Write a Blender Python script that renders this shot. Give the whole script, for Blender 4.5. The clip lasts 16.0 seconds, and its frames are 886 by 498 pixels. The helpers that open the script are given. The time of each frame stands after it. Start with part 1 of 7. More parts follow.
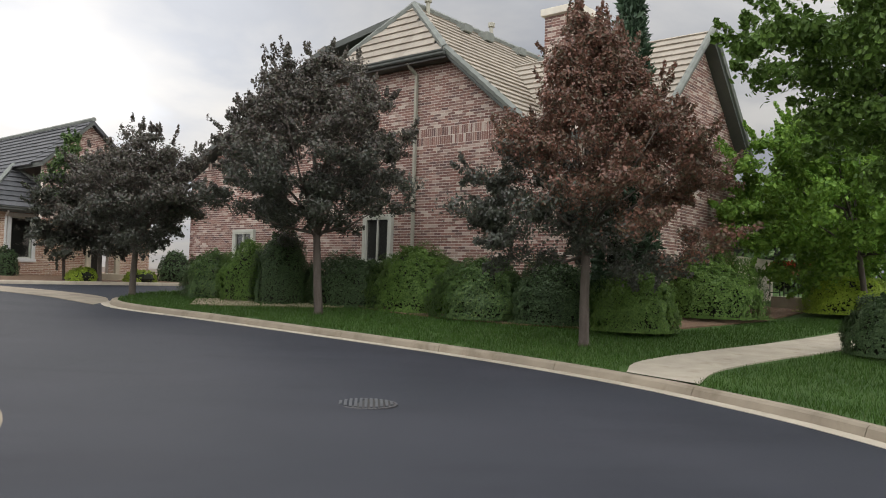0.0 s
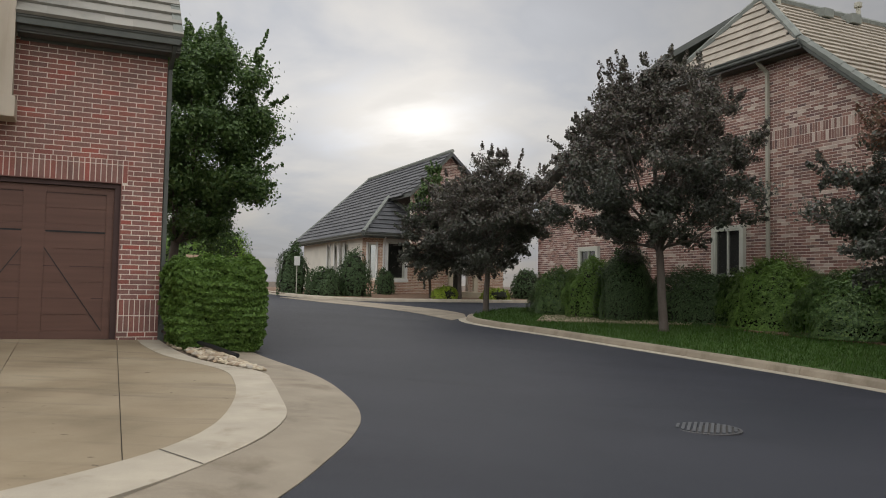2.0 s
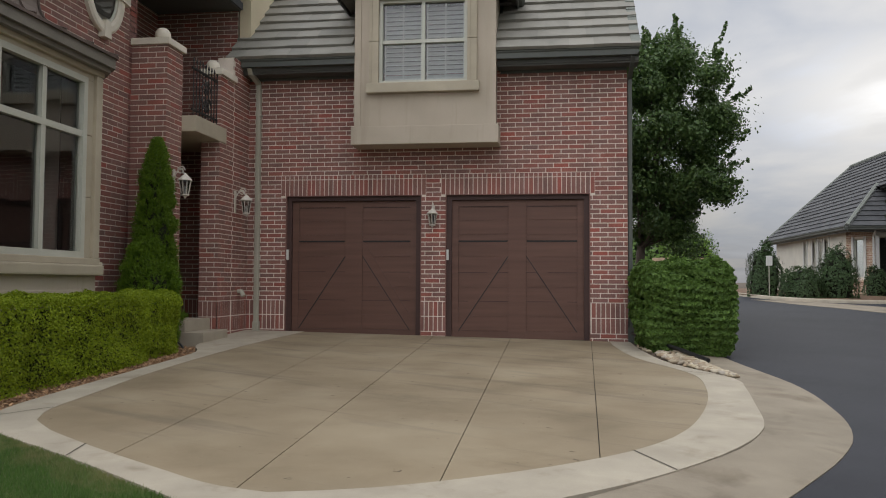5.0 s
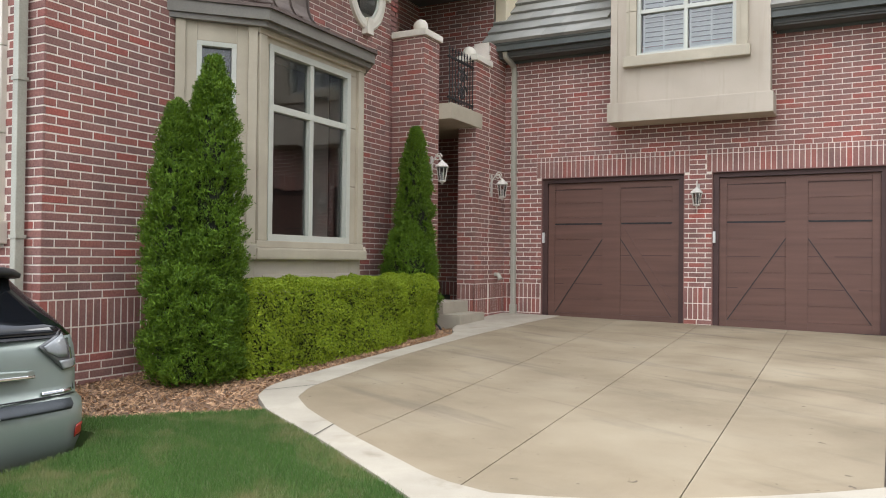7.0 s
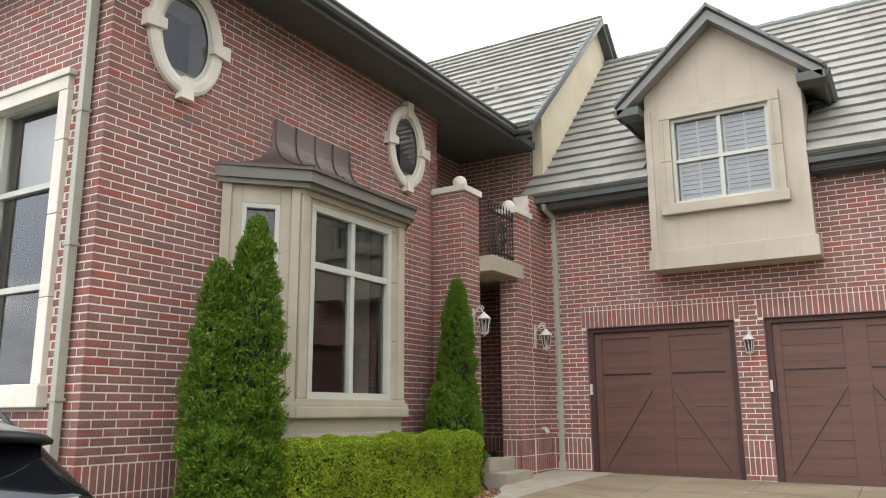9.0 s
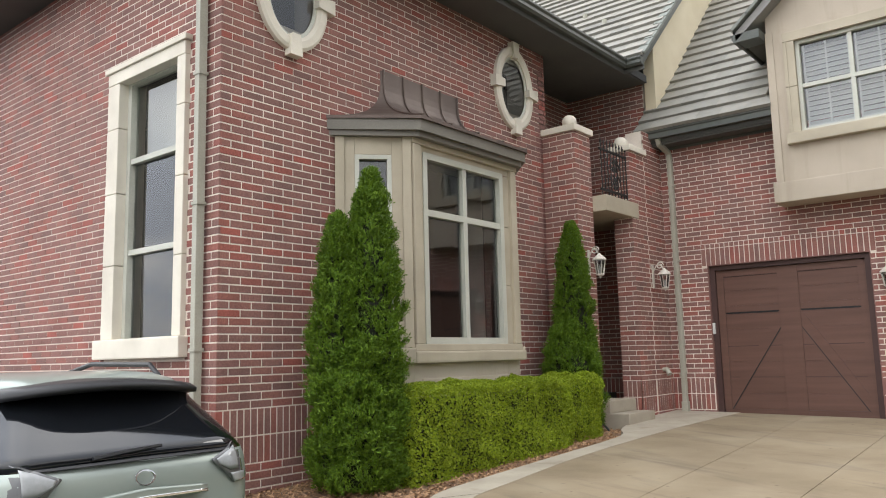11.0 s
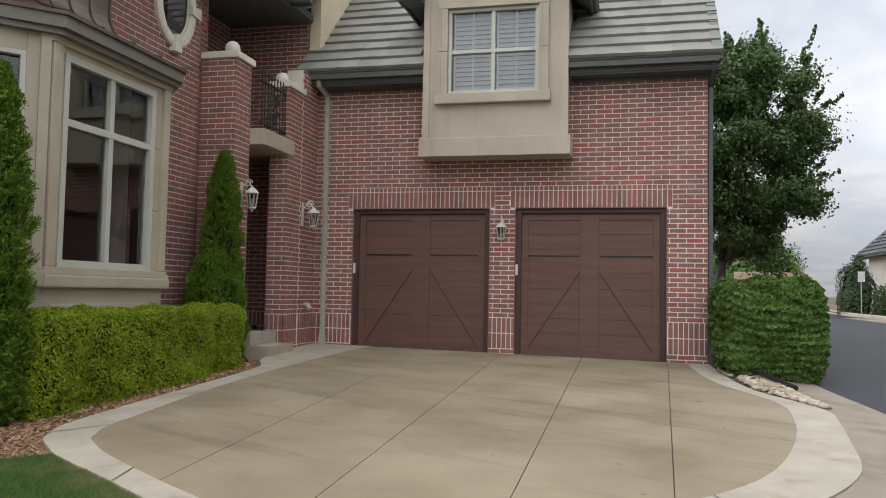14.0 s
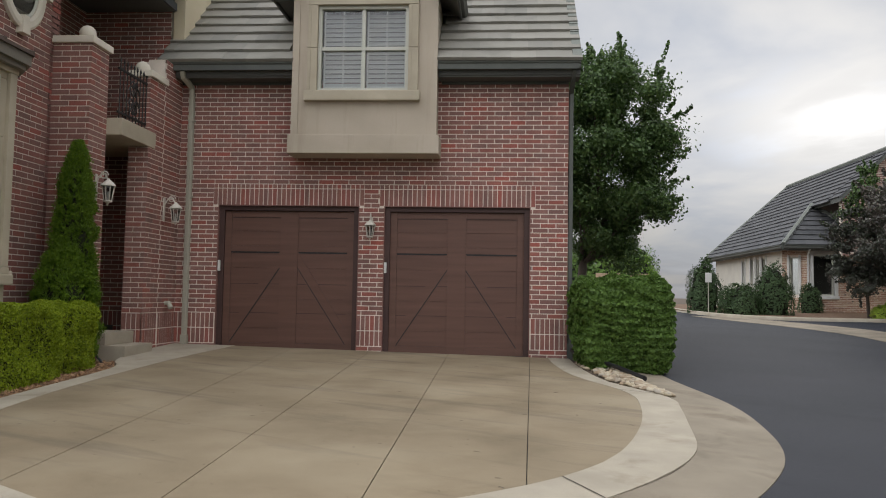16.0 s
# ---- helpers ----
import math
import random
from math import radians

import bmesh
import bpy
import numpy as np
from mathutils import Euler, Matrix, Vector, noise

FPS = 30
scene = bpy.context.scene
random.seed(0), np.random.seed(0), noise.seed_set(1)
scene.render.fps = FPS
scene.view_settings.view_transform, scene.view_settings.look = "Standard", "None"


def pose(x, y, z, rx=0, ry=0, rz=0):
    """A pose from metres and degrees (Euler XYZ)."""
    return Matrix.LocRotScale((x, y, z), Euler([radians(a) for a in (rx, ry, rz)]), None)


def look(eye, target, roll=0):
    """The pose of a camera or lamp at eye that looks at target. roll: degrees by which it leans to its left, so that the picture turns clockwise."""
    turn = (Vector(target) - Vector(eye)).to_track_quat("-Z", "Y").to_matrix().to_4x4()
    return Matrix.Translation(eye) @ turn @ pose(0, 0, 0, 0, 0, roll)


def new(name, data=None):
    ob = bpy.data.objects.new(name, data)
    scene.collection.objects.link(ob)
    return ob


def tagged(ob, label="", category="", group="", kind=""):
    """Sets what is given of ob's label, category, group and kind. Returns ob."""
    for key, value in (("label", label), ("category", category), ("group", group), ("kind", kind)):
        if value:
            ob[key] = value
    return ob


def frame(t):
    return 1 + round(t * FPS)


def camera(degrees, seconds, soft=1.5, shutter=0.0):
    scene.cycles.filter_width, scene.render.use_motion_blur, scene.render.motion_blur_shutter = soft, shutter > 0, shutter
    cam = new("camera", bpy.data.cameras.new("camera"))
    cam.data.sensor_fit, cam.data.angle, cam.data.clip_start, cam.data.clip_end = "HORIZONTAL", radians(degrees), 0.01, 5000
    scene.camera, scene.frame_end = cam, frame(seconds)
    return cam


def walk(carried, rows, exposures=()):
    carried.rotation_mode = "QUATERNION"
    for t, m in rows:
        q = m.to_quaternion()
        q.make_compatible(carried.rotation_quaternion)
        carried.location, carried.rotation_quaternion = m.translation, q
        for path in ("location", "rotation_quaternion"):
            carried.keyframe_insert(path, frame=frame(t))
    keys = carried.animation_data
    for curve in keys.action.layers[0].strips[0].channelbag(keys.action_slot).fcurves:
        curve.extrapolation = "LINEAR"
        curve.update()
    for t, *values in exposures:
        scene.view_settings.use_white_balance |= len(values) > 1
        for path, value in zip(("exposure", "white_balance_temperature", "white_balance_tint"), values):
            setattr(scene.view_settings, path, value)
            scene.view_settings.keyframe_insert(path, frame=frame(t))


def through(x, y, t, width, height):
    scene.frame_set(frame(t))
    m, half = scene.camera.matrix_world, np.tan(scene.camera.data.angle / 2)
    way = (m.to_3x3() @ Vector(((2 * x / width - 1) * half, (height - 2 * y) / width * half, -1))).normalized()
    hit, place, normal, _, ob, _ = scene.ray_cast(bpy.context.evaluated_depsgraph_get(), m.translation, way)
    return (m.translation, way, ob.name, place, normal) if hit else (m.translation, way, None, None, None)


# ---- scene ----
cam = camera(58.9, 16.0, soft=1.0)
PATH = [
    (0, (4.406, -13.387, 0.96), (5.944, -12.11, 1.037), 1.8),
    (0.5, (4.488, -13.3, 0.954), (5.888, -11.875, 1.038), 1.1),
    (1, (4.605, -13.316, 0.948), (5.881, -11.778, 1.042), 0.2),
    (1.5, (4.659, -13.354, 0.945), (5.739, -11.673, 1.041), 0.8),
    (2, (4.702, -13.375, 0.948), (5.547, -11.564, 1.045), 1.2),
    (2.5, (4.703, -13.315, 0.952), (5.339, -11.421, 1.043), 1.2),
    (3, (4.683, -13.324, 0.914), (5.159, -11.385, 1.012), 0.7),
    (3.5, (4.681, -13.321, 0.922), (4.945, -11.341, 1.018), 0.2),
    (4, (4.703, -13.35, 0.932), (4.712, -11.352, 1.028), -0.3),
    (4.2, (4.707, -13.376, 0.929), (4.626, -11.379, 1.026), -0.2),
    (6.5, (4.767, -13.09, 1.057), (4.106, -11.202, 1.079), 0.7),
    (7, (4.865, -12.973, 1.049), (3.936, -11.202, 1.076), 0.6),
    (7.5, (4.931, -12.883, 1.057), (3.904, -11.167, 1.098), 0.2),
    (8, (4.931, -12.844, 1.058), (3.927, -11.139, 1.351), -0.2),
    (8.2, (4.92, -12.844, 1.064), (3.925, -11.15, 1.438), -0.2),
    (10.3, (4.766, -12.854, 1.12), (3.718, -11.205, 1.546), -1.3),
    (10.5, (4.783, -12.854, 1.123), (3.645, -11.254, 1.505), -1.1),
    (11, (4.799, -12.849, 1.096), (3.548, -11.312, 1.368), -1.4),
    (11.5, (4.791, -12.819, 1.062), (3.598, -11.226, 1.262), -0.8),
    (12, (4.798, -12.814, 1.085), (3.752, -11.12, 1.274), -0.0),
    (12.5, (4.807, -12.823, 1.077), (3.946, -11.026, 1.257), 0.3),
    (13, (4.794, -12.854, 1.077), (4.073, -10.997, 1.259), 0.3),
    (13.5, (4.773, -12.925, 1.063), (4.162, -11.027, 1.216), 0.5),
    (14, (4.748, -12.978, 1.06), (4.282, -11.037, 1.169), 1.1),
    (14.5, (4.775, -13.009, 1.06), (4.398, -11.048, 1.165), 1.2),
    (15, (4.827, -13.02, 1.045), (4.5, -11.05, 1.154), 0.9),
    (15.5, (4.821, -13.043, 1.033), (4.638, -11.055, 1.146), 0.8),
    (16, (4.845, -13.027, 0.991), (4.695, -11.037, 1.111), 1.0),
]
walk(cam, [(t, look(eye, target, roll)) for t, eye, target, roll in PATH],
     [(0, 0.52, 6700, 10), (0.4, 0.10, 6750, 10), (1.0, 0.0, 6800, 10), (1.5, 0.05, 6800, 10), (3, 0.03, 6800, 10), (4.2, -0.05, 6700, 10), (6.3, 0.65, 6250, 10), (7.0, 1.12, 6200, 10), (7.5, 1.26, 6200, 10),
      (8.2, 1.33, 6300, 10), (10.3, 0.8, 6500, 10), (11, 1.08, 6500, 10), (12, 1.38, 6350, 10), (12.5, 1.36, 6250, 10), (13.0, 1.22, 6200, 10), (13.5, 1.08, 6200, 10), (14, 0.48, 6350, 10), (14.5, 0.12, 6500, 10), (16, 0.15, 6550, 10)])

# ---- light ----
SUN_AZ, SUN_EL = radians(24), radians(28)
sun_dir = Vector((math.sin(SUN_AZ) * math.cos(SUN_EL), math.cos(SUN_AZ) * math.cos(SUN_EL), math.sin(SUN_EL)))
sun = new("sun", bpy.data.lights.new("sun", "SUN"))
sun.data.energy, sun.data.angle, sun.data.color = 0.45, radians(25), (1, 0.97, 0.92)
sun.matrix_world = look(sun_dir * 60, (0, 0, 0))


def make_sky():
    """An overcast sky: dimmer at the horizon than overhead, with cloud banks and a thin patch before the sun."""
    world = bpy.data.worlds.new("overcast_sky")
    scene.world = world
    world.use_nodes = True
    nt = world.node_tree
    n, l = nt.nodes, nt.links
    sky = n.new("ShaderNodeTexSky")
    sky.sky_type, sky.sun_disc = "NISHITA", False
    sky.sun_elevation, sky.sun_rotation = SUN_EL, SUN_AZ
    sky.air_density, sky.dust_density = 1.0, 0.6
    co = n.new("ShaderNodeTexCoord")
    sep = n.new("ShaderNodeSeparateXYZ")
    l.new(co.outputs["Generated"], sep.inputs[0])

    def math_node(op, a, b=None):
        m = n.new("ShaderNodeMath")
        m.operation = op
        for i, v in enumerate((a, b)):
            if v is None:
                continue
            if isinstance(v, (int, float)):
                m.inputs[i].default_value = v
            else:
                l.new(v, m.inputs[i])
        return m.outputs[0]

    up = math_node("MAXIMUM", sep.outputs[2], 0.0)
    grad = math_node("ADD", math_node("MULTIPLY", up, 1.3), 0.44)
    # clouds lie on a flat layer: the direction divided by its height
    flat_v = n.new("ShaderNodeVectorMath")
    flat_v.operation = "DIVIDE"
    den = n.new("ShaderNodeCombineXYZ")
    h = math_node("ADD", math_node("ABSOLUTE", sep.outputs[2]), 0.16)
    for i in range(3):
        l.new(h, den.inputs[i])
    l.new(co.outputs["Generated"], flat_v.inputs[0])
    l.new(den.outputs[0], flat_v.inputs[1])
    noise_t = n.new("ShaderNodeTexNoise")
    noise_t.inputs["Scale"].default_value = 1.3
    noise_t.inputs["Detail"].default_value = 6
    noise_t.inputs["Roughness"].default_value = 0.5
    noise_t.inputs["Distortion"].default_value = 0.25
    l.new(flat_v.outputs[0], noise_t.inputs["Vector"])
    ramp = n.new("ShaderNodeValToRGB")
    ramp.color_ramp.elements[0].position, ramp.color_ramp.elements[0].color = 0.40, (0.70, 0.74, 0.82, 1)
    ramp.color_ramp.elements[1].position, ramp.color_ramp.elements[1].color = 0.61, (1.16, 1.15, 1.14, 1)
    l.new(noise_t.outputs[0], ramp.inputs[0])
    # thin cloud in front of the sun
    az, el = radians(23), radians(11.8)
    off_sun = n.new("ShaderNodeVectorMath")
    off_sun.operation = "SUBTRACT"
    l.new(co.outputs["Generated"], off_sun.inputs[0])
    off_sun.inputs[1].default_value = (math.sin(az) * math.cos(el), math.cos(az) * math.cos(el), math.sin(el))
    flatten = n.new("ShaderNodeVectorMath")
    flatten.operation = "MULTIPLY"
    l.new(off_sun.outputs[0], flatten.inputs[0])
    flatten.inputs[1].default_value = (1, 1, 1.9)
    far_off = n.new("ShaderNodeVectorMath")
    far_off.operation = "LENGTH"
    l.new(flatten.outputs[0], far_off.inputs[0])
    ragged = math_node("ADD", far_off.outputs["Value"], math_node("MULTIPLY", math_node("SUBTRACT", noise_t.outputs[0], 0.5), 0.55))
    near = n.new("ShaderNodeMapRange")
    near.interpolation_type = "SMOOTHSTEP"
    near.inputs["From Min"].default_value, near.inputs["From Max"].default_value = 0.15, 0.02
    l.new(ragged, near.inputs["Value"])
    halo = n.new("ShaderNodeMapRange")
    halo.interpolation_type = "SMOOTHSTEP"
    halo.inputs["From Min"].default_value, halo.inputs["From Max"].default_value = 0.55, 0.0
    l.new(ragged, halo.inputs["Value"])
    glow = math_node("ADD", math_node("MULTIPLY", near.outputs[0], 0.42), math_node("MULTIPLY", halo.outputs[0], 0.42))
    # brighter cloud on the side away from the sun
    side = math_node("ADD", math_node("MULTIPLY", sep.outputs[1], -0.46), math_node("ADD", math_node("MULTIPLY", sep.outputs[0], -0.53), 1.16))
    grad = math_node("MULTIPLY", grad, side)
    total = math_node("ADD", grad, math_node("MULTIPLY", glow, 0.9))
    mul = n.new("ShaderNodeVectorMath")
    mul.operation = "SCALE"
    l.new(ramp.outputs[0], mul.inputs[0])
    l.new(total, mul.inputs["Scale"])
    clouds = n.new("ShaderNodeBackground")
    l.new(mul.outputs[0], clouds.inputs[0])
    clouds.inputs[1].default_value = 0.95
    clear = n["Background"]
    l.new(sky.outputs[0], clear.inputs[0])
    clear.inputs[1].default_value = 0.08
    mix = n.new("ShaderNodeMixShader")
    mix.inputs[0].default_value = 0.97
    l.new(clear.outputs[0], mix.inputs[1])
    l.new(clouds.outputs[0], mix.inputs[2])
    l.new(mix.outputs[0], n["World Output"].inputs[0])


make_sky()

# ---- materials ----


def material(name, stops, scale=4.0, fine=60.0, rough=0.8, bump=0.15, metal=0.0, source="noise", spread=0.18, coat=0.0, stretch=(1, 1, 1), patch=0.25, stain=None, spec=0.4):
    """A surface whose colour runs through the stops by piece (object or island) or by noise, with finer grain and relief on top."""
    m = bpy.data.materials.new(name)
    m.use_nodes = True
    nt = m.node_tree
    n, l = nt.nodes, nt.links
    b = n["Principled BSDF"]
    mp = n.new("ShaderNodeMapping")
    mp.inputs["Scale"].default_value = stretch
    geo = n.new("ShaderNodeNewGeometry")
    l.new(geo.outputs["Position"], mp.inputs[0])
    big = n.new("ShaderNodeTexNoise")
    big.inputs["Scale"].default_value = scale
    big.inputs["Detail"].default_value = 5
    l.new(mp.outputs[0], big.inputs["Vector"])
    tiny = n.new("ShaderNodeTexNoise")
    tiny.inputs["Scale"].default_value = fine
    tiny.inputs["Detail"].default_value = 3
    l.new(mp.outputs[0], tiny.inputs["Vector"])
    ramp = n.new("ShaderNodeValToRGB")
    while len(ramp.color_ramp.elements) < len(stops):
        ramp.color_ramp.elements.new(0.5)
    lo, hi = (0.0, 1.0) if source != "noise" else (0.3, 0.7)
    for i, c in enumerate(stops):
        ramp.color_ramp.elements[i].position = lo + (hi - lo) * i / max(1, len(stops) - 1)
        ramp.color_ramp.elements[i].color = (*c, 1)
    if source == "object":
        l.new(n.new("ShaderNodeObjectInfo").outputs["Random"], ramp.inputs[0])
    elif source == "island":
        l.new(geo.outputs["Random Per Island"], ramp.inputs[0])
    else:
        l.new(big.outputs[0], ramp.inputs[0])
    vary = n.new("ShaderNodeHueSaturation")
    l.new(ramp.outputs[0], vary.inputs["Color"])
    add = n.new("ShaderNodeMath")
    add.operation = "MULTIPLY_ADD"
    l.new(tiny.outputs[0], add.inputs[0])
    add.inputs[1].default_value = spread * 2
    add.inputs[2].default_value = 1 - spread
    val = add.outputs[0]
    if source != "noise" or stain:
        add2 = n.new("ShaderNodeMath")
        add2.operation = "MULTIPLY_ADD"
        if stain:
            st = n.new("ShaderNodeTexNoise")
            st.inputs["Scale"].default_value = stain[0]
            st.inputs["Detail"].default_value = 4
            st.inputs["Distortion"].default_value = 0.6
            l.new(geo.outputs["Position"], st.inputs["Vector"])
            l.new(st.outputs[0], add2.inputs[0])
            k = stain[1]
        else:
            l.new(big.outputs[0], add2.inputs[0])
            k = patch
        add2.inputs[1].default_value = 2 * k
        add2.inputs[2].default_value = 1 - k
        mul = n.new("ShaderNodeMath")
        mul.operation = "MULTIPLY"
        l.new(val, mul.inputs[0])
        l.new(add2.outputs[0], mul.inputs[1])
        val = mul.outputs[0]
    l.new(val, vary.inputs["Value"])
    l.new(vary.outputs[0], b.inputs["Base Color"])
    b.inputs["Roughness"].default_value = rough
    b.inputs["Metallic"].default_value = metal
    b.inputs["Coat Weight"].default_value = coat
    b.inputs["Specular IOR Level"].default_value = spec
    if bump:
        bp = n.new("ShaderNodeBump")
        bp.inputs["Strength"].default_value = bump
        bp.inputs["Distance"].default_value = 0.01
        l.new(tiny.outputs[0], bp.inputs["Height"])
        l.new(bp.outputs[0], b.inputs["Normal"])
    return m


def leaf_material(name, stops, gloss=0.5, through=0.25, spec=0.2):
    m = material(name, stops, scale=1.2, fine=25, rough=gloss, bump=0, source="island", spread=0.15, spec=spec)
    n, l = m.node_tree.nodes, m.node_tree.links
    b = n["Principled BSDF"]
    tr = n.new("ShaderNodeBsdfTranslucent")
    mix = n.new("ShaderNodeMixShader")
    mix.inputs[0].default_value = through
    l.new(b.inputs["Base Color"].links[0].from_socket, tr.inputs[0])
    l.new(b.outputs[0], mix.inputs[1])
    l.new(tr.outputs[0], mix.inputs[2])
    l.new(mix.outputs[0], n["Material Output"].inputs[0])
    return m


def glass_material(name, tint):
    m = bpy.data.materials.new(name)
    m.use_nodes = True
    n, l = m.node_tree.nodes, m.node_tree.links
    n.remove(n["Principled BSDF"])
    gl, tp, mix, fr = n.new("ShaderNodeBsdfGlossy"), n.new("ShaderNodeBsdfTransparent"), n.new("ShaderNodeMixShader"), n.new("ShaderNodeFresnel")
    gl.inputs["Roughness"].default_value = 0.02
    tp.inputs[0].default_value = (*tint, 1)
    fr.inputs[0].default_value = 2.1
    l.new(fr.outputs[0], mix.inputs[0])
    l.new(tp.outputs[0], mix.inputs[1])
    l.new(gl.outputs[0], mix.inputs[2])
    l.new(mix.outputs[0], n["Material Output"].inputs[0])
    return m


BRICK_STOPS = [(0.224, 0.118, 0.099), (0.253, 0.122, 0.103), (0.208, 0.112, 0.096), (0.270, 0.120, 0.097), (0.241, 0.127, 0.108), (0.293, 0.106, 0.082), (0.191, 0.108, 0.093), (0.328, 0.095, 0.072)]
BRICK = material("red_brick", BRICK_STOPS, 3, 48, 0.88, 0.5, source="object", spread=0.36, patch=0.36)
BRICKS = material("red_bricks", BRICK_STOPS, 3, 48, 0.88, 0.5, source="island", spread=0.36, patch=0.36)
MORTAR = material("mortar", [(0.628, 0.549, 0.469), (0.748, 0.668, 0.584)], 3, 120, 0.95, 0.4)
PALE_STOPS = [(0.221, 0.110, 0.087), (0.166, 0.097, 0.081), (0.267, 0.145, 0.120), (0.129, 0.081, 0.074), (0.313, 0.179, 0.145), (0.198, 0.103, 0.083), (0.515, 0.432, 0.368), (0.248, 0.129, 0.104)]
BRICKS_PALE = material("tumbled_bricks", PALE_STOPS, 2, 60, 0.9, 0.4, source="island", spread=0.25)
BRICKS_TAN = material("tan_bricks", [(0.405, 0.270, 0.189), (0.324, 0.176, 0.121), (0.486, 0.365, 0.257), (0.270, 0.162, 0.121)], 2, 60, 0.9, 0.4, source="island", spread=0.2)
CONCRETE = material("tan_concrete", [(0.199, 0.154, 0.095), (0.252, 0.198, 0.126), (0.296, 0.241, 0.160)], 0.9, 140, 0.8, 0.12, spread=0.08, stain=(0.8, 0.16))
STRIP = material("pale_concrete", [(0.334, 0.293, 0.227), (0.417, 0.368, 0.288)], 2.2, 120, 0.85, 0.15, spread=0.10, stain=(3.0, 0.14))
GUTTER = material("grey_concrete", [(0.216, 0.181, 0.133), (0.285, 0.241, 0.179)], 1.6, 120, 0.85, 0.2, spread=0.12, stain=(2.0, 0.2))
ASPHALT = material("asphalt", [(0.024, 0.027, 0.034), (0.033, 0.035, 0.043)], 0.35, 150, 0.75, 0.35, spread=0.30, stain=(0.9, 0.12), spec=0.18)
JOINT = material("joint_sealer", [(0.06, 0.05, 0.04), (0.09, 0.075, 0.055)], 4, 60, 0.9, 0.1)
STUCCO = material("tan_stucco", [(0.426, 0.365, 0.286), (0.479, 0.414, 0.332)], 1.5, 180, 0.9, 0.35, spread=0.07, stain=(1.2, 0.07))
STUCCO_GREY = material("grey_stucco", [(0.546, 0.520, 0.461), (0.624, 0.598, 0.525)], 1.5, 120, 0.9, 0.3, spread=0.07)
STUCCO_CREAM = material("cream_stucco", [(0.670, 0.581, 0.408), (0.736, 0.651, 0.477)], 1.5, 120, 0.9, 0.3, spread=0.07)
STONE = material("cast_stone", [(0.385, 0.335, 0.251), (0.461, 0.407, 0.309)], 2.5, 90, 0.8, 0.15, spread=0.08, stain=(2.0, 0.08))
PRECAST = material("white_cast_stone", [(0.638, 0.585, 0.489), (0.745, 0.692, 0.585)], 2.5, 90, 0.8, 0.15, spread=0.08, stain=(2.5, 0.08))
TILE_STOPS = [(0.237, 0.227, 0.198), (0.284, 0.271, 0.235), (0.216, 0.209, 0.185), (0.304, 0.288, 0.249)]
TILE = material("roof_tile", TILE_STOPS, 2, 60, 0.9, 0.2, source="object", spread=0.08, patch=0.06)
TILES = material("roof_tiles", TILE_STOPS, 2, 60, 0.9, 0.2, source="island", spread=0.08, patch=0.06)
TILES_DARK = material("dark_roof_tiles", [(0.072, 0.074, 0.078), (0.105, 0.106, 0.110)], 2, 60, 0.9, 0.3, source="island", spread=0.15)
TILES_BROWN = material("brown_roof_tiles", [(0.294, 0.259, 0.210), (0.350, 0.308, 0.252)], 2, 60, 0.9, 0.3, source="island", spread=0.15)
RIDGE = material("ridge_tile", [(0.163, 0.175, 0.156), (0.213, 0.225, 0.200)], 3, 60, 0.85, 0.2)
FASCIA = material("dark_green_trim", [(0.072, 0.079, 0.070), (0.099, 0.105, 0.093)], 2, 60, 0.55, 0.05)
SOFFIT = material("dark_soffit", [(0.085, 0.085, 0.080), (0.104, 0.104, 0.095)], 2, 60, 0.7, 0.05)
RAKE = material("grey_rake_trim", [(0.215, 0.208, 0.195), (0.255, 0.247, 0.230)], 3, 60, 0.6, 0.05)
PIPE = material("grey_green_metal_pipe", [(0.325, 0.312, 0.250), (0.388, 0.375, 0.306)], 3, 60, 0.5, 0.03)
COPPER = material("brown_metal_roof", [(0.098, 0.072, 0.061), (0.143, 0.108, 0.091)], 3, 60, 0.5, 0.05, metal=0.4)
BAYTRIM = material("bronze_grey_trim", [(0.156, 0.142, 0.118), (0.192, 0.176, 0.146)], 3, 60, 0.5, 0.05)
DOORPAINT = material("brown_door_paint", [(0.102, 0.051, 0.037), (0.136, 0.069, 0.050)], 1.2, 60, 0.55, 0.10, stretch=(0.6, 1, 9), spread=0.16)
DOORDARK = material("dark_brown_paint", [(0.050, 0.025, 0.022), (0.070, 0.036, 0.030)], 2, 60, 0.6, 0.05)
FRAME = material("sage_window_paint", [(0.460, 0.460, 0.391), (0.529, 0.529, 0.460)], 2, 80, 0.5, 0.03)
WHITE = material("white_paint", [(0.571, 0.571, 0.546), (0.630, 0.630, 0.605)], 2, 60, 0.5, 0.03)
LAMPPAINT = material("antique_white_metal", [(0.50, 0.46, 0.40), (0.62, 0.58, 0.51)], 8, 90, 0.5, 0.1)
LAMPGLASS = glass_material("lamp_glass", (0.8, 0.8, 0.75))
GLASS = glass_material("window_glass", (0.75, 0.8, 0.78))
# near-black tone that carries the darkness of unlit interiors
ROOM_UNLIT = material("unlit_room_tone", [(0.05, 0.047, 0.043), (0.07, 0.065, 0.06)], 1, 20, 0.9, 0)
WORN_IRON = material("worn_iron", [(0.042, 0.041, 0.043), (0.066, 0.063, 0.065)], 5, 90, 0.6, 0.2)
IRON = material("black_iron", [(0.015, 0.014, 0.014), (0.03, 0.027, 0.025)], 5, 90, 0.55, 0.1)
BARK = material("brown_bark", [(0.070, 0.055, 0.045), (0.12, 0.10, 0.085)], 6, 60, 0.95, 0.8, stretch=(1, 1, 0.25), spread=0.25)
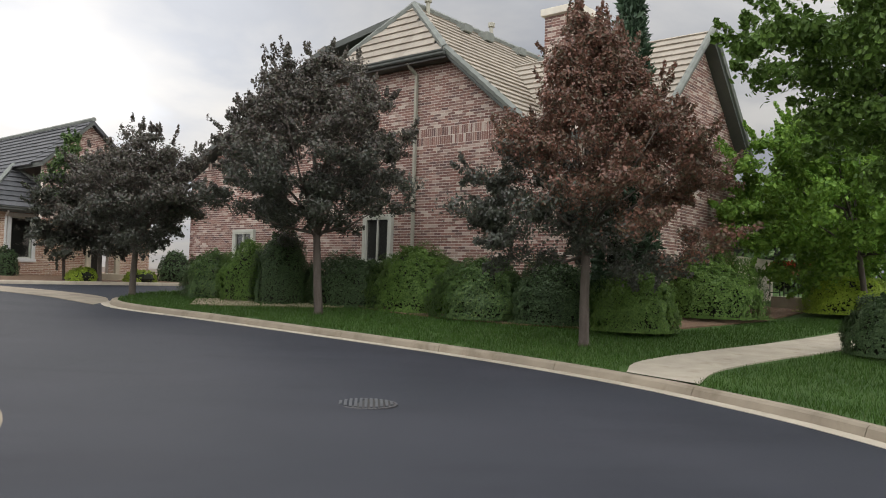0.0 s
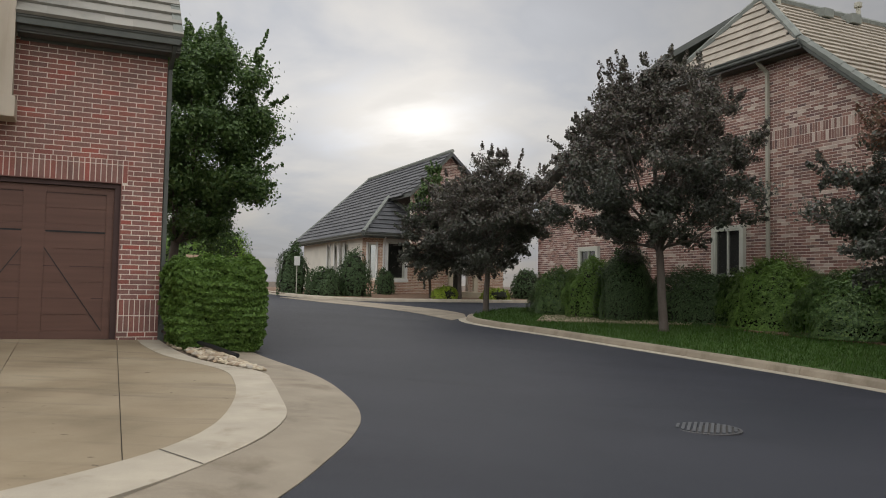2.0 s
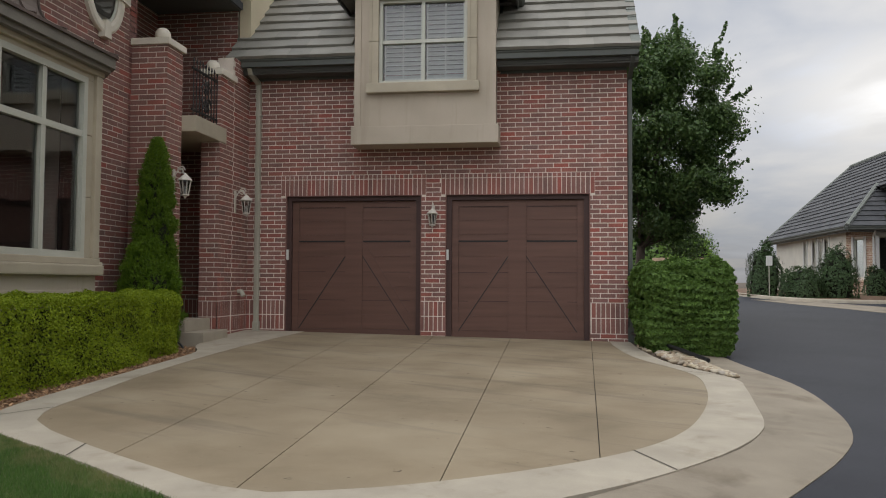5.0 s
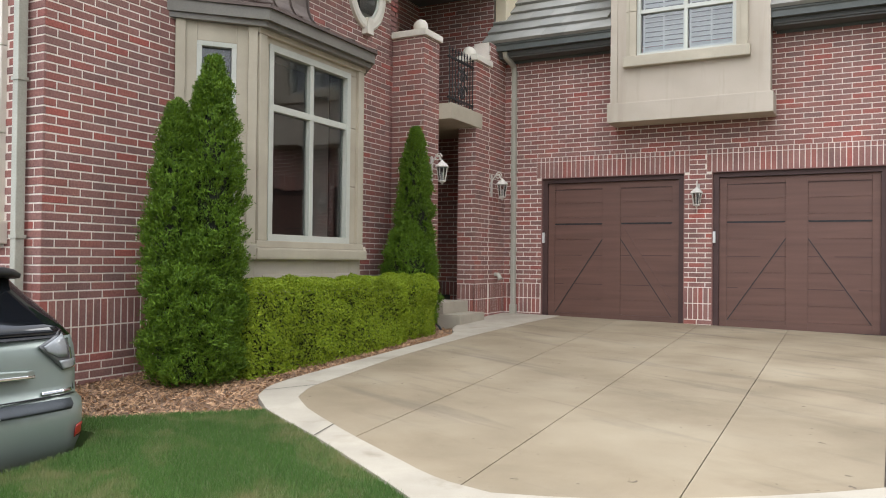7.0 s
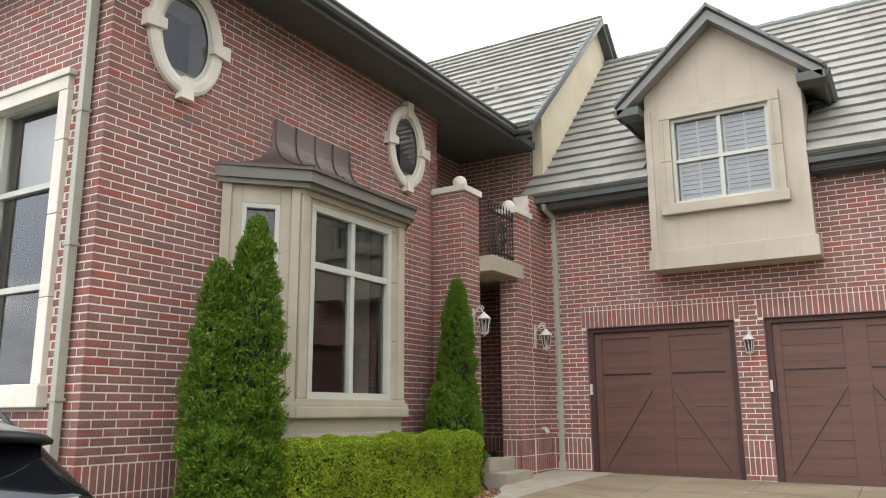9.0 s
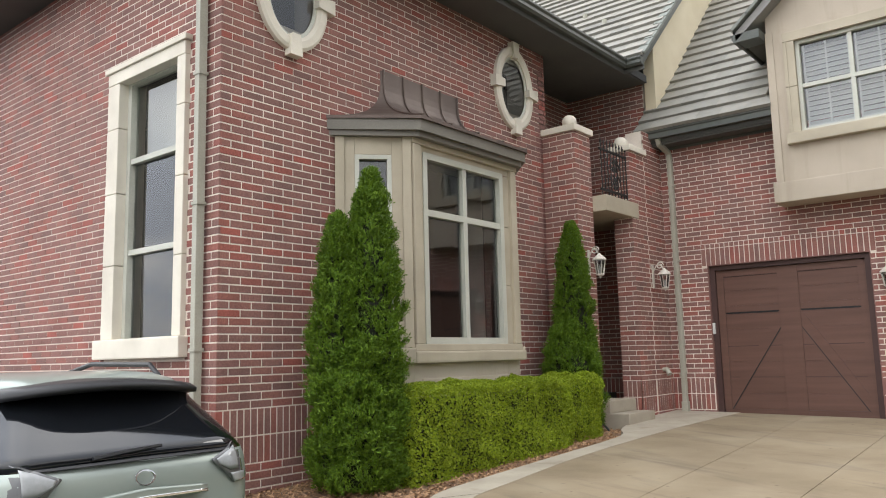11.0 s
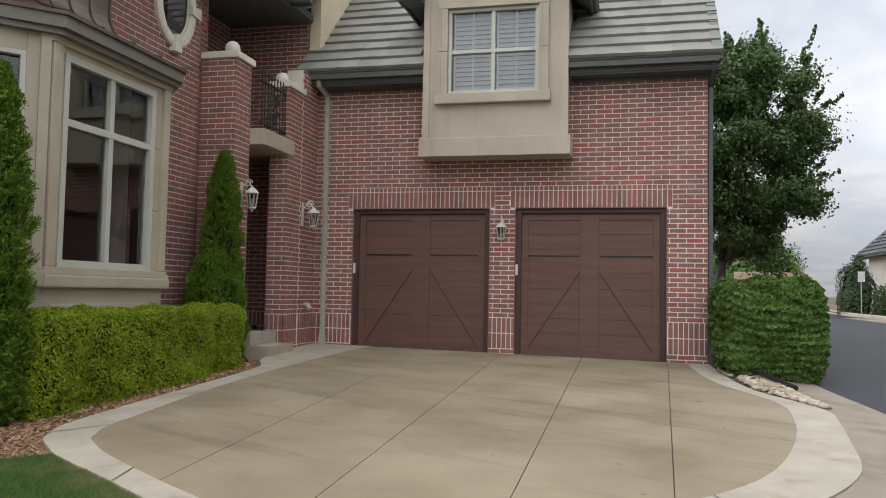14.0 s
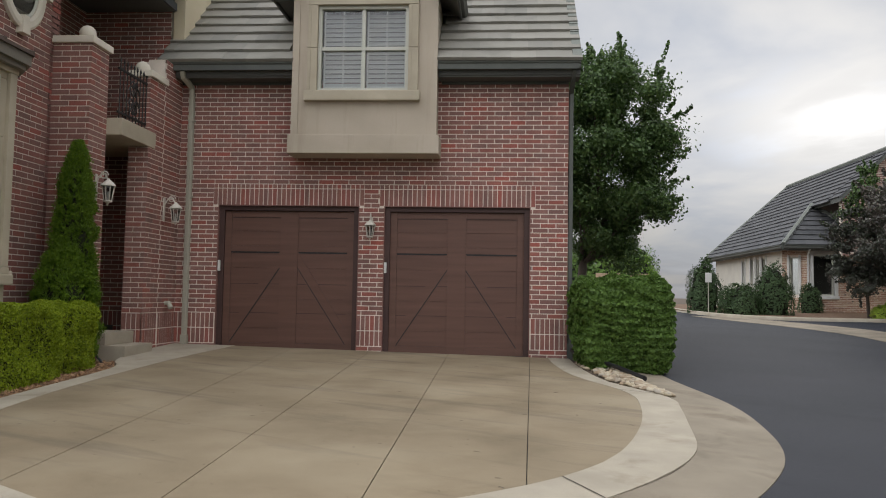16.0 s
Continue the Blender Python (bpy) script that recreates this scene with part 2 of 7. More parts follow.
PURPLE = leaf_material("purple_leaf", [(0.061, 0.058, 0.048), (0.093, 0.076, 0.069), (0.075, 0.086, 0.053), (0.126, 0.090, 0.078), (0.097, 0.105, 0.071)], 0.42, 0.18, 0.5)
RUSSET = leaf_material("russet_leaf", [(0.127, 0.069, 0.051), (0.208, 0.094, 0.065), (0.106, 0.094, 0.061), (0.252, 0.114, 0.079), (0.119, 0.114, 0.070)], 0.42, 0.22, 0.45)
LEAF = leaf_material("green_leaf", [(0.068, 0.124, 0.027), (0.101, 0.176, 0.038), (0.135, 0.223, 0.047), (0.084, 0.149, 0.032)], 0.45, 0.25)
LEAF_BRIGHT = leaf_material("light_green_leaf", [(0.104, 0.198, 0.034), (0.160, 0.281, 0.048), (0.206, 0.338, 0.056), (0.112, 0.225, 0.037)], 0.45, 0.3)
LEAF_HEDGE = leaf_material("boxwood_leaf", [(0.168, 0.241, 0.013), (0.265, 0.345, 0.022), (0.361, 0.441, 0.034), (0.137, 0.201, 0.013), (0.305, 0.384, 0.025)], 0.42, 0.25)
LEAF_YEW = leaf_material("arborvitae_leaf", [(0.062, 0.122, 0.009), (0.105, 0.186, 0.014), (0.160, 0.256, 0.019), (0.048, 0.096, 0.009), (0.128, 0.213, 0.015)], 0.5, 0.2)
LEAF_DARK = leaf_material("dark_evergreen_leaf", [(0.033, 0.060, 0.025), (0.055, 0.091, 0.035), (0.075, 0.118, 0.050)], 0.5, 0.15)
LEAF_BLUE = leaf_material("spruce_needle", [(0.035, 0.064, 0.035), (0.054, 0.090, 0.054), (0.072, 0.115, 0.064)], 0.5, 0.15)
LEAF_LIME = leaf_material("lime_leaf", [(0.187, 0.274, 0.031), (0.274, 0.374, 0.043), (0.331, 0.418, 0.058)], 0.45, 0.3)
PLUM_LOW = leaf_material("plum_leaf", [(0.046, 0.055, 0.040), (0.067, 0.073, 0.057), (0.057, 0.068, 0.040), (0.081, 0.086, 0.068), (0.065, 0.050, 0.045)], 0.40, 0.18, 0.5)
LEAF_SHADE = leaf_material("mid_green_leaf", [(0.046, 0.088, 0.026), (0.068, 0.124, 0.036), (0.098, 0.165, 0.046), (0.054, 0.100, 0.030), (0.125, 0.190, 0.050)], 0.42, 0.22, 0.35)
FLOWER = leaf_material("red_flower", [(0.35, 0.03, 0.015), (0.5, 0.05, 0.02)], 0.5, 0.2)
# far grass: tree shade over the lawn is put into this darker colour
GRASS_SHADED = leaf_material("shaded_grass_blade", [(0.028, 0.069, 0.008), (0.039, 0.089, 0.012), (0.051, 0.107, 0.016), (0.033, 0.078, 0.011), (0.072, 0.107, 0.028)], 0.5, 0.25)
# near grass: lighter copy without that shade, plus real dry blades
GRASS_LIT_DRY = leaf_material("lit_dry_grass_blade", [(0.062, 0.128, 0.026), (0.086, 0.165, 0.036), (0.110, 0.196, 0.046), (0.072, 0.146, 0.032), (0.185, 0.215, 0.095)], 0.5, 0.25)
# turf split alike: far tone holds the shade, near tone lighter and dry
TURF_SHADED = material("shaded_turf", [(0.027, 0.064, 0.008), (0.039, 0.084, 0.012), (0.048, 0.095, 0.016)], 1.1, 120, 0.95, 0.9, spread=0.35, stain=(0.5, 0.2))
TURF_LIT_DRY = material("lit_dry_turf", [(0.060, 0.110, 0.024), (0.084, 0.145, 0.034), (0.105, 0.165, 0.045)], 1.1, 120, 0.95, 0.9, spread=0.35, stain=(0.5, 0.2))
SOIL = material("soil", [(0.07, 0.052, 0.038), (0.11, 0.08, 0.055)], 2, 60, 0.95, 0.8, spread=0.3)
MULCH = material("mulch_bed", [(0.123, 0.076, 0.048), (0.198, 0.123, 0.075)], 6, 80, 0.95, 0.9, spread=0.35)
CHIP = material("wood_chips", [(0.309, 0.177, 0.092), (0.463, 0.283, 0.154), (0.193, 0.106, 0.062), (0.580, 0.371, 0.216)], 5, 60, 0.9, 0.2, source="island")
COBBLE = material("river_stone", [(0.408, 0.336, 0.228), (0.504, 0.444, 0.336), (0.312, 0.228, 0.144), (0.360, 0.324, 0.264)], 5, 60, 0.75, 0.15, source="object")
COBBLES = material("river_stones", [(0.34, 0.28, 0.19), (0.42, 0.37, 0.28), (0.26, 0.19, 0.12), (0.30, 0.27, 0.22)], 5, 60, 0.75, 0.15, source="island")
CARPAINT = material("pale_green_metallic_paint", [(0.270, 0.305, 0.270), (0.287, 0.322, 0.287)], 1, 300, 0.32, 0.0, metal=0.35, coat=0.6, spread=0.03)
CARGLASS = material("tinted_car_glass", [(0.006, 0.007, 0.009), (0.008, 0.009, 0.011)], 1, 10, 0.04, 0.0, spread=0.05, spec=0.7)
BLACKTRIM = material("black_plastic", [(0.012, 0.012, 0.013), (0.018, 0.018, 0.02)], 3, 80, 0.45, 0.1)
GREYTRIM = material("grey_plastic", [(0.05, 0.055, 0.06), (0.065, 0.07, 0.075)], 3, 80, 0.55, 0.1)
CHROME = material("chrome", [(0.7, 0.7, 0.7), (0.75, 0.75, 0.75)], 3, 80, 0.12, 0.0, metal=1.0, spread=0.03)
LAMPLENS = material("clear_tail_lamp", [(0.231, 0.237, 0.235), (0.286, 0.292, 0.291)], 14, 60, 0.1, 0.0, coat=1.0, spread=0.1)
SMOKELENS = material("smoked_tail_lamp", [(0.07, 0.07, 0.07), (0.10, 0.10, 0.10)], 14, 60, 0.08, 0.0, coat=1.0, spread=0.1)
REDLENS = material("red_reflector", [(0.3, 0.02, 0.015), (0.36, 0.03, 0.02)], 14, 60, 0.15, 0.0, coat=1.0, spread=0.1)
PLATEWHITE = material("licence_plate_white", [(0.6, 0.62, 0.62), (0.66, 0.68, 0.68)], 3, 60, 0.4, 0)
PLATEGOLD = material("licence_plate_gold", [(0.55, 0.33, 0.04), (0.6, 0.37, 0.05)], 3, 60, 0.4, 0)
TERRA = material("yellow_planter", [(0.45, 0.28, 0.10), (0.5, 0.33, 0.13)], 3, 60, 0.8, 0.1)
WOOD = material("red_brown_wood", [(0.13, 0.055, 0.035), (0.17, 0.075, 0.05)], 2, 60, 0.7, 0.2, stretch=(4, 4, 0.4))
RUBBER = material("tyre_rubber", [(0.018, 0.018, 0.018), (0.028, 0.028, 0.028)], 3, 80, 0.85, 0.3)


def add_wear(m, turn, stretch, lo, hi, dark, detail=5.0, blend="MULTIPLY"):
    """Stains a surface along streaks of dirt: noise drawn out in one direction, kept where it rises from lo to hi."""
    n, l = m.node_tree.nodes, m.node_tree.links
    b = n["Principled BSDF"]
    geo = n.new("ShaderNodeNewGeometry")
    mp = n.new("ShaderNodeMapping")
    mp.vector_type = "POINT"
    mp.inputs["Rotation"].default_value = (0, 0, turn)
    rot = n.new("ShaderNodeMapping")
    rot.inputs["Scale"].default_value = stretch
    no = n.new("ShaderNodeTexNoise")
    no.inputs["Scale"].default_value = 1.0
    no.inputs["Detail"].default_value = detail
    no.inputs["Roughness"].default_value = 0.6
    no.inputs["Distortion"].default_value = 0.4
    rg = n.new("ShaderNodeMapRange")
    rg.inputs["From Min"].default_value, rg.inputs["From Max"].default_value = lo, hi
    mx = n.new("ShaderNodeMix")
    mx.data_type, mx.blend_type = "RGBA", blend
    l.new(geo.outputs["Position"], mp.inputs[0])
    l.new(mp.outputs[0], rot.inputs[0])
    l.new(rot.outputs[0], no.inputs["Vector"])
    l.new(no.outputs[0], rg.inputs["Value"])
    l.new(rg.outputs[0], mx.inputs["Factor"])
    old = b.inputs["Base Color"].links[0].from_socket
    sockets = [x for x in mx.inputs if x.type == "RGBA"]
    l.new(old, sockets[0])
    sockets[1].default_value = (*dark, 1)
    l.new([x for x in mx.outputs if x.type == "RGBA"][0], b.inputs["Base Color"])


add_wear(CONCRETE, radians(22), (0.45, 3.0, 1), 0.54, 0.72, (0.68, 0.68, 0.71))
add_wear(CONCRETE, radians(-12), (0.9, 1.2, 1), 0.50, 0.75, (0.80, 0.78, 0.75))
add_wear(CONCRETE, 0, (9, 9, 1), 0.70, 0.76, (0.45, 0.42, 0.40), 2.0)
add_wear(GUTTER, radians(40), (1.5, 1.5, 1), 0.52, 0.72, (0.62, 0.58, 0.54))
add_wear(STRIP, 0, (2.5, 2.5, 1), 0.56, 0.75, (0.74, 0.71, 0.66))
add_wear(ASPHALT, radians(35), (0.25, 0.9, 1), 0.50, 0.70, (0.80, 0.80, 0.82))
add_wear(STUCCO, 0, (5, 5, 0.5), 0.55, 0.8, (0.84, 0.82, 0.79))
add_wear(TILES, 0, (1.2, 1.2, 1.2), 0.52, 0.72, (0.78, 0.78, 0.78))
add_wear(TILE, 0, (1.2, 1.2, 1.2), 0.52, 0.72, (0.78, 0.78, 0.78))
add_wear(GRASS_LIT_DRY, radians(30), (1.3, 1.9, 1), 0.50, 0.68, (0.30, 0.26, 0.125), 5.0, "MIX")
add_wear(TURF_LIT_DRY, radians(30), (1.3, 1.9, 1), 0.50, 0.68, (0.28, 0.23, 0.12), 5.0, "MIX")

# ---- building helpers ----
rnd = random.Random(7)


def thing(name, at=(0, 0, 0), label="", category="", group="", kind=""):
    ob = new(name)
    ob.location = at
    ob.empty_display_size = 0.1
    return tagged(ob, label, category, group, kind)


def part(name, bm, mat, parent=None, label="", smooth=False):
    """Links a bmesh, built in world places, as one mesh object under a thing (an Empty) or under a part."""
    me = bpy.data.meshes.new(name)
    bmesh.ops.recalc_face_normals(bm, faces=bm.faces)
    bm.to_mesh(me)
    bm.free()
    return link(name, me, mat, parent, label, smooth)


def link(name, me, mat, parent=None, label="", smooth=False):
    me.materials.append(mat)
    if smooth:
        me.shade_smooth()
    ob = new(name, me)
    if parent is not None:
        ob.parent = parent
        if parent.type == "EMPTY":
            ob.matrix_parent_inverse = parent.matrix_basis.inverted()
    if label:
        ob["label"] = label
    return ob


def box(bm, x0, x1, y0, y1, z0, z1, bevel=0.0, turn=None):
    m = Matrix.LocRotScale(((x0 + x1) / 2, (y0 + y1) / 2, (z0 + z1) / 2), None, (x1 - x0, y1 - y0, z1 - z0))
    if turn is not None:
        m = turn @ m
    r = bmesh.ops.create_cube(bm, size=1, matrix=m)
    if bevel:
        es = list({e for v in r["verts"] for e in v.link_edges})
        bmesh.ops.bevel(bm, geom=es, offset=bevel, segments=2, affect="EDGES", profile=0.7)
    return bm


def B(*a, bevel=0.0, turn=None):
    return box(bmesh.new(), *a, bevel=bevel, turn=turn)


def prism(bm, pts, way):
    """A solid from a flat outline in space, pushed along way."""
    lo = [bm.verts.new(p) for p in pts]
    hi = [bm.verts.new(Vector(p) + Vector(way)) for p in pts]
    bm.faces.new(lo)
    bm.faces.new(list(reversed(hi)))
    for i in range(len(pts)):
        j = (i + 1) % len(pts)
        bm.faces.new((lo[i], hi[i], hi[j], lo[j]))
    return bm


def tube(bm, pts, radii, sides=8):
    """A round bar along points, tapering through the radii."""
    rings = []
    pts = [Vector(p) for p in pts]
    for i, p in enumerate(pts):
        d = (pts[min(i + 1, len(pts) - 1)] - pts[max(i - 1, 0)]).normalized()
        a = d.orthogonal().normalized() if not rings else (ref - d * ref.dot(d)).normalized()
        ref = a
        b = d.cross(a)
        r = radii[i] if isinstance(radii, (list, tuple)) else radii
        rings.append([bm.verts.new(p + r * (a * math.cos(k * math.tau / sides) + b * math.sin(k * math.tau / sides))) for k in range(sides)])
    for q, s in zip(rings, rings[1:]):
        for k in range(sides):
            bm.faces.new((q[k], q[(k + 1) % sides], s[(k + 1) % sides], s[k]))
    bm.faces.new(rings[0])
    bm.faces.new(list(reversed(rings[-1])))
    return bm


def lathe(bm, at, profile, sides=16):
    """A turned shape: profile of (radius, height) over the place."""
    rings = [[bm.verts.new((at[0] + r * math.cos(k * math.tau / sides), at[1] + r * math.sin(k * math.tau / sides), at[2] + h)) for k in range(sides)] for r, h in profile]
    for q, s in zip(rings, rings[1:]):
        for k in range(sides):
            bm.faces.new((q[k], q[(k + 1) % sides], s[(k + 1) % sides], s[k]))
    bm.faces.new(rings[0])
    bm.faces.new(list(reversed(rings[-1])))
    return bm


def arrays_mesh(name, co, faces):
    """A mesh from an array of places and an array of equal-sided faces."""
    me = bpy.data.meshes.new(name)
    co, faces = np.asarray(co, np.float32), np.asarray(faces, np.int32)
    me.vertices.add(len(co))
    me.vertices.foreach_set("co", co.ravel())
    k = faces.shape[1]
    me.loops.add(faces.size)
    me.loops.foreach_set("vertex_index", faces.ravel())
    me.polygons.add(len(faces))
    me.polygons.foreach_set("loop_start", np.arange(len(faces), dtype=np.int32) * k)
    me.polygons.foreach_set("loop_total", np.full(len(faces), k, np.int32))
    me.update(calc_edges=True)
    me.shade_flat()
    return me


def smooth_line(pts, step=0.25):
    """A soft curve through the points."""
    p = [Vector(q) for q in pts]
    p = [2 * p[0] - p[1], *p, 2 * p[-1] - p[-2]]
    out = []
    for a, b, c, d in zip(p, p[1:], p[2:], p[3:]):
        n = max(1, int((c - b).length / step))
        for k in range(n):
            t = k / n
            out.append(0.5 * ((2 * b) + (c - a) * t + (2 * a - 5 * b + 4 * c - d) * t * t + (3 * b - a - 3 * c + d) * t ** 3))
    out.append(p[-2])
    return out


def resample(line, n):
    d = [0.0]
    for a, b in zip(line, line[1:]):
        d.append(d[-1] + (b - a).length)
    out, j = [], 0
    for k in range(n):
        s = d[-1] * k / (n - 1)
        while j < len(d) - 2 and d[j + 1] < s:
            j += 1
        t = (s - d[j]) / max(1e-9, d[j + 1] - d[j])
        out.append(line[j].lerp(line[j + 1], min(1, max(0, t))))
    return out


def ease(t):
    t = min(1.0, max(0.0, t))
    return t * t * (3 - 2 * t)


def plain_z(x, y):
    yy = max(-30.0, y if y < 25 else 25 + (y - 25) * 0.1)
    xx = min(16.0, max(-8.0, x))
    return 0.04 - 0.016 * xx + 0.031 * yy


def road_z(x, y):
    z = plain_z(x, y)
    return z - (z + 0.58) * ease((-9.05 - y) / 0.5) * ease((0.75 - x) / 0.6)


def lawn_z(x, y):
    return road_z(x, y) + 0.13 + 0.045 * max(0.0, min(x, 40) - 15.2)


def strip(name, left, right, mat, up, zf=road_z, depth=0.25, n=80, parent=None):
    """A slab between two lines on the ground, its top up metres over it."""
    a, b = resample(left, n), resample(right, n)
    bm = bmesh.new()
    ups = up if isinstance(up, tuple) else (up, up)
    cols = 5
    rows = []
    for p, q in zip(a, b):
        r = []
        for c in range(cols):
            v = p.lerp(q, c / (cols - 1))
            r.append(bm.verts.new((v.x, v.y, zf(v.x, v.y) + ups[0] + (ups[1] - ups[0]) * c / (cols - 1))))
        r.insert(0, bm.verts.new((r[0].co.x, r[0].co.y, r[0].co.z - depth)))
        r.append(bm.verts.new((r[-1].co.x, r[-1].co.y, r[-1].co.z - depth)))
        rows.append(r)
    for p, q in zip(rows, rows[1:]):
        for k in range(len(p) - 1):
            bm.faces.new((p[k], p[k + 1], q[k + 1], q[k]))
    return part(name, bm, mat, parent)


def sheet(name, outline, mat, up, zf=road_z, cell=0.5, parent=None, skirt=0.25):
    """A patch of ground inside an outline, following the ground, with a skirt."""
    bm = bmesh.new()
    vs = [bm.verts.new((p[0], p[1], 0)) for p in outline]
    f = bm.faces.new(vs)
    bmesh.ops.triangulate(bm, faces=[f])
    x0, x1 = min(p[0] for p in outline), max(p[0] for p in outline)
    y0, y1 = min(p[1] for p in outline), max(p[1] for p in outline)
    for axis, lo, hi in ((0, x0, x1), (1, y0, y1)):
        for k in range(1, int((hi - lo) / cell)):
            co, no = [0, 0, 0], [0, 0, 0]
            co[axis], no[axis] = lo + k * cell, 1
            bmesh.ops.bisect_plane(bm, geom=bm.verts[:] + bm.edges[:] + bm.faces[:], plane_co=co, plane_no=no)
    for v in bm.verts:
        v.co.z = zf(v.co.x, v.co.y) + up
    edge = [e for e in bm.edges if e.is_boundary]
    r = bmesh.ops.extrude_edge_only(bm, edges=edge)
    for v in r["geom"]:
        if isinstance(v, bmesh.types.BMVert):
            v.co.z -= skirt
    return part(name, bm, mat, parent)


# ---- bricks, tiles and leaves ----
COURSE, BL = 0.0785, 0.258


def brick_places(length, z0, z1, solid, soldiers=(), start=0.0):
    """Running bond: (u0, u1, z0, z1) of each brick. solid(z) gives the stretches of wall at a height; soldiers are (z0, z1) bands of upright bricks."""
    out, row, z = [], 0, z0
    while z < z1 - 0.02:
        band = next((s for s in soldiers if s[0] - 0.01 <= z < s[1] - 0.01), None)
        h = band[1] - band[0] if band else min(COURSE, z1 - z)
        if not band:
            nxt = [s[0] for s in soldiers if z < s[0] - 0.01 < z + h - 0.005]
            if nxt:
                h = nxt[0] - z
        wide = COURSE if band else BL
        for a, b in solid(z + h / 2):
            u = math.floor((a - start) / wide) * wide + start - (wide / 2 if row % 2 and not band else 0)
            while u < b:
                p, q = max(a, u), min(b, u + wide)
                if q - p > 0.03:
                    out.append((p + (0.0068 if p > a + 1e-6 else 0), q - (0.0068 if q < b - 1e-6 else 0), z + 0.0072, z + h - 0.0072))
                u += wide
        z += h
        row += 1
    return out


def lay_bricks(parent, places, at, along, out_way, proud=0.004, mat_one=BRICK, mat_all=BRICKS, singles=0, pick=None):
    """The bricks of one wall face: those picked as parts of their own, the rest joined."""
    at, along, out_way = Vector(at), Vector(along), Vector(out_way)
    r = random.Random(len(places))
    full = {}
    alone = [b for b in places if pick and pick(b)][:singles]
    chosen = set(alone)
    for b in alone:
        size = (round(b[1] - b[0], 3), round(b[3] - b[2], 3))
        if size not in full:
            bm = bmesh.new()
            box(bm, -size[0] / 2, size[0] / 2, -0.02, proud, -size[1] / 2, size[1] / 2)
            bmesh.ops.bevel(bm, geom=[e for e in bm.edges if all(v.co.y > 0 for v in e.verts)], offset=0.003, segments=1, affect="EDGES")
            me = bpy.data.meshes.new("brick")
            bm.to_mesh(me)
            bm.free()
            me.materials.append(mat_one)
            full[size] = me
        ob = new("brick", full[size])
        ob.parent = parent
        c = at + along * ((b[0] + b[1]) / 2) + Vector((0, 0, (b[2] + b[3]) / 2)) + out_way * r.uniform(-0.0012, 0.0012)
        ob.matrix_basis = Matrix.Translation(c) @ Matrix((along, out_way, (0, 0, 1))).transposed().to_4x4()
        if parent.type == "EMPTY":
            ob.matrix_parent_inverse = parent.matrix_basis.inverted()
    co, fa = [], []
    for b in places:
        if b in chosen:
            continue
        p = proud + r.uniform(-0.0012, 0.0012)
        k = len(co)
        for d in (-0.02, p):
            for u, z in ((b[0], b[2]), (b[1], b[2]), (b[1], b[3]), (b[0], b[3])):
                co.append(at + along * u + out_way * d + Vector((0, 0, z)))
        fa += [(k + 4, k + 5, k + 6, k + 7), (k, k + 1, k + 5, k + 4), (k + 1, k + 2, k + 6, k + 5), (k + 2, k + 3, k + 7, k + 6), (k + 3, k, k + 4, k + 7)]
    if co:
        ob = link("brickwork", arrays_mesh("brickwork", co, fa), mat_all, parent)
        ob["kind"] = "stuff"


def lay_tiles(parent, at, along, up_way, length, rise, mat_all, mat_one=None, width=0.40, show=0.33, thick=0.056, keep=None, singles=0, pick=None):
    """Flat roof tiles on a slope, each a wedge over the one below."""
    at, along, up_way = Vector(at), Vector(along).normalized(), Vector(up_way).normalized()
    nrm = along.cross(up_way).normalized()
    if nrm.z < 0:
        nrm = -nrm
    r = random.Random(int(length * 100) + int(rise * 10))
    co, fa, meshes, count = [], [], {}, 0
    for row in range(int(rise / show) + 1):
        v0, v1 = row * show, min(rise, row * show + show * 1.08)
        u = -(width / 2 if row % 2 else 0) - r.uniform(0, 0.1)
        while u < length:
            a, b = max(0, u), min(length, u + width)
            u += width
            if b - a < 0.04 or v1 - v0 < 0.05:
                continue
            ok = keep((a + b) / 2, (v0 + v1) / 2) if keep else True
            if not ok:
                continue
            t = thick + r.uniform(-0.003, 0.005)
            a, b = a + 0.002, b - 0.002
            v0 += r.uniform(-0.003, 0.003)
            shape = [(a, v0, 0.0), (b, v0, 0.0), (b, v0, t), (a, v0, t), (a, v1, 0.0), (b, v1, 0.0), (b, v1, 0.006), (a, v1, 0.006)]
            quad = [(0, 1, 2, 3), (3, 2, 6, 7), (0, 3, 7, 4), (1, 5, 6, 2)]
            if mat_one and count < singles and pick((a + b) / 2, (v0 + v1) / 2):
                count += 1
                size = (round(b - a, 2), round(v1 - v0, 2))
                if size not in meshes:
                    w, h = size
                    s = [(0, 0, 0), (w, 0, 0), (w, 0, thick), (0, 0, thick), (0, h, 0), (w, h, 0), (w, h, 0.006), (0, h, 0.006)]
                    meshes[size] = arrays_mesh("roof_tile", s, quad)
                    meshes[size].materials.append(mat_one)
                ob = new("roof_tile", meshes[size])
                ob.parent = parent
                c = at + along * a + up_way * v0 + nrm * (t - thick)
                ob.matrix_basis = Matrix.Translation(c) @ Matrix((along, up_way, nrm)).transposed().to_4x4()
                if parent.type == "EMPTY":
                    ob.matrix_parent_inverse = parent.matrix_basis.inverted()
                continue
            k = len(co)
            co += [at + along * x + up_way * y + nrm * z for x, y, z in shape]
            fa += [tuple(k + i for i in f) for f in quad]
    if co:
        ob = link("tiling", arrays_mesh("tiling", co, fa), mat_all, parent)
        ob["kind"] = "stuff"


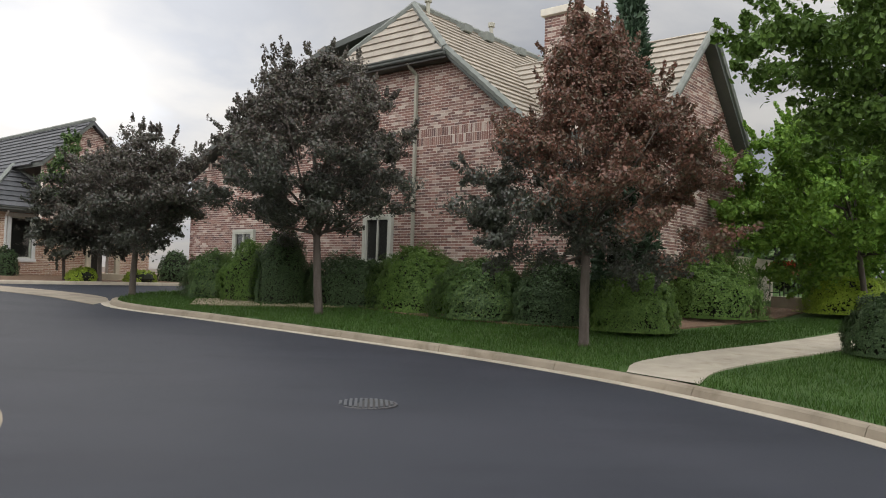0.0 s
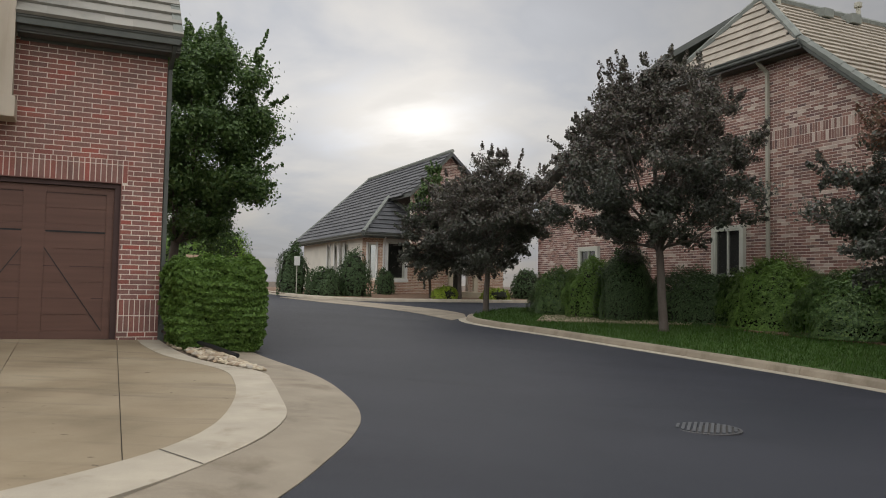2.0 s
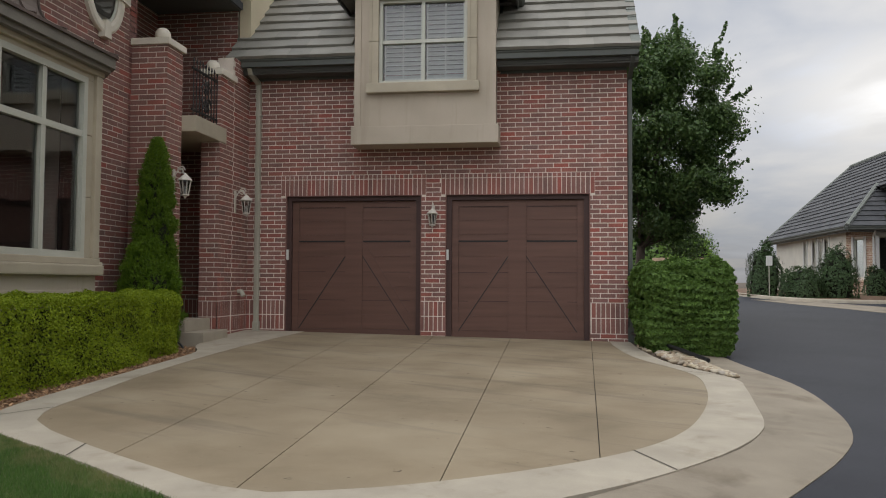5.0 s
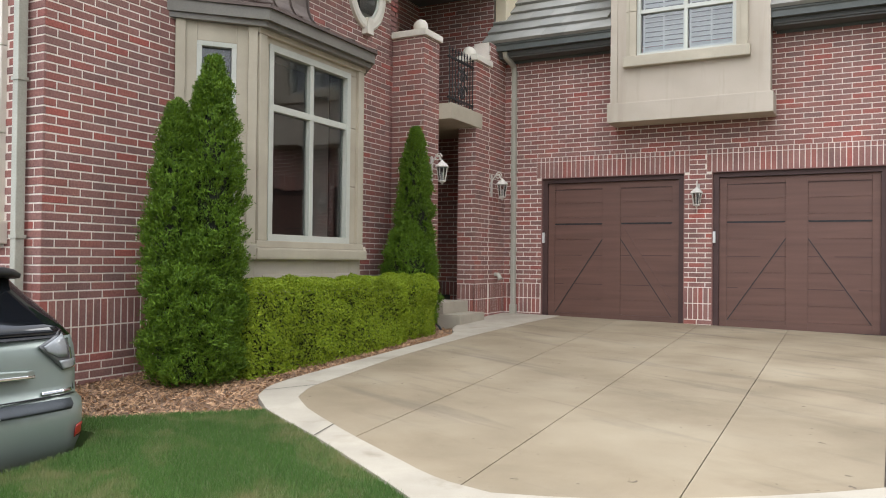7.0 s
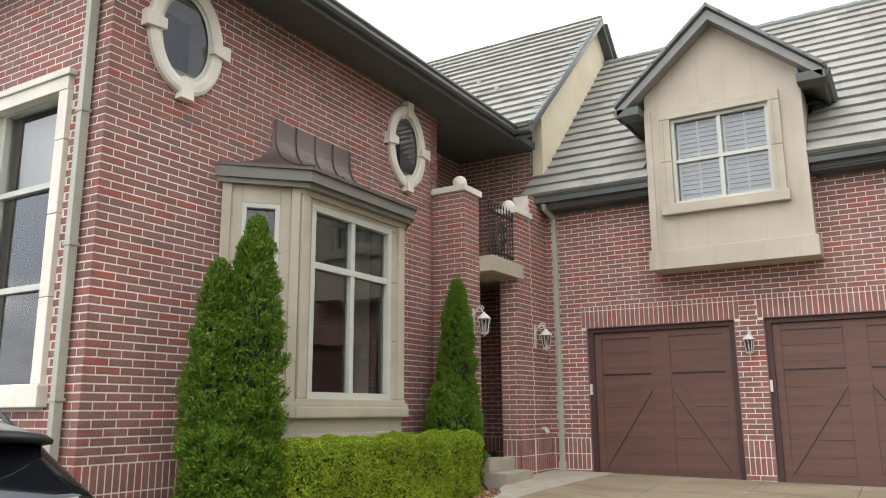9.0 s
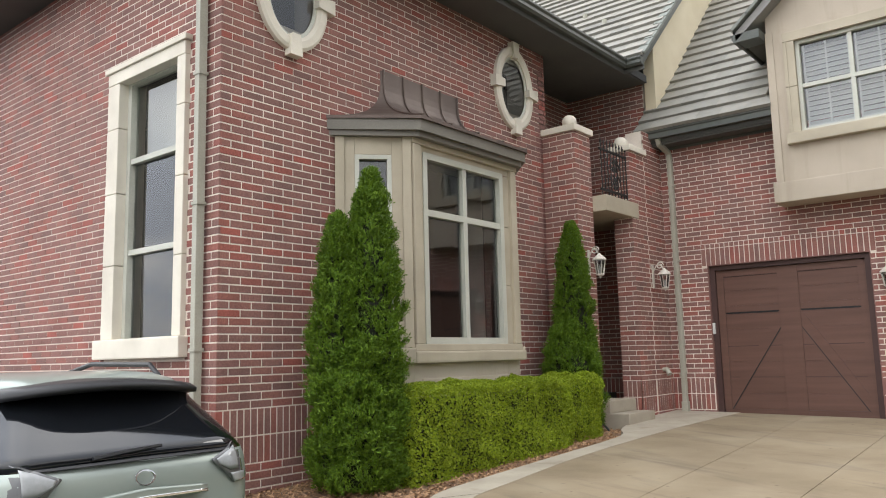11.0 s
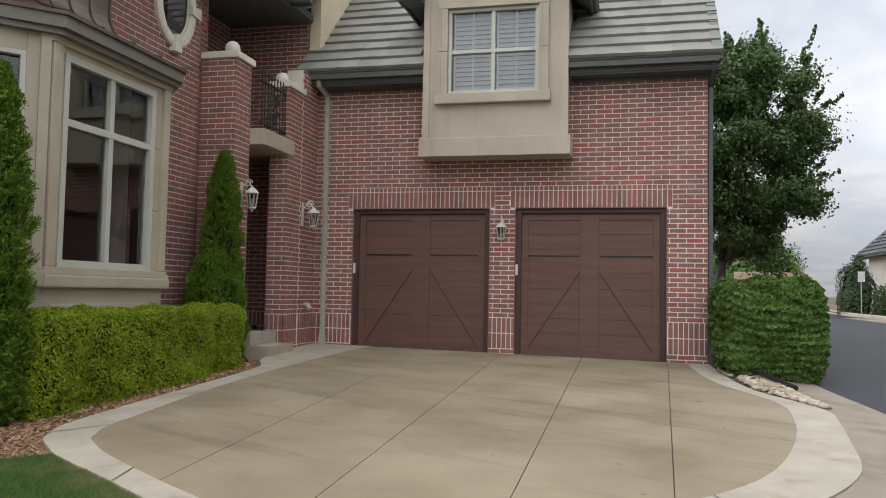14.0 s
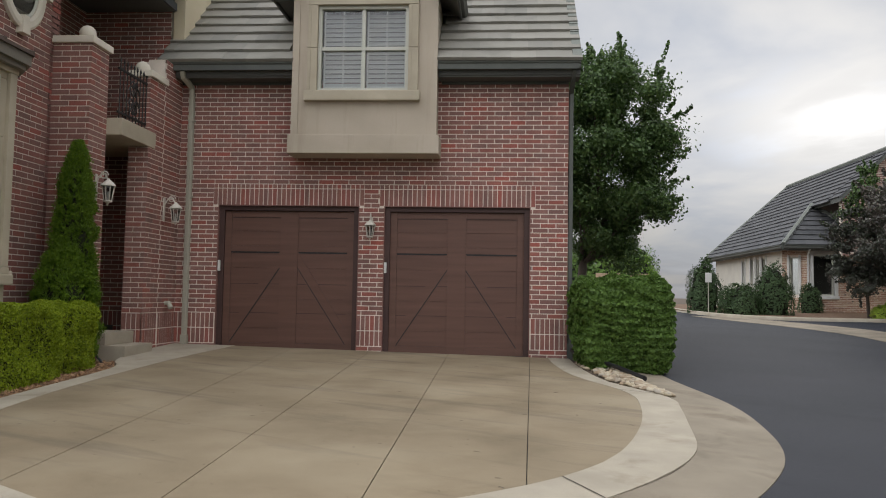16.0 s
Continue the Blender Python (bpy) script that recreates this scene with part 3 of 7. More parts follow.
def leaves(name, P, size, mat, parent=None, N=None, droop=0.3, seed=1, long=1.6, face=1.0, axis=None):
    """Leaves as small folded blades at the places P, facing N or any way."""
    g = np.random.default_rng(seed)
    P = np.asarray(P, float)
    n = len(P)
    d = g.normal(size=(n, 3))
    if N is not None:
        d = d * 0.55 + np.asarray(N) * face
    d /= np.linalg.norm(d, axis=1)[:, None] + 1e-9
    a = np.cross(d, g.normal(size=(n, 3)))
    a[:, 2] -= droop
    if axis is not None:
        a = np.asarray(axis) + g.normal(0, 0.22, (n, 3))
    a -= d * (a * d).sum(1)[:, None]
    a /= np.linalg.norm(a, axis=1)[:, None] + 1e-9
    b = np.cross(d, a)
    s = size * g.uniform(0.6, 1.25, n)[:, None]
    fold = d * s * 0.12
    co = np.stack([P - a * s * long / 2, P + b * s / 2 + fold, P + a * s * long / 2, P - b * s / 2 + fold], 1).reshape(-1, 3)
    k = np.arange(n)[:, None] * 4
    fa = np.concatenate([k + [0, 1, 2], k + [0, 2, 3]], 1).reshape(-1, 3)
    return link(name, arrays_mesh(name, co, fa), mat, parent)


def clump_points(centres, radii, per, seed, hollow=0.35):
    """Scattered places round clump centres, denser towards each one's skin, and the way out from each."""
    g = np.random.default_rng(seed)
    out, ways = [], []
    for c, r in zip(centres, radii):
        d = g.normal(size=(per, 3))
        d /= np.linalg.norm(d, axis=1)[:, None]
        q = np.abs(g.normal(0, 0.30, per)) + hollow
        out.append(np.asarray(c) + d * (q[:, None] * np.asarray(r)))
        ways.append(d)
    return np.concatenate(out), np.concatenate(ways)


def tree(name, at, height, crown, mat, leaf, label, seed, trunk=0.09, clumps=70, per=230, lean=(0, 0), first=0.3, clump=0.42, shape=None, group="", pear=0.0, low=None, wobble=0.46, shoot=1.0):
    """A tree: tapered trunk, limbs to the clumps, and a crown of loose clumps inside an envelope. crown: (centre x, y, z offsets, radius x, y, z)."""
    g = random.Random(seed)
    t = thing(name, at, label, "tree", group)
    x, y, z = at
    cx, cy, cz, rx, ry, rz = crown
    cs, rs = [], []
    tries = 0
    while len(cs) < clumps and tries < 20000:
        tries += 1
        v = Vector((g.gauss(0, 1), g.gauss(0, 1), g.gauss(0, 1))).normalized() * g.uniform(0.25, 1) ** 0.5
        if shape and not shape(v, g):
            continue
        v.x, v.y = v.x * (1 - pear * v.z), v.y * (1 - pear * v.z)
        wob = 0.93 + wobble * noise.noise(v * 1.7 + Vector((seed, 0, 0)))
        cs.append((x + cx + v.x * rx * wob, y + cy + v.y * ry * wob, z + cz + v.z * rz * wob))
        k = clump * g.uniform(0.6, 1.3)
        rs.append((k * 1.15, k * 1.15, k * 0.8))
    # stray shoots that break the outline
    P, N = clump_points(cs, rs, per, seed)
    shoots, thin = [], []
    for _ in range(int(clumps * 1.5)):
        i = g.randrange(len(cs))
        c = Vector(cs[i])
        v = (c - Vector((x + cx, y + cy, z + cz))).normalized() + Vector((g.gauss(0, 0.5), g.gauss(0, 0.5), g.gauss(0.35, 0.4)))
        v.normalize()
        v.z += 0.25
        far = g.uniform(0.45, 1.15) * shoot
        for j in range(5):
            shoots.append(tuple(c + v * (rs[i][0] * (0.70 + 0.24 * j * far))))
            thin.append((0.085 - 0.012 * j, 0.085 - 0.012 * j, 0.10))
    P2, N2 = clump_points(shoots, thin, 12, seed + 1)
    P, N = np.concatenate([P, P2]), np.concatenate([N, N2])
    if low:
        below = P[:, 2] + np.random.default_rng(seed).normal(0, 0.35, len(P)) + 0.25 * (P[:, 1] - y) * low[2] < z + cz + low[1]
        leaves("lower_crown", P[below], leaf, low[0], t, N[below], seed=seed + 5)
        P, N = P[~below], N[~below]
    leaves("crown", P, leaf, mat, t, N, seed=seed)
    bm = bmesh.new()
    fork = height * first
    top = Vector((x + cx + lean[0], y + cy + lean[1], z + cz + rz * 0.6))
    base = Vector((x, y, z - 0.05))
    mid = Vector((x + cx * 0.25, y + cy * 0.25, z + fork))
    pts = [base, base + Vector((0.01, 0, 0.12)), base.lerp(mid, 0.5) + Vector((g.uniform(-0.03, 0.03), g.uniform(-0.03, 0.03), 0)), mid, mid.lerp(top, 0.35), mid.lerp(top, 0.7), top]
    tube(bm, pts, [trunk * 1.5, trunk * 1.1, trunk, trunk * 0.9, trunk * 0.6, trunk * 0.35, trunk * 0.1], 9)
    part("trunk", bm, BARK, t, smooth=True)
    for c in g.sample(cs[:clumps], min(16, clumps)):
        c = Vector(c)
        s = mid.lerp(top, g.uniform(0, 0.6) * max(0.1, min(1, (c.z - mid.z) / max(0.3, top.z - mid.z))))
        bm = bmesh.new()
        m = s.lerp(c, 0.5) + Vector((0, 0, -0.12))
        tube(bm, [s, m, c], [trunk * 0.42, trunk * 0.28, trunk * 0.08], 6)
        part("limb", bm, BARK, t, smooth=True)
    return t


def shrub(name, at, size, mat, leaf, label, seed, count=6000, lumps=26, category="shrub", group=""):
    """A rounded bush: a lumpy mound of leaves over a solid core coloured as shade, with short stems."""
    g = np.random.default_rng(seed)
    t = thing(name, at, label, category, group)
    d = g.normal(size=(count, 3))
    d[:, 2] = np.abs(d[:, 2]) * 0.9 - 0.12
    d /= np.linalg.norm(d, axis=1)[:, None]
    k = np.array([0.16 * noise.noise(Vector(v) * 1.9 + Vector((seed, 0, 0))) + 0.13 * noise.noise(Vector(v) * 4.6 + Vector((0, seed, 0))) + 0.07 * noise.noise(Vector(v) * 11) for v in d])
    tuft = np.array([noise.noise(Vector(v) * 17 * max(size[0], 0.6)) for v in d])
    r = 0.93 + k + 0.05 * tuft - np.abs(g.normal(0, 0.05, count))
    d[:, 2] = np.sign(d[:, 2]) * np.abs(d[:, 2]) ** 0.8
    P = np.array(at) + [0, 0, 0.10 * size[2]] + d * r[:, None] * [size[0], size[1], size[2] * 0.9]
    P[:, 2] = np.maximum(P[:, 2], at[2] + 0.02)
    leaves("foliage", P, leaf, mat, t, d + [0, 0, 0.45], seed=seed, face=0.45)
    # solid near-black core: the shade behind the leaves, as colour
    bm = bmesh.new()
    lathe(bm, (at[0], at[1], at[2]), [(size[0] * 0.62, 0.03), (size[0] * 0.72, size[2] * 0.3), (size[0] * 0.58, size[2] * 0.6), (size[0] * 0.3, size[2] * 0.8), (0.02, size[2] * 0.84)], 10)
    part("twig_core", bm, SHADE_CORE, t, "near-black core standing for shade inside the foliage")
    for i in range(3):
        bm = bmesh.new()
        q = Vector((at[0] + 0.12 * (i - 1), at[1] + 0.1 * (i % 2), at[2]))
        tube(bm, [q - Vector((0, 0, 0.05)), q + Vector((0.05, 0, size[2] * 0.4))], [0.025, 0.015], 5)
        part("stem", bm, BARK, t)
    return t


def clipped_hedge(name, lo, hi, mat, leaf, label, seed, count, wob=0.05, tiers=0.0, foot=0.0, category="hedge", round_by=0.12):
    """A clipped hedge: leaves in a thin shell round a soft box, over a solid core coloured as shade."""
    g = np.random.default_rng(seed)
    lo, hi = np.array(lo, float), np.array(hi, float)
    t = thing(name, ((lo[0] + hi[0]) / 2, (lo[1] + hi[1]) / 2, lo[2]), label, category)
    d = hi - lo
    area = np.array([d[1] * d[2], d[1] * d[2], d[0] * d[2], d[0] * d[2], d[0] * d[1] * 1.3])
    face = g.choice(5, count, p=area / area.sum())
    U = g.uniform(0, 1, (count, 3))
    N = np.zeros((count, 3))
    for f, (ax, v) in enumerate(((0, 0), (0, 1), (1, 0), (1, 1), (2, 1))):
        U[face == f, ax] = v
        N[face == f, ax] = 2 * v - 1
    P = lo + U * d
    c = (lo + hi) / 2
    # rounded edges
    inner_lo, inner_hi = lo + round_by, hi - round_by
    q = np.clip(P, inner_lo, inner_hi)
    q[:, 2] = np.minimum(P[:, 2], inner_hi[2])
    away = P - q
    ln = np.linalg.norm(away, axis=1)[:, None] + 1e-9
    P = np.where(ln > round_by, q + away / ln * round_by, P)
    N = N * 0.6 + away / ln * 0.6
    w = np.array([noise.noise(Vector(p) * 2.3) * 1.3 + noise.noise(Vector(p) * 6.0) * 0.7 for p in P])
    P = P + N * (w[:, None] * wob) - N * (np.abs(g.normal(0, 0.035, count)))[:, None]
    if tiers:
        # sprays lie in uneven tiers, with dark gaps between them
        bend = np.array([noise.noise(Vector((p[0] * 1.6, p[1] * 1.6, p[2] * 1.2))) for p in P])
        side_on = 1 - np.abs(N[:, 2]) / (np.linalg.norm(N, axis=1) + 1e-9)
        wave = np.sin(P[:, 2] * math.tau / tiers + bend * 11.0)
        P = P + N * (wave * 0.022 * side_on)[:, None]
        N = N + np.array([0, 0, 0.4]) * (wave * side_on)[:, None]
    if foot:
        # the hedge draws in towards its foot
        k = 1 - foot * np.clip(1 - (P[:, 2] - lo[2]) / (0.45 * d[2]), 0, 1) ** 1.5
        P[:, :2] = c[:2] + (P[:, :2] - c[:2]) * k[:, None]
    leaves("foliage", P, leaf, mat, t, N, seed=seed, face=0.6)
    # near-black box inside the shell paints the hedge's inner shade
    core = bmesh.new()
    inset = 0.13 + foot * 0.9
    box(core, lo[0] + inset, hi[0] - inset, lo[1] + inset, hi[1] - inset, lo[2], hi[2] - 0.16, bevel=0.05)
    part("twig_core", core, SHADE_CORE, t, "near-black core standing for shade inside the hedge")
    return t


# near-black tone for the shade between leaves
SHADE_CORE = material("foliage_shade", [(0.012, 0.014, 0.007), (0.02, 0.022, 0.011)], 12, 60, 0.95, 0.9)


def cone_evergreen(name, at, height, radius, mat, leaf, label, seed, count=22000, leaders=((0, 0, 1.0, 1.0, 1.0),), needles=False):
    """A columnar evergreen: sprays of flat upright leaves on one or more tapering, lumpy leaders (x, y, height, radius, share)."""
    g = np.random.default_rng(seed)
    t = thing(name, at, label, "evergreen")
    Ps, Ns = [], []
    for dx, dy, hk, rk, share in leaders:
        per = 40 if not needles else 16
        n = int(count * share / per)
        h = g.uniform(0, 1, n) ** 0.9
        ang = g.uniform(0, math.tau, n)
        lump = np.array([noise.noise(Vector((math.cos(q) * 1.6, math.sin(q) * 1.6, hh * height * hk * 1.6 + seed + dx * 9))) + 0.6 * noise.noise(Vector((math.cos(q) * 4, math.sin(q) * 4, hh * height * hk * 5 + seed))) for q, hh in zip(ang, h)])
        prof = (1 - h ** 3.6) ** 0.75 * (0.86 + 0.14 * np.minimum(1, h / 0.12)) if not needles else (1 - h) ** 0.8
        r = radius * rk * prof * (0.88 + 0.22 * lump) * g.uniform(0.84, 1.05, n)
        if not needles:
            tuft = np.array([noise.noise(Vector((q.x, q.y, q.z)) * 6.0) for q in (Vector((a_ * math.cos(w_) + dx, a_ * math.sin(w_) + dy, h_ * height * hk + seed)) for a_, w_, h_ in zip(r, ang, h))])
            r = r + 0.13 * tuft * np.minimum(1, r / 0.30)
        C = np.stack([at[0] + r * np.cos(ang) + dx, at[1] + r * np.sin(ang) + dy, at[2] + 0.03 + h * height * hk], 1)
        way = np.stack([np.cos(ang), np.sin(ang), (0.5 if needles else 1.0) + 1.3 * h], 1) + g.normal(0, 0.22, (n, 3))
        way /= np.linalg.norm(way, axis=1)[:, None]
        # a spray of scales fans out from each twig
        W = np.repeat(way, per, 0) + g.normal(0, 0.42 if needles else 0.30, (n * per, 3))
        W /= np.linalg.norm(W, axis=1)[:, None]
        reach = g.uniform(0.0, 1.0, n * per) * (0.105 if not needles else 0.26)
        Ps.append(np.repeat(C, per, 0) + W * reach[:, None])
        Ns.append(W)
        # near-black core so the gaps between sprays read as shade
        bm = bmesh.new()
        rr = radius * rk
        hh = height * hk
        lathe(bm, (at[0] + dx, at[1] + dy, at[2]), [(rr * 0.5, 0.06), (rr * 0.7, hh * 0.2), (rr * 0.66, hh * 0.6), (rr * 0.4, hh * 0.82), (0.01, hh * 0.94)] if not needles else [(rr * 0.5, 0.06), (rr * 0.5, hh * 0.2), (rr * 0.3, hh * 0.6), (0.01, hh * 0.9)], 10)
        part("twig_core", bm, SHADE_CORE, t, "near-black core standing for shade inside the foliage")
    W = np.concatenate(Ns)
    leaves("foliage", np.concatenate(Ps), leaf, mat, t, None, seed=seed, long=4.0 if not needles else 3.5, axis=W)
    bm = bmesh.new()
    tube(bm, [(at[0], at[1], at[2] - 0.05), (at[0], at[1], at[2] + height * 0.45), (at[0], at[1], at[2] + height * 0.93)], [0.07, 0.05, 0.01], 7)
    part("trunk", bm, BARK, t)
    return t

# ---- ground, road and driveway ----


def make_ground():
    xs = [-400, -150, -60, -30, -20, -14, *range(-10, 44, 2), 50, 60, 80, 150, 400]
    ys = [-400, -150, -60, -40, -30, *range(-24, 42, 2), 50, 60, 80, 150, 400, 900]
    bm = bmesh.new()
    g = [[bm.verts.new((x, y, road_z(x, y) - 0.20)) for x in xs] for y in ys]
    for p, q in zip(g, g[1:]):
        for k in range(len(xs) - 1):
            bm.faces.new((p[k], p[k + 1], q[k + 1], q[k]))
    tagged(part("ground", bm, SOIL), "bare brown soil under the lawns and beds", "ground", kind="structure")


make_ground()
FAR_EDGE = smooth_line([(10.5, -15.5, 0), (12.2, -13, 0), (13.0, -11.85, 0), (13.65, -10.8, 0), (14.15, -9.6, 0), (14.55, -8.4, 0), (14.83, -6.7, 0), (14.95, -4.9, 0), (14.9, -2.9, 0), (14.78, -0.6, 0), (14.6, 2.3, 0), (14.3, 4.6, 0), (14.5, 6.4, 0), (15.6, 8.2, 0), (18, 9.5, 0), (24, 10.3, 0), (34, 10.6, 0)])
NEAR_EDGE = smooth_line([(12, 24, 0), (10.4, 18, 0), (8.8, 12, 0), (7.7, 6, 0), (7.25, 2, 0), (7.2, -1.25, 0), (7.47, -3.7, 0), (7.38, -5.3, 0), (7.16, -6.38, 0), (6.8, -7.2, 0), (6.38, -7.9, 0), (5.88, -8.65, 0), (5.0, -9.7, 0), (3.8, -10.6, 0), (2.4, -11.3, 0), (0.9, -11.7, 0)])


def off(line, d):
    """The line moved d metres to the right of its way."""
    out = []
    for i, p in enumerate(line):
        w = (line[min(i + 1, len(line) - 1)] - line[max(i - 1, 0)]).normalized()
        out.append(p + Vector((w.y, -w.x, 0)) * d)
    return out


road_outline = [(p.x + 0.4, p.y) for p in resample(FAR_EDGE, 60)] + [(34, 17.5), (15, 17.5), (14, 24), (12, 24)] + [(p.x - 0.3, p.y - 0.1) for p in resample(NEAR_EDGE, 60)[1:]] + [(-6, -11.9), (-14, -11), (-14, -9.3), (-18, -9), (-18, -30), (10, -30)]
tagged(sheet("road", road_outline, ASPHALT, 0.0, cell=1.0), "dark grey asphalt street with a soft worn surface", "road", kind="structure")

# far kerb with a thin gutter, as one run
tagged(strip("far_gutter", off(FAR_EDGE, 0.0), off(FAR_EDGE, 0.22), STRIP, (0.006, 0.012)), "pale concrete gutter along the far side of the street", "gutter", kind="structure")


def make_kerb(name, line, d0, d1, h, mat, label):
    """A kerb with a sloped face and rounded top, in two metre lengths with joints."""
    a = off(line, d0)
    k = thing(name, (a[0].x, a[0].y, road_z(a[0].x, a[0].y)), label, "kerb", kind="structure")
    total = sum((q - p).length for p, q in zip(a, a[1:]))
    n = int(total / 2.4)
    fine = resample(line, n * 8 + 1)
    prof = [(d0, -0.2), (d0, 0.01), (d0 + 0.035, h * 0.75), (d0 + 0.065, h * 0.97), (d0 + 0.09, h), (d1 - 0.01, h), (d1, h - 0.02), (d1, -0.2)]
    rails = [[p + Vector((0, 0, road_z(p.x, p.y) + z)) for p in off(fine, d)] for d, z in prof]
    for i in range(n):
        bm = bmesh.new()
        rows = []
        for j in range(9):
            ps = [rail[i * 8 + j].copy() for rail in rails]
            if j in (0, 8):
                nb = [rail[i * 8 + (1 if j == 0 else 7)] for rail in rails]
                ps = [p + (q - p).normalized() * 0.006 for p, q in zip(ps, nb)]
            rows.append([bm.verts.new(p) for p in ps])
        for p, q in zip(rows, rows[1:]):
            for c in range(len(p) - 1):
                bm.faces.new((p[c], p[c + 1], q[c + 1], q[c]))
        bm.faces.new(rows[0])
        bm.faces.new(list(reversed(rows[-1])))
        part("kerb_length", bm, mat, k)


make_kerb("far_kerb", FAR_EDGE, 0.22, 0.42, 0.135, GUTTER, "weathered grey concrete kerb along the lawn")
# the near gutter pan, wide at the bend
pan_in = smooth_line([(11.2, 24.4, 0), (9.6, 18.3, 0), (8.1, 12.2, 0), (7.0, 6.1, 0), (6.55, 2, 0), (6.5, -1.2, 0), (6.80, -3.5, 0), (6.76, -4.3, 0), (6.63, -5.35, 0), (6.44, -6.45, 0), (6.08, -7.28, 0), (5.5, -8.05, 0), (5.0, -8.62, 0), (4.3, -9.3, 0), (3.3, -9.95, 0), (2.2, -10.5, 0), (0.9, -10.9, 0)])
tagged(strip("near_gutter", NEAR_EDGE, pan_in, GUTTER, (0.008, 0.055), n=140), "wide weathered concrete gutter pan round the driveway bend", "gutter", kind="structure")

inner_right = smooth_line([(5.62, 0.02, 0), (5.66, -0.9, 0), (5.84, -2.14, 0), (6.34, -3.5, 0), (6.33, -4.5, 0), (6.13, -5.63, 0), (5.78, -6.75, 0), (5.41, -7.4, 0), (5.0, -7.86, 0), (4.45, -8.32, 0), (3.7, -8.8, 0), (3.1, -9.02, 0)])
outer_right = smooth_line([(5.95, 0.02, 0), (6.02, -1.2, 0), (6.24, -2.6, 0), (6.78, -3.72, 0), (6.76, -4.4, 0), (6.62, -5.4, 0), (6.43, -6.5, 0), (6.05, -7.3, 0), (5.5, -8.05, 0), (4.95, -8.62, 0), (4.1, -9.3, 0), (3.2, -9.62, 0)])
inner_left = smooth_line([(0.36, 0.02, 0), (0.24, -1.5, 0), (0.19, -3.1, 0), (0.24, -5.06, 0), (0.39, -6.5, 0), (0.47, -7.2, 0), (0.64, -7.57, 0), (0.96, -7.86, 0), (1.64, -8.31, 0), (2.3, -8.7, 0), (2.75, -8.95, 0), (3.1, -9.02, 0)])
outer_left = smooth_line([(-0.69, 0.02, 0), (-0.72, -1.2, 0), (-0.45, -2.5, 0), (-0.12, -3.2, 0), (-0.03, -4.96, 0), (0.03, -6.48, 0), (0.10, -7.25, 0), (0.33, -7.72, 0), (0.7, -8.05, 0), (1.57, -8.55, 0), (2.6, -9.2, 0), (3.2, -9.62, 0)])
drive_outline = [(p.x, p.y) for p in inner_left] + [(p.x, p.y) for p in reversed(inner_right[:-1])]
drive = thing("driveway", (3, -4, road_z(3, -4)), "tan concrete driveway with dark control joints and faint tyre stains", "driveway", kind="structure")
JOINTS = [((1.45, -1.6), (1.80, -8.5)), ((2.70, -0.95), (2.89, -8.65)), ((3.98, 0.0), (4.03, -8.6)), ((5.25, -1.9), (5.02, -7.9))]


def clip_line(poly, line, keep_right, gap=0.004):
    """The part of an outline on one side of a line, short of it by the gap."""
    (xa, ya), (xb, yb) = line
    sign = 1 if keep_right else -1

    def far(p):
        return sign * (p[0] - (xa + (xb - xa) * (p[1] - ya) / (yb - ya))) - gap
    out = []
    for p, q in zip(poly, poly[1:] + poly[:1]):
        a, b = far(p), far(q)
        if a >= 0:
            out.append(p)
        if a * b < 0:
            t = a / (a - b)
            out.append((p[0] + (q[0] - p[0]) * t, p[1] + (q[1] - p[1]) * t))
    return out


for i in range(len(JOINTS) + 1):
    cut = drive_outline
    if i > 0:
        cut = clip_line(cut, JOINTS[i - 1], True)
    if i < len(JOINTS):
        cut = clip_line(cut, JOINTS[i], False)
    sheet("slab", cut, CONCRETE, 0.060, cell=1.0, parent=drive)
sheet("joint_bed", drive_outline, JOINT, 0.048, cell=1.5, parent=drive)
tagged(strip("driveway_border_east", inner_right, outer_right, STRIP, 0.064, n=70), "pale concrete border curving round the driveway", "border", kind="structure")
tagged(strip("driveway_border_west", inner_left, outer_left, STRIP, 0.064, n=70), "pale concrete border and entry walk beside the hedge", "border", kind="structure")
ri, ro, li, lo_ = (resample(q, 41) for q in (inner_right, outer_right, inner_left, outer_left))
for p, q in ((ri[13], ro[13]), (ri[30], ro[30]), (li[27], lo_[27]), (li[33], lo_[33])):
    bm = bmesh.new()
    d = (q - p).normalized()
    s = Vector((-d.y, d.x, 0)) * 0.006
    vs = [p + s, q + s, q - s, p - s]
    bm.faces.new([bm.verts.new((v.x, v.y, road_z(v.x, v.y) + 0.068)) for v in vs])
    part("joint_line", bm, JOINT, drive)

# beds and lawns
bed = [(-1.5, -2.6), (-0.45, -2.5), (-0.12, -3.2), (-0.03, -5), (0.03, -6.5), (0.12, -7.3), (0.34, -7.75), (0.68, -8.06), (0.16, -8.54), (-0.25, -8.95), (-0.9, -9.1), (-3, -9.15), (-3, -8.5), (-1.5, -8.5)]
tagged(sheet("mulch_bed", bed, MULCH, 0.035, cell=0.4), "brown wood mulch bed along the brick wall", "mulch bed", kind="structure")
lawn_near = [(0.7, -8.07), (1.57, -8.57), (2.6, -9.22), (3.2, -9.64), (4.1, -9.35), (4.3, -9.3), (3.3, -9.97), (2.2, -10.5), (0.85, -10.9), (0.50, -10.5), (0.43, -9.55), (0.16, -9.2), (-0.5, -9.16), (-0.52, -8.98), (-0.25, -8.93), (0.16, -8.56)]
tagged(sheet("lawn_near", lawn_near, TURF_LIT_DRY, 0.05, zf=plain_z, cell=0.4, skirt=0.45), "short mown lawn with a dry yellow patch", "lawn", kind="structure")
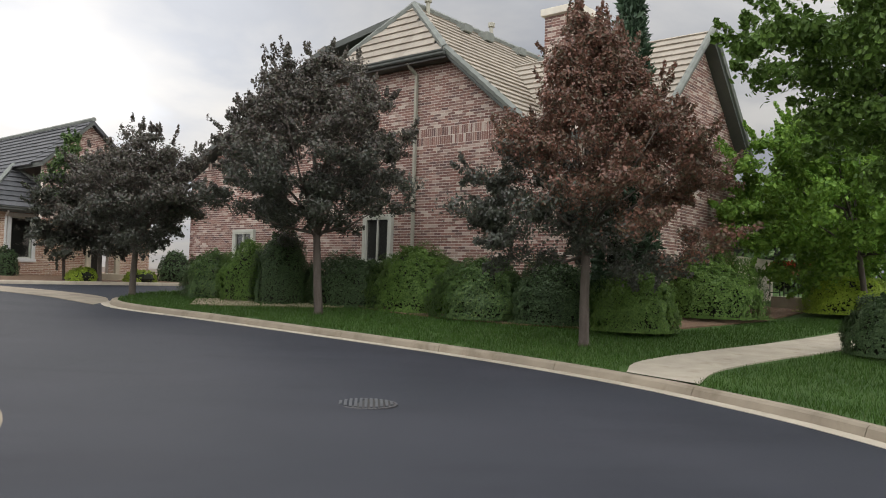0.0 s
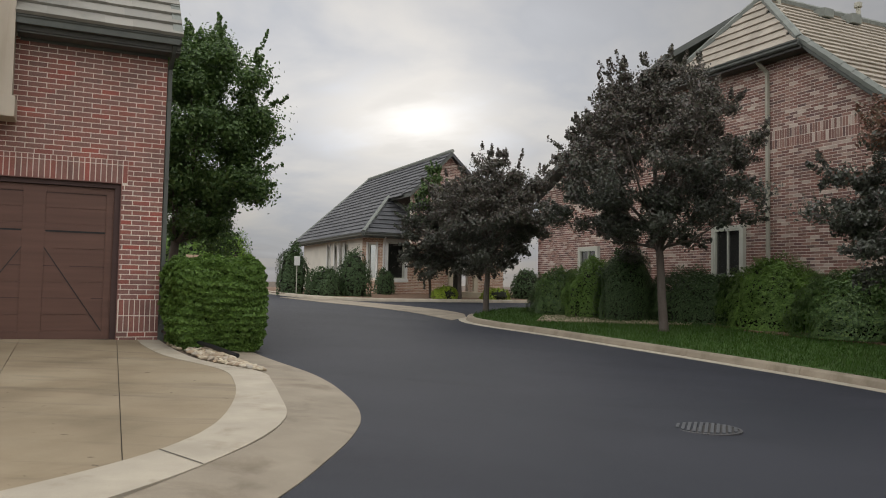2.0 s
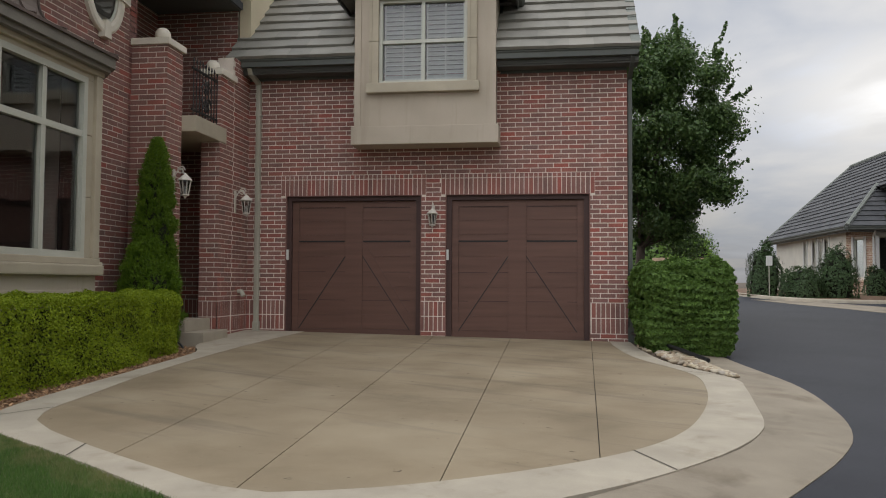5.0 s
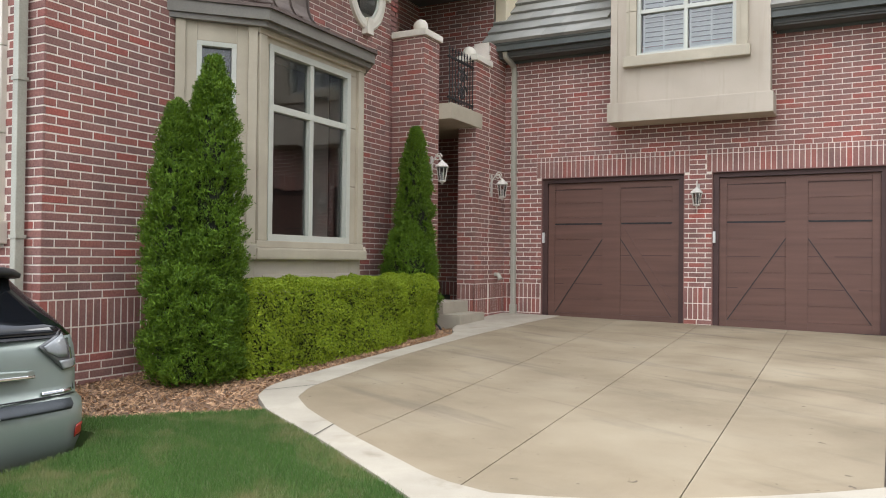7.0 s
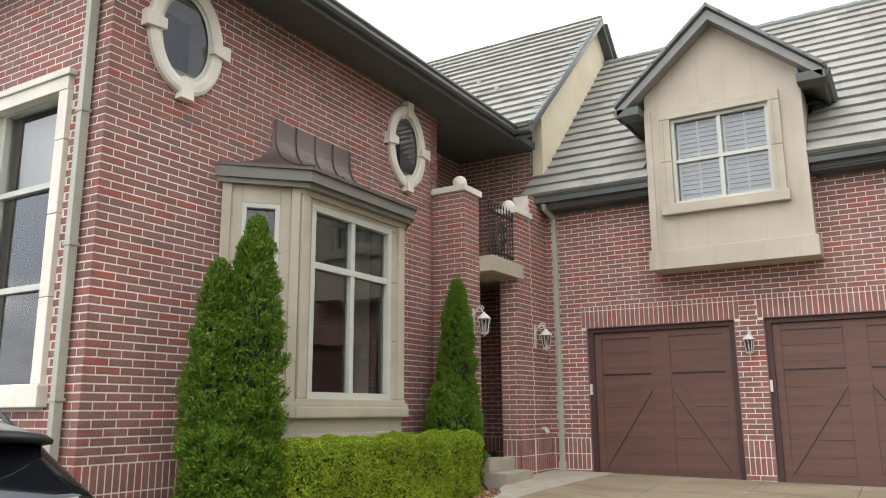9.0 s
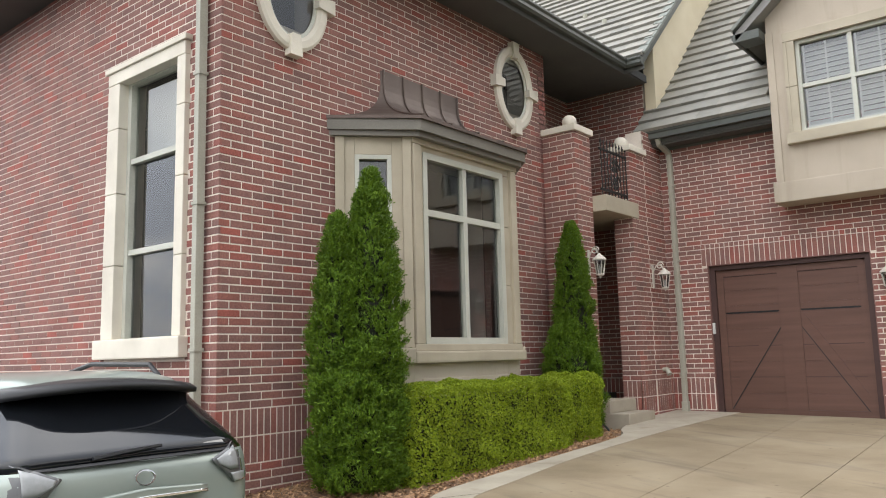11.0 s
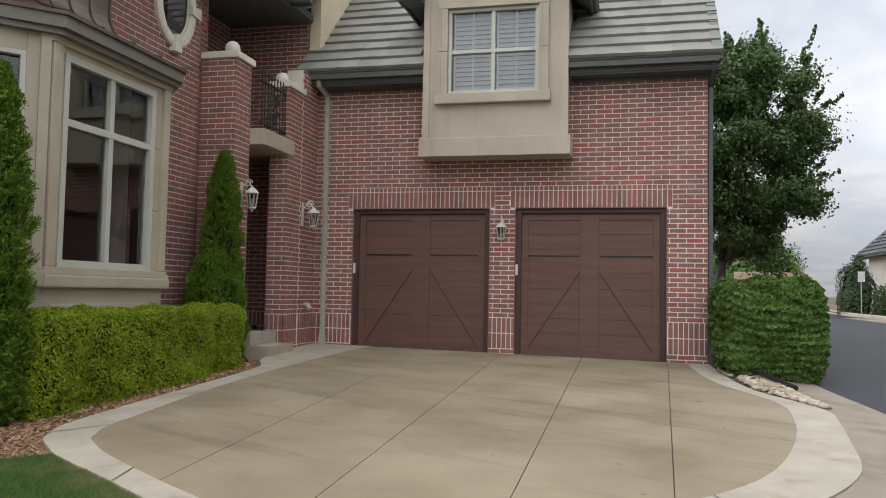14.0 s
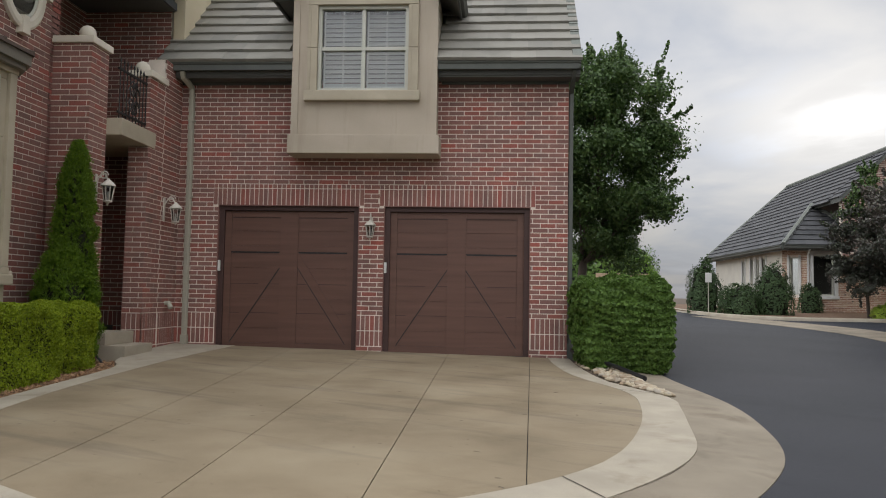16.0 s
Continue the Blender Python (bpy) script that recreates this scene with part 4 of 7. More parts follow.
kerb_back = resample(off(FAR_EDGE, 0.41), 70)
far_outline = [(p.x, p.y) for p in kerb_back] + [(36, 10.6), (60, 8), (60, -40), (12, -40)]
WALK_A = smooth_line([(14.98, -8.15, 0), (16.2, -7.75, 0), (18.2, -8.0, 0), (20.5, -8.5, 0), (24, -9.0, 0), (32, -9.6, 0)])
WALK_B = smooth_line([(14.78, -9.3, 0), (16.3, -9.0, 0), (18.3, -9.25, 0), (20.5, -9.75, 0), (24, -10.3, 0), (32, -10.9, 0)])
tagged(sheet("lawn_far", far_outline, TURF_SHADED, -0.005, zf=lawn_z, cell=2.0), "green lawn sloping up from the kerb", "lawn", kind="structure")
tagged(strip("footpath", WALK_A, WALK_B, STRIP, 0.02, zf=lawn_z, n=50), "pale concrete footpath leading up from the street", "path", kind="structure")
h3_kerb = smooth_line([(12.2, 22, 0), (12.9, 18.6, 0), (14.4, 16.9, 0), (17.2, 16.8, 0), (21, 16.9, 0), (28, 17.1, 0), (34, 17.2, 0)])
make_kerb("corner_kerb", [Vector((p.x, p.y, 0)) for p in reversed(h3_kerb)], 0.0, 0.2, 0.13, STRIP, "pale concrete kerb in front of the corner house")
tagged(sheet("corner_bed", [(p.x, p.y + 0.15) for p in h3_kerb] + [(34, 40), (10, 44), (11, 30)], MULCH, 0.10, cell=2.0), "red-brown mulch bed in front of the corner house", "mulch bed", kind="structure")
pan_f = smooth_line([(12.1, 17.8, 0), (12.9, 15.2, 0), (13.9, 12.6, 0), (14.5, 9.8, 0), (14.35, 6.6, 0)])
pan_b = smooth_line([(13.4, 18.0, 0), (15.2, 15.4, 0), (16.2, 12.6, 0), (16.3, 10.0, 0), (15.5, 8.0, 0)])
tagged(strip("cross_gutter", pan_f, pan_b, GUTTER, 0.010), "worn concrete cross gutter at the side street", "gutter", kind="structure")
rock_bed = [(15.9, 4.6), (17.4, 3.0), (18.6, 1.8), (19.6, 2.4), (19, 5), (17, 6)]
tagged(sheet("gravel_bed", rock_bed, COBBLES, 0.03, zf=lawn_z, cell=0.5), "tan river gravel bed under the shrubs", "gravel bed", kind="structure")
tagged(sheet("shrub_bed", [(19.0, 1.8), (18.7, -0.5), (19.0, -3.2), (19.8, -5.2), (21.4, -6.2), (25, -6.9), (29.5, -6.9), (30, -4.6), (21.4, -4.6), (21.4, 1.8)], MULCH, 0.03, zf=lawn_z, cell=0.8), "brown bark bed under the foundation shrubs", "mulch bed", kind="structure")

# drain cover in the street
drain = thing("drain_grate", (10.25, -7.56, road_z(10.25, -7.56)), "round dark cast-iron storm drain grate", "drain grate")
bm = bmesh.new()
dz = road_z(10.25, -7.56)
ring = [(0.33, -0.03), (0.33, 0.004), (0.30, 0.006), (0.30, -0.03)]
lathe(bm, (10.25, -7.56, dz), ring, 28)
part("rim", bm, WORN_IRON, drain)
# flat black disc under the bars stands for the dark below
bm = bmesh.new()
lathe(bm, (10.25, -7.56, dz), [(0.298, -0.03), (0.298, 0.003)], 28)
part("pit", bm, IRON, drain)
for i in range(-5, 6):
    hw = math.sqrt(max(0.01, 0.29 ** 2 - (i * 0.053) ** 2))
    part("bar", B(i * 0.053 - 0.015, i * 0.053 + 0.015, -hw, hw, 0.003, 0.016, turn=Matrix.Translation((10.25, -7.56, dz)) @ Matrix.Rotation(radians(-45), 4, "Z")), GREYTRIM, drain)

# ---- the brick house ----
house = thing("brick_house", (0, 0, 0), "red brick house with stone trim and two garage doors", "house")


def wall_body(name, at, along, inward, thick, length, z0, z1, holes, mat, parent):
    """A wall as one mesh with openings through it. holes: (u0, u1, z0, z1)."""
    us = sorted({0, length, *[h[0] for h in holes], *[h[1] for h in holes]})
    zs = sorted({z0, z1, *[min(z1, max(z0, h[2])) for h in holes], *[min(z1, max(z0, h[3])) for h in holes]})
    bm = bmesh.new()
    m = Matrix((Vector(along), Vector(inward), (0, 0, 1))).transposed().to_4x4()
    m.translation = at
    for a, b in zip(us, us[1:]):
        for c, d in zip(zs, zs[1:]):
            if not any(h[0] <= (a + b) / 2 <= h[1] and h[2] <= (c + d) / 2 <= h[3] for h in holes):
                box(bm, a, b, 0, thick, c, d, turn=m)
    bmesh.ops.remove_doubles(bm, verts=bm.verts, dist=0.0005)
    return part(name, bm, mat, parent)


def spans(length, holes, ovals=()):
    """solid(z) for a wall with openings."""
    def solid(z):
        out = [(0.0, length)]
        cuts = [(h[0], h[1]) for h in holes if h[2] < z < h[3]]
        for u, zc, ru, rz in ovals:
            if abs(z - zc) < rz:
                w = ru * math.sqrt(1 - ((z - zc) / rz) ** 2)
                cuts.append((u - w, u + w))
        for a, b in cuts:
            out = [(p, q) for s, e in out for p, q in ((s, min(e, a)), (max(s, b), e)) if q - p > 0.02]
        return out
    return solid


SOLDIERS = [(0.135, 0.392), (0.392, 0.649)]
# garage front
GX0, GX1, EAVE = -0.72, 5.92, 4.62
gh = [(0.72, 3.16, -1, 2.49), (3.58, 6.03, -1, 2.49)]
garage_wall = wall_body("garage_wall", (GX0, 0, 0), (1, 0, 0), (0, 1, 0), 0.28, GX1 - GX0, -0.35, EAVE, gh, MORTAR, house)
lintels = [(0.63, 3.24, 2.485, 2.83), (3.50, 6.11, 2.485, 2.83)]
gp = brick_places(GX1 - GX0, -0.10, EAVE, spans(GX1 - GX0, gh + lintels), SOLDIERS)
row_top = min(b[2] for b in gp if b[2] > 2.78 and 1 < b[0] < 3) - 0.0072
for u0, u1, z0, z1 in lintels:
    z1 = row_top
    n = int((u1 - u0) / COURSE)
    w = (u1 - u0) / n
    gp += [(u0 + i * w + 0.007, u0 + (i + 1) * w - 0.007, z0 + 0.005, z1 - 0.082) for i in range(n)]
    gp += [(u0 + i * w + 0.007, u0 + (i + 1) * w - 0.007, z1 - 0.070, z1 - 0.005) for i in range(n)]
lay_bricks(garage_wall, gp, (GX0, 0, 0), (1, 0, 0), (0, -1, 0), singles=300, pick=lambda b: b[2] < 2.9)
# garage sides and back
gs = wall_body("garage_side_wall", (GX1, 0.28, 0), (0, 1, 0), (-1, 0, 0), 0.28, 7.3, -0.35, EAVE, [], MORTAR, house)
lay_bricks(gs, brick_places(7.58, -0.10, EAVE, lambda z: [(0, 7.58)], SOLDIERS), (GX1, 0, 0), (0, 1, 0), (1, 0, 0))
wall_body("garage_back_wall", (-0.9, 7.58, 0), (1, 0, 0), (0, 1, 0), 0.2, 6.8, -0.35, EAVE, [], MORTAR, house)
bm = bmesh.new()
prism(bm, [(GX1 - 0.05, 0, EAVE), (GX1 - 0.05, 7.6, EAVE), (GX1 - 0.05, 3.8, 8.45)], (-0.2, 0, 0))
part("garage_gable", bm, STUCCO, house)


# garage doors
def garage_door(x0, x1, z1=2.49):
    d = part("garage_door", B(x0 + 0.10, x1 - 0.10, 0.13, 0.17, 0.0, z1 - 0.09), DOORPAINT, house, "brown carriage-style panelled garage door")
    z0 = 0.0
    w = x1 - x0
    part("jamb", B(x0, x0 + 0.10, 0.05, 0.25, z0 - 0.05, z1), DOORDARK, d)
    part("jamb", B(x1 - 0.10, x1, 0.05, 0.25, z0 - 0.05, z1), DOORDARK, d)
    for r in ((x0, x0 + 0.014, z0, z1), (x1 - 0.014, x1, z0, z1), (x0 + 0.014, x1 - 0.014, z1 - 0.014, z1)):
        part("brick_return", B(r[0], r[1], -0.003, 0.049, r[2], r[3]), BRICKS, d)
    part("head_jamb", B(x0 + 0.10, x1 - 0.10, 0.05, 0.25, z1 - 0.09, z1), DOORDARK, d)
    L, R, C = x0 + 0.10, x1 - 0.10, (x0 + x1) / 2
    f, f2 = 0.100, 0.131
    for a, b in ((L, L + 0.115), (R - 0.115, R), (C - 0.155, C + 0.155)):
        part("stile", B(a, b, f, f2, 0.02, z1 - 0.10, bevel=0.004), DOORPAINT, d)
    for a, b in ((L + 0.115, C - 0.155), (C + 0.155, R - 0.115)):
        for c, e in ((0.02, 0.15), (1.70, 1.80), (z1 - 0.20, z1 - 0.10)):
            part("rail", B(a, b, f + 0.004, f2, c, e, bevel=0.004), DOORPAINT, d)
        # horizontal boards inside, one a course
        zs = [0.15, 0.40, 0.655, 0.90, 1.15, 1.42, 1.70]
        for c, e in list(zip(zs, zs[1:])) + [(1.80, 2.05), (2.05, z1 - 0.20)]:
            part("board", B(a, b, f + 0.018, f2, c + 0.003, e - 0.003, bevel=0.003), DOORPAINT, d)
    # slanted braces, from the middle down to the outer corners
    for s in (-1, 1):
        xa, xb = C + s * 0.155, (L + 0.115 if s < 0 else R - 0.115)
        bm = bmesh.new()
        p = [(xa, f + 0.006, 1.44), (xa, f + 0.006, 1.70), (xb, f + 0.006, 0.40), (xb, f + 0.006, 0.15)]
        prism(bm, p, (0, 0.02, 0))
        part("brace", bm, DOORPAINT, d)
        # dark strip along the brace's lower edge: its shadow line, painted
        bm = bmesh.new()
        prism(bm, [(xa, f + 0.010, 1.415), (xa, f + 0.010, 1.445), (xb, f + 0.010, 0.155), (xb, f + 0.010, 0.125)], (0, 0.02, 0))
        part("groove", bm, BLACKTRIM, d)
        x_lo, x_hi = sorted((xa, xb))
        # dark strips below the rails paint the shadow they cast
        part("groove", B(x_lo, x_hi, f + 0.010, f2, 1.675, 1.70), BLACKTRIM, d)
        part("groove", B(x_lo, x_hi, f + 0.014, f2, z1 - 0.215, z1 - 0.20), DOORDARK, d)
        # dark joints between boards
        for zz in (0.655, 1.15):
            part("groove", B(x_lo, x_hi, f + 0.015, f2, zz - 0.006, zz + 0.006), DOORDARK, d)
    part("weather_seal", B(L, R, 0.09, 0.15, -0.02, 0.02), BLACKTRIM, d)
    part("keypad", B(x0 + 0.005, x0 + 0.055, 0.015, 0.05, 1.36, 1.54, bevel=0.006), WHITE, d, "small white door sensor box")


garage_door(0.0, 2.44)
garage_door(2.86, 5.31)

# garage roof
SL = 0.985
RZ0, RY0 = 4.83, -0.44


def roof_z(y):
    return RZ0 + SL * (y - RY0)


run = 4.24
rl = run * math.sqrt(1 + SL * SL)
upv = Vector((0, 1, SL)).normalized()
bm = bmesh.new()
for x0, wide, y0 in ((-0.95, 2.31, RY0), (1.36, 2.38, 2.2), (3.74, 2.31, RY0)):
    prism(bm, [(x0, y0, roof_z(y0) - 0.13), (x0, y0, roof_z(y0) - 0.01), (x0, RY0 + run, roof_z(RY0 + run) - 0.01), (x0, RY0 + 2 * run, RZ0 - 0.01), (x0, RY0 + 2 * run, RZ0 - 0.13), (x0, RY0 + run, roof_z(RY0 + run) - 0.16)], (wide, 0, 0))
groof = part("garage_roof", bm, FASCIA, house)


def clear_of_dormer(u, v):
    x, y = -0.95 + u, RY0 + v / math.sqrt(1 + SL * SL)
    z = roof_z(y)
    top = 7.42 - abs(x - 2.53) * 0.9
    return not (1.33 < x < 3.77 and z < top + 0.06)


lay_tiles(groof, (-0.95, RY0 - 0.03, RZ0), (1, 0, 0), upv, 7.05, rl, TILES, TILE, keep=clear_of_dormer, singles=300, pick=lambda u, v: v < 4.2)
for i in range(20):
    y = RY0 + 0.02 + i * 0.21
    bm = bmesh.new()
    box(bm, -0.05, 0.10, 0, 0.32, 0, 0.05, bevel=0.012)
    bmesh.ops.transform(bm, matrix=Matrix.Translation((6.0, y, roof_z(y) + 0.02)) @ Matrix.Rotation(math.atan(SL) - 0.05, 4, "X"), verts=bm.verts)
    part("rake_tile", bm, RIDGE, groof)
for i in range(18):
    bm = bmesh.new()
    tube(bm, [(-0.9 + i * 0.39, RY0 + run, roof_z(RY0 + run)), (-0.48 + i * 0.39, RY0 + run, roof_z(RY0 + run) + 0.02)], 0.10, 8)
    part("ridge_tile", bm, RIDGE, groof)


def gutter(name, a, b, out_way, parent, mat=FASCIA, h=0.13, w=0.12):
    """An ogee gutter with its fascia board behind."""
    a, b, o = Vector(a), Vector(b), Vector(out_way)
    prof = [(0.0, 0.0), (0.0, -h), (w * 0.55, -h), (w * 0.8, -h * 0.75), (w * 0.78, -h * 0.4), (w, -h * 0.2), (w, 0.0), (w * 0.85, 0.0), (w * 0.85, -0.02), (0.02, -0.02)]
    bm = bmesh.new()
    prism(bm, [a + o * p + Vector((0, 0, q)) for p, q in prof], b - a)
    g = part(name, bm, mat, parent)
    bm = bmesh.new()
    prism(bm, [a - o * 0.03 + Vector((0, 0, 0.02)), a - o * 0.003 + Vector((0, 0, 0.02)), a - o * 0.003 + Vector((0, 0, -h - 0.07)), a - o * 0.03 + Vector((0, 0, -h - 0.07))], b - a)
    part("fascia_board", bm, SOFFIT, g)
    return g


gutter("gutter", (-0.72, -0.34, 4.83), (1.33, -0.34, 4.83), (0, -1, 0), house)
gutter("gutter", (3.77, -0.34, 4.83), (6.08, -0.34, 4.83), (0, -1, 0), house)
for a, b in ((-0.72, 1.33), (3.77, 6.08)):
    part("soffit", B(a, b, -0.31, 0.0, 4.60, 4.64), SOFFIT, house)
    part("frieze_board", B(a + 0.03, min(b, GX1), -0.035, 0.0, 4.555, 4.60), FASCIA, house)


def downspout(name, path, size, parent, mat=PIPE):
    """A square downpipe along a path, with straps and a thicker foot."""
    bm = bmesh.new()
    path = [Vector(p) for p in path]
    tube(bm, path, size, 4)
    bmesh.ops.bevel(bm, geom=[e for e in bm.edges if abs((e.verts[0].co - e.verts[1].co).normalized().z) > 0.5], offset=0.008, segments=1, affect="EDGES")
    d = part(name, bm, mat, parent)
    x, y, z0 = path[-1]
    part("foot", B(x - size * 0.95, x + size * 0.95, y - size * 0.95, y + size * 0.95, z0 - 0.02, z0 + 0.25, bevel=0.006), mat, d)
    for z in (1.2, 2.6, 3.9):
        if z0 + 0.3 < z < path[0].z - 0.3:
            part("strap", B(x - size * 0.9, x + size * 0.9, y - size * 0.85, y + size * 0.85, z, z + 0.03), mat, d)
    return d


downspout("downspout", [(-0.56, -0.38, 4.70), (-0.56, -0.34, 4.62), (-0.50, -0.09, 4.48), (-0.50, -0.075, 4.3), (-0.49, -0.075, 0.02)], 0.055, house)
downspout("downspout", [(5.98, -0.38, 4.70), (5.98, -0.30, 4.62), (5.97, 0.06, 4.42), (5.97, 0.07, 4.2), (5.97, 0.07, 0.0)], 0.05, house, FASCIA)

# dormer over the doors
DY = -0.45
dorm = part("dormer", B(1.36, 3.74, DY, 2.0, 3.55, 4.34), STUCCO, house, "tan stucco dormer standing out over the garage doors")
part("dormer_skirt", B(1.30, 3.80, DY - 0.06, 0.0, 3.29, 3.60, bevel=0.012), STUCCO, dorm)
part("dormer_side", B(1.36, 1.765, DY, DY + 0.2, 4.34, 5.77), STUCCO, dorm)
part("dormer_side", B(3.275, 3.74, DY, DY + 0.2, 4.34, 5.77), STUCCO, dorm)
part("dormer_cheek", B(1.36, 1.56, DY + 0.2, 2.0, 4.34, 6.0), STUCCO, dorm)
part("dormer_cheek", B(3.54, 3.74, DY + 0.2, 2.0, 4.34, 6.0), STUCCO, dorm)
for x in (1.36, 3.66):
    part("dormer_pilaster", B(x - 0.015, x + 0.095, DY - 0.02, DY + 0.05, 3.60, 6.0), STUCCO, dorm)
bm = bmesh.new()
prism(bm, [(1.36, DY, 5.77), (3.74, DY, 5.77), (3.74, DY, 6.25), (2.55, DY, 7.28), (1.36, DY, 6.25)], (0, 0.2, 0))
part("dormer_gable", bm, STUCCO, dorm)
DS = 0.88
for s in (-1, 1):
    bm = bmesh.new()
    xe, ze = 2.53 + s * 1.56, 7.42 - 1.56 * DS
    prism(bm, [(2.53, DY - 0.26, 7.42), (xe, DY - 0.26, ze), (xe, DY - 0.26, ze - 0.14), (2.53, DY - 0.26, 7.42 - 0.17)], (0, 2.9, 0))
    dr = part("dormer_roof", bm, RAKE, dorm)
    prof = Vector((-s * 1.0, 0, DS)).normalized()
    L = 1.56 * math.sqrt(1 + DS * DS)

    def dk(u, v, s=s):
        z = 7.42 - 1.56 * DS + v * DS / math.sqrt(1 + DS * DS)
        y = DY - 0.28 + u
        return roof_z(y) < z + 0.1
    lay_tiles(dr, (xe + s * 0.03, DY - 0.28, ze), (0, 1, 0), prof, 2.9, L, TILES, keep=dk, show=0.3)
    for i in range(7):
        v = i * 0.30
        c = Vector((xe, DY - 0.30, ze + 0.03)) + prof * v
        bm = bmesh.new()
        box(bm, -0.02, 0.33, -0.03, 0.17, 0.0, 0.05, bevel=0.012)
        ang = math.atan(DS)
        bmesh.ops.transform(bm, matrix=Matrix.Translation(c) @ Matrix.Rotation(-ang if s < 0 else math.pi + ang, 4, "Y") @ (Matrix.Identity(4) if s < 0 else Matrix.Diagonal((1, 1, -1, 1))), verts=bm.verts)
        part("rake_tile", bm, RIDGE, dr)
    # boxed eave return at the foot of the slope
    x0, x1 = sorted((2.53 + s * 1.60, 2.53 + s * 1.20))
    part("eave_return", B(x0, x1, DY - 0.26, DY + 0.1, ze - 0.16, ze - 0.02, bevel=0.01), FASCIA, dr)
    gutter("dormer_gutter", (xe + s * 0.0, DY - 0.2, ze + 0.0), (xe, 0.9, ze), (s, 0, 0), dr, h=0.11, w=0.1)


def casement(name, parent, at, along, out_way, w, h, cols, rows, frame=0.055, bar=0.04, label="", depth=0.07, split=None):
    """A window: frame, glazing bars and panes, with dark panels added behind. at: lower corner on the glass plane."""
    m = Matrix((Vector(along), Vector(out_way), (0, 0, 1))).transposed().to_4x4()
    m.translation = at
    f = part(name, B(0, w, -0.03, depth, 0, frame, turn=m), FRAME, parent, label)
    for a in ((0, w, -0.03, depth, h - frame, h), (0, frame, -0.03, depth, frame, h - frame), (w - frame, w, -0.03, depth, frame, h - frame)):
        part("frame_member", B(*a, bevel=0.004, turn=m), FRAME, f)
    us = [frame + (w - 2 * frame) * i / cols for i in range(cols + 1)]
    zs = split or [frame + (h - 2 * frame) * i / rows for i in range(rows + 1)]
    for u in us[1:-1]:
        part("mullion", B(u - bar / 2, u + bar / 2, -0.025, depth * 0.75, frame, h - frame, bevel=0.003, turn=m), FRAME, f)
    for z in zs[1:-1]:
        part("transom", B(frame, w - frame, -0.026, depth * 0.8, z - bar / 2, z + bar / 2, bevel=0.003, turn=m), FRAME, f)
    for a, b in zip(us, us[1:]):
        for c, d in zip(zs, zs[1:]):
            bm = bmesh.new()
            t = rnd.uniform(-0.002, 0.002)
            vs = [m @ Vector(p) for p in ((a, t, c), (b, -t, c), (b, t, d), (a, -t, d))]
            bm.faces.new([bm.verts.new(v) for v in vs])
            p = part("pane", bm, GLASS, f)
            if p.data.polygons[0].normal.dot(Vector(out_way)) < 0:
                p.data.flip_normals()
            p.visible_shadow = False
    return f


# near-black panel: the darkness behind the shutters, as colour
part("dormer_room", B(1.6, 3.5, 0.0, 0.05, 4.3, 5.9), ROOM_UNLIT, dorm)
dw = casement("dormer_window", dorm, (1.765, DY + 0.08, 4.33), (1, 0, 0), (0, -1, 0), 1.51, 1.44, 2, 2, label="paired sash window with white louvre shutters inside", bar=0.06)
for a, b in ((1.83, 2.48), (2.56, 3.21)):
    part("shutter_frame", B(a, b, DY + 0.16, DY + 0.19, 4.40, 4.45), WHITE, dw)
    for i in range(16):
        z = 4.48 + i * 0.078
        part("shutter_slat", B(a, b, -0.006, 0.006, -0.041, 0.041, turn=Matrix.Translation((0, DY + 0.20, z)) @ Matrix.Rotation(radians(-38), 4, "X")), WHITE, dw)
    for x in (a, (a + b) / 2 - 0.012, b - 0.025):
        part("shutter_stile", B(x, x + 0.025, DY + 0.165, DY + 0.185, 4.42, 5.73), WHITE, dw)
for x0, x1 in ((1.60, 1.765), (3.275, 3.44)):
    for z0, z1 in ((4.33, 5.05), (5.05, 5.77)):
        part("window_casing", B(x0, x1, DY - 0.055, DY + 0.02, z0 + 0.003, z1 - 0.003, bevel=0.012), STONE, dw)
        part("casing_bead", B(x0 + 0.035, x0 + 0.055, DY - 0.068, DY - 0.056, z0 + 0.003, z1 - 0.003), STONE, dw)
part("window_casing", B(1.60, 3.44, DY - 0.06, DY + 0.02, 5.77, 5.92, bevel=0.012), STONE, dw)
part("window_sill", B(1.56, 3.48, DY - 0.10, DY + 0.02, 4.16, 4.33, bevel=0.02), STONE, dw)

# ---- the front wing ----
WX, WY, WT = -1.48, -8.5, 5.86
ovals = [(0.87, 5.0, 0.47, 0.62), (5.09, 5.02, 0.47, 0.62)]
wh = [(2.17, 4.22, 0.90, 3.57), (0.87 - 0.3, 0.87 + 0.3, 4.62, 5.38), (5.09 - 0.3, 5.09 + 0.3, 4.64, 5.40)]
wing_wall = wall_body("wing_side_wall", (WX, WY + 0.005, 0), (0, 1, 0), (-1, 0, 0), 0.3, 5.995, -0.4, WT, wh, MORTAR, house)
wp = brick_places(6.0, -0.10 - 2 * COURSE, WT, spans(6.0, [(1.55, 4.78, 0.0, 3.6)], ovals), SOLDIERS)
lay_bricks(wing_wall, wp, (WX, WY, 0), (0, 1, 0), (1, 0, 0), singles=300, pick=lambda b: b[1] < 1.5 and b[2] < 4.6)
FX0 = -9.0
fh = [(5.64, 6.86, 1.26, 4.30)]
front_wall = wall_body("wing_front_wall", (FX0, WY, 0), (1, 0, 0), (0, 1, 0), 0.3, WX - 0.004 - FX0, -0.5, WT, fh, MORTAR, house)
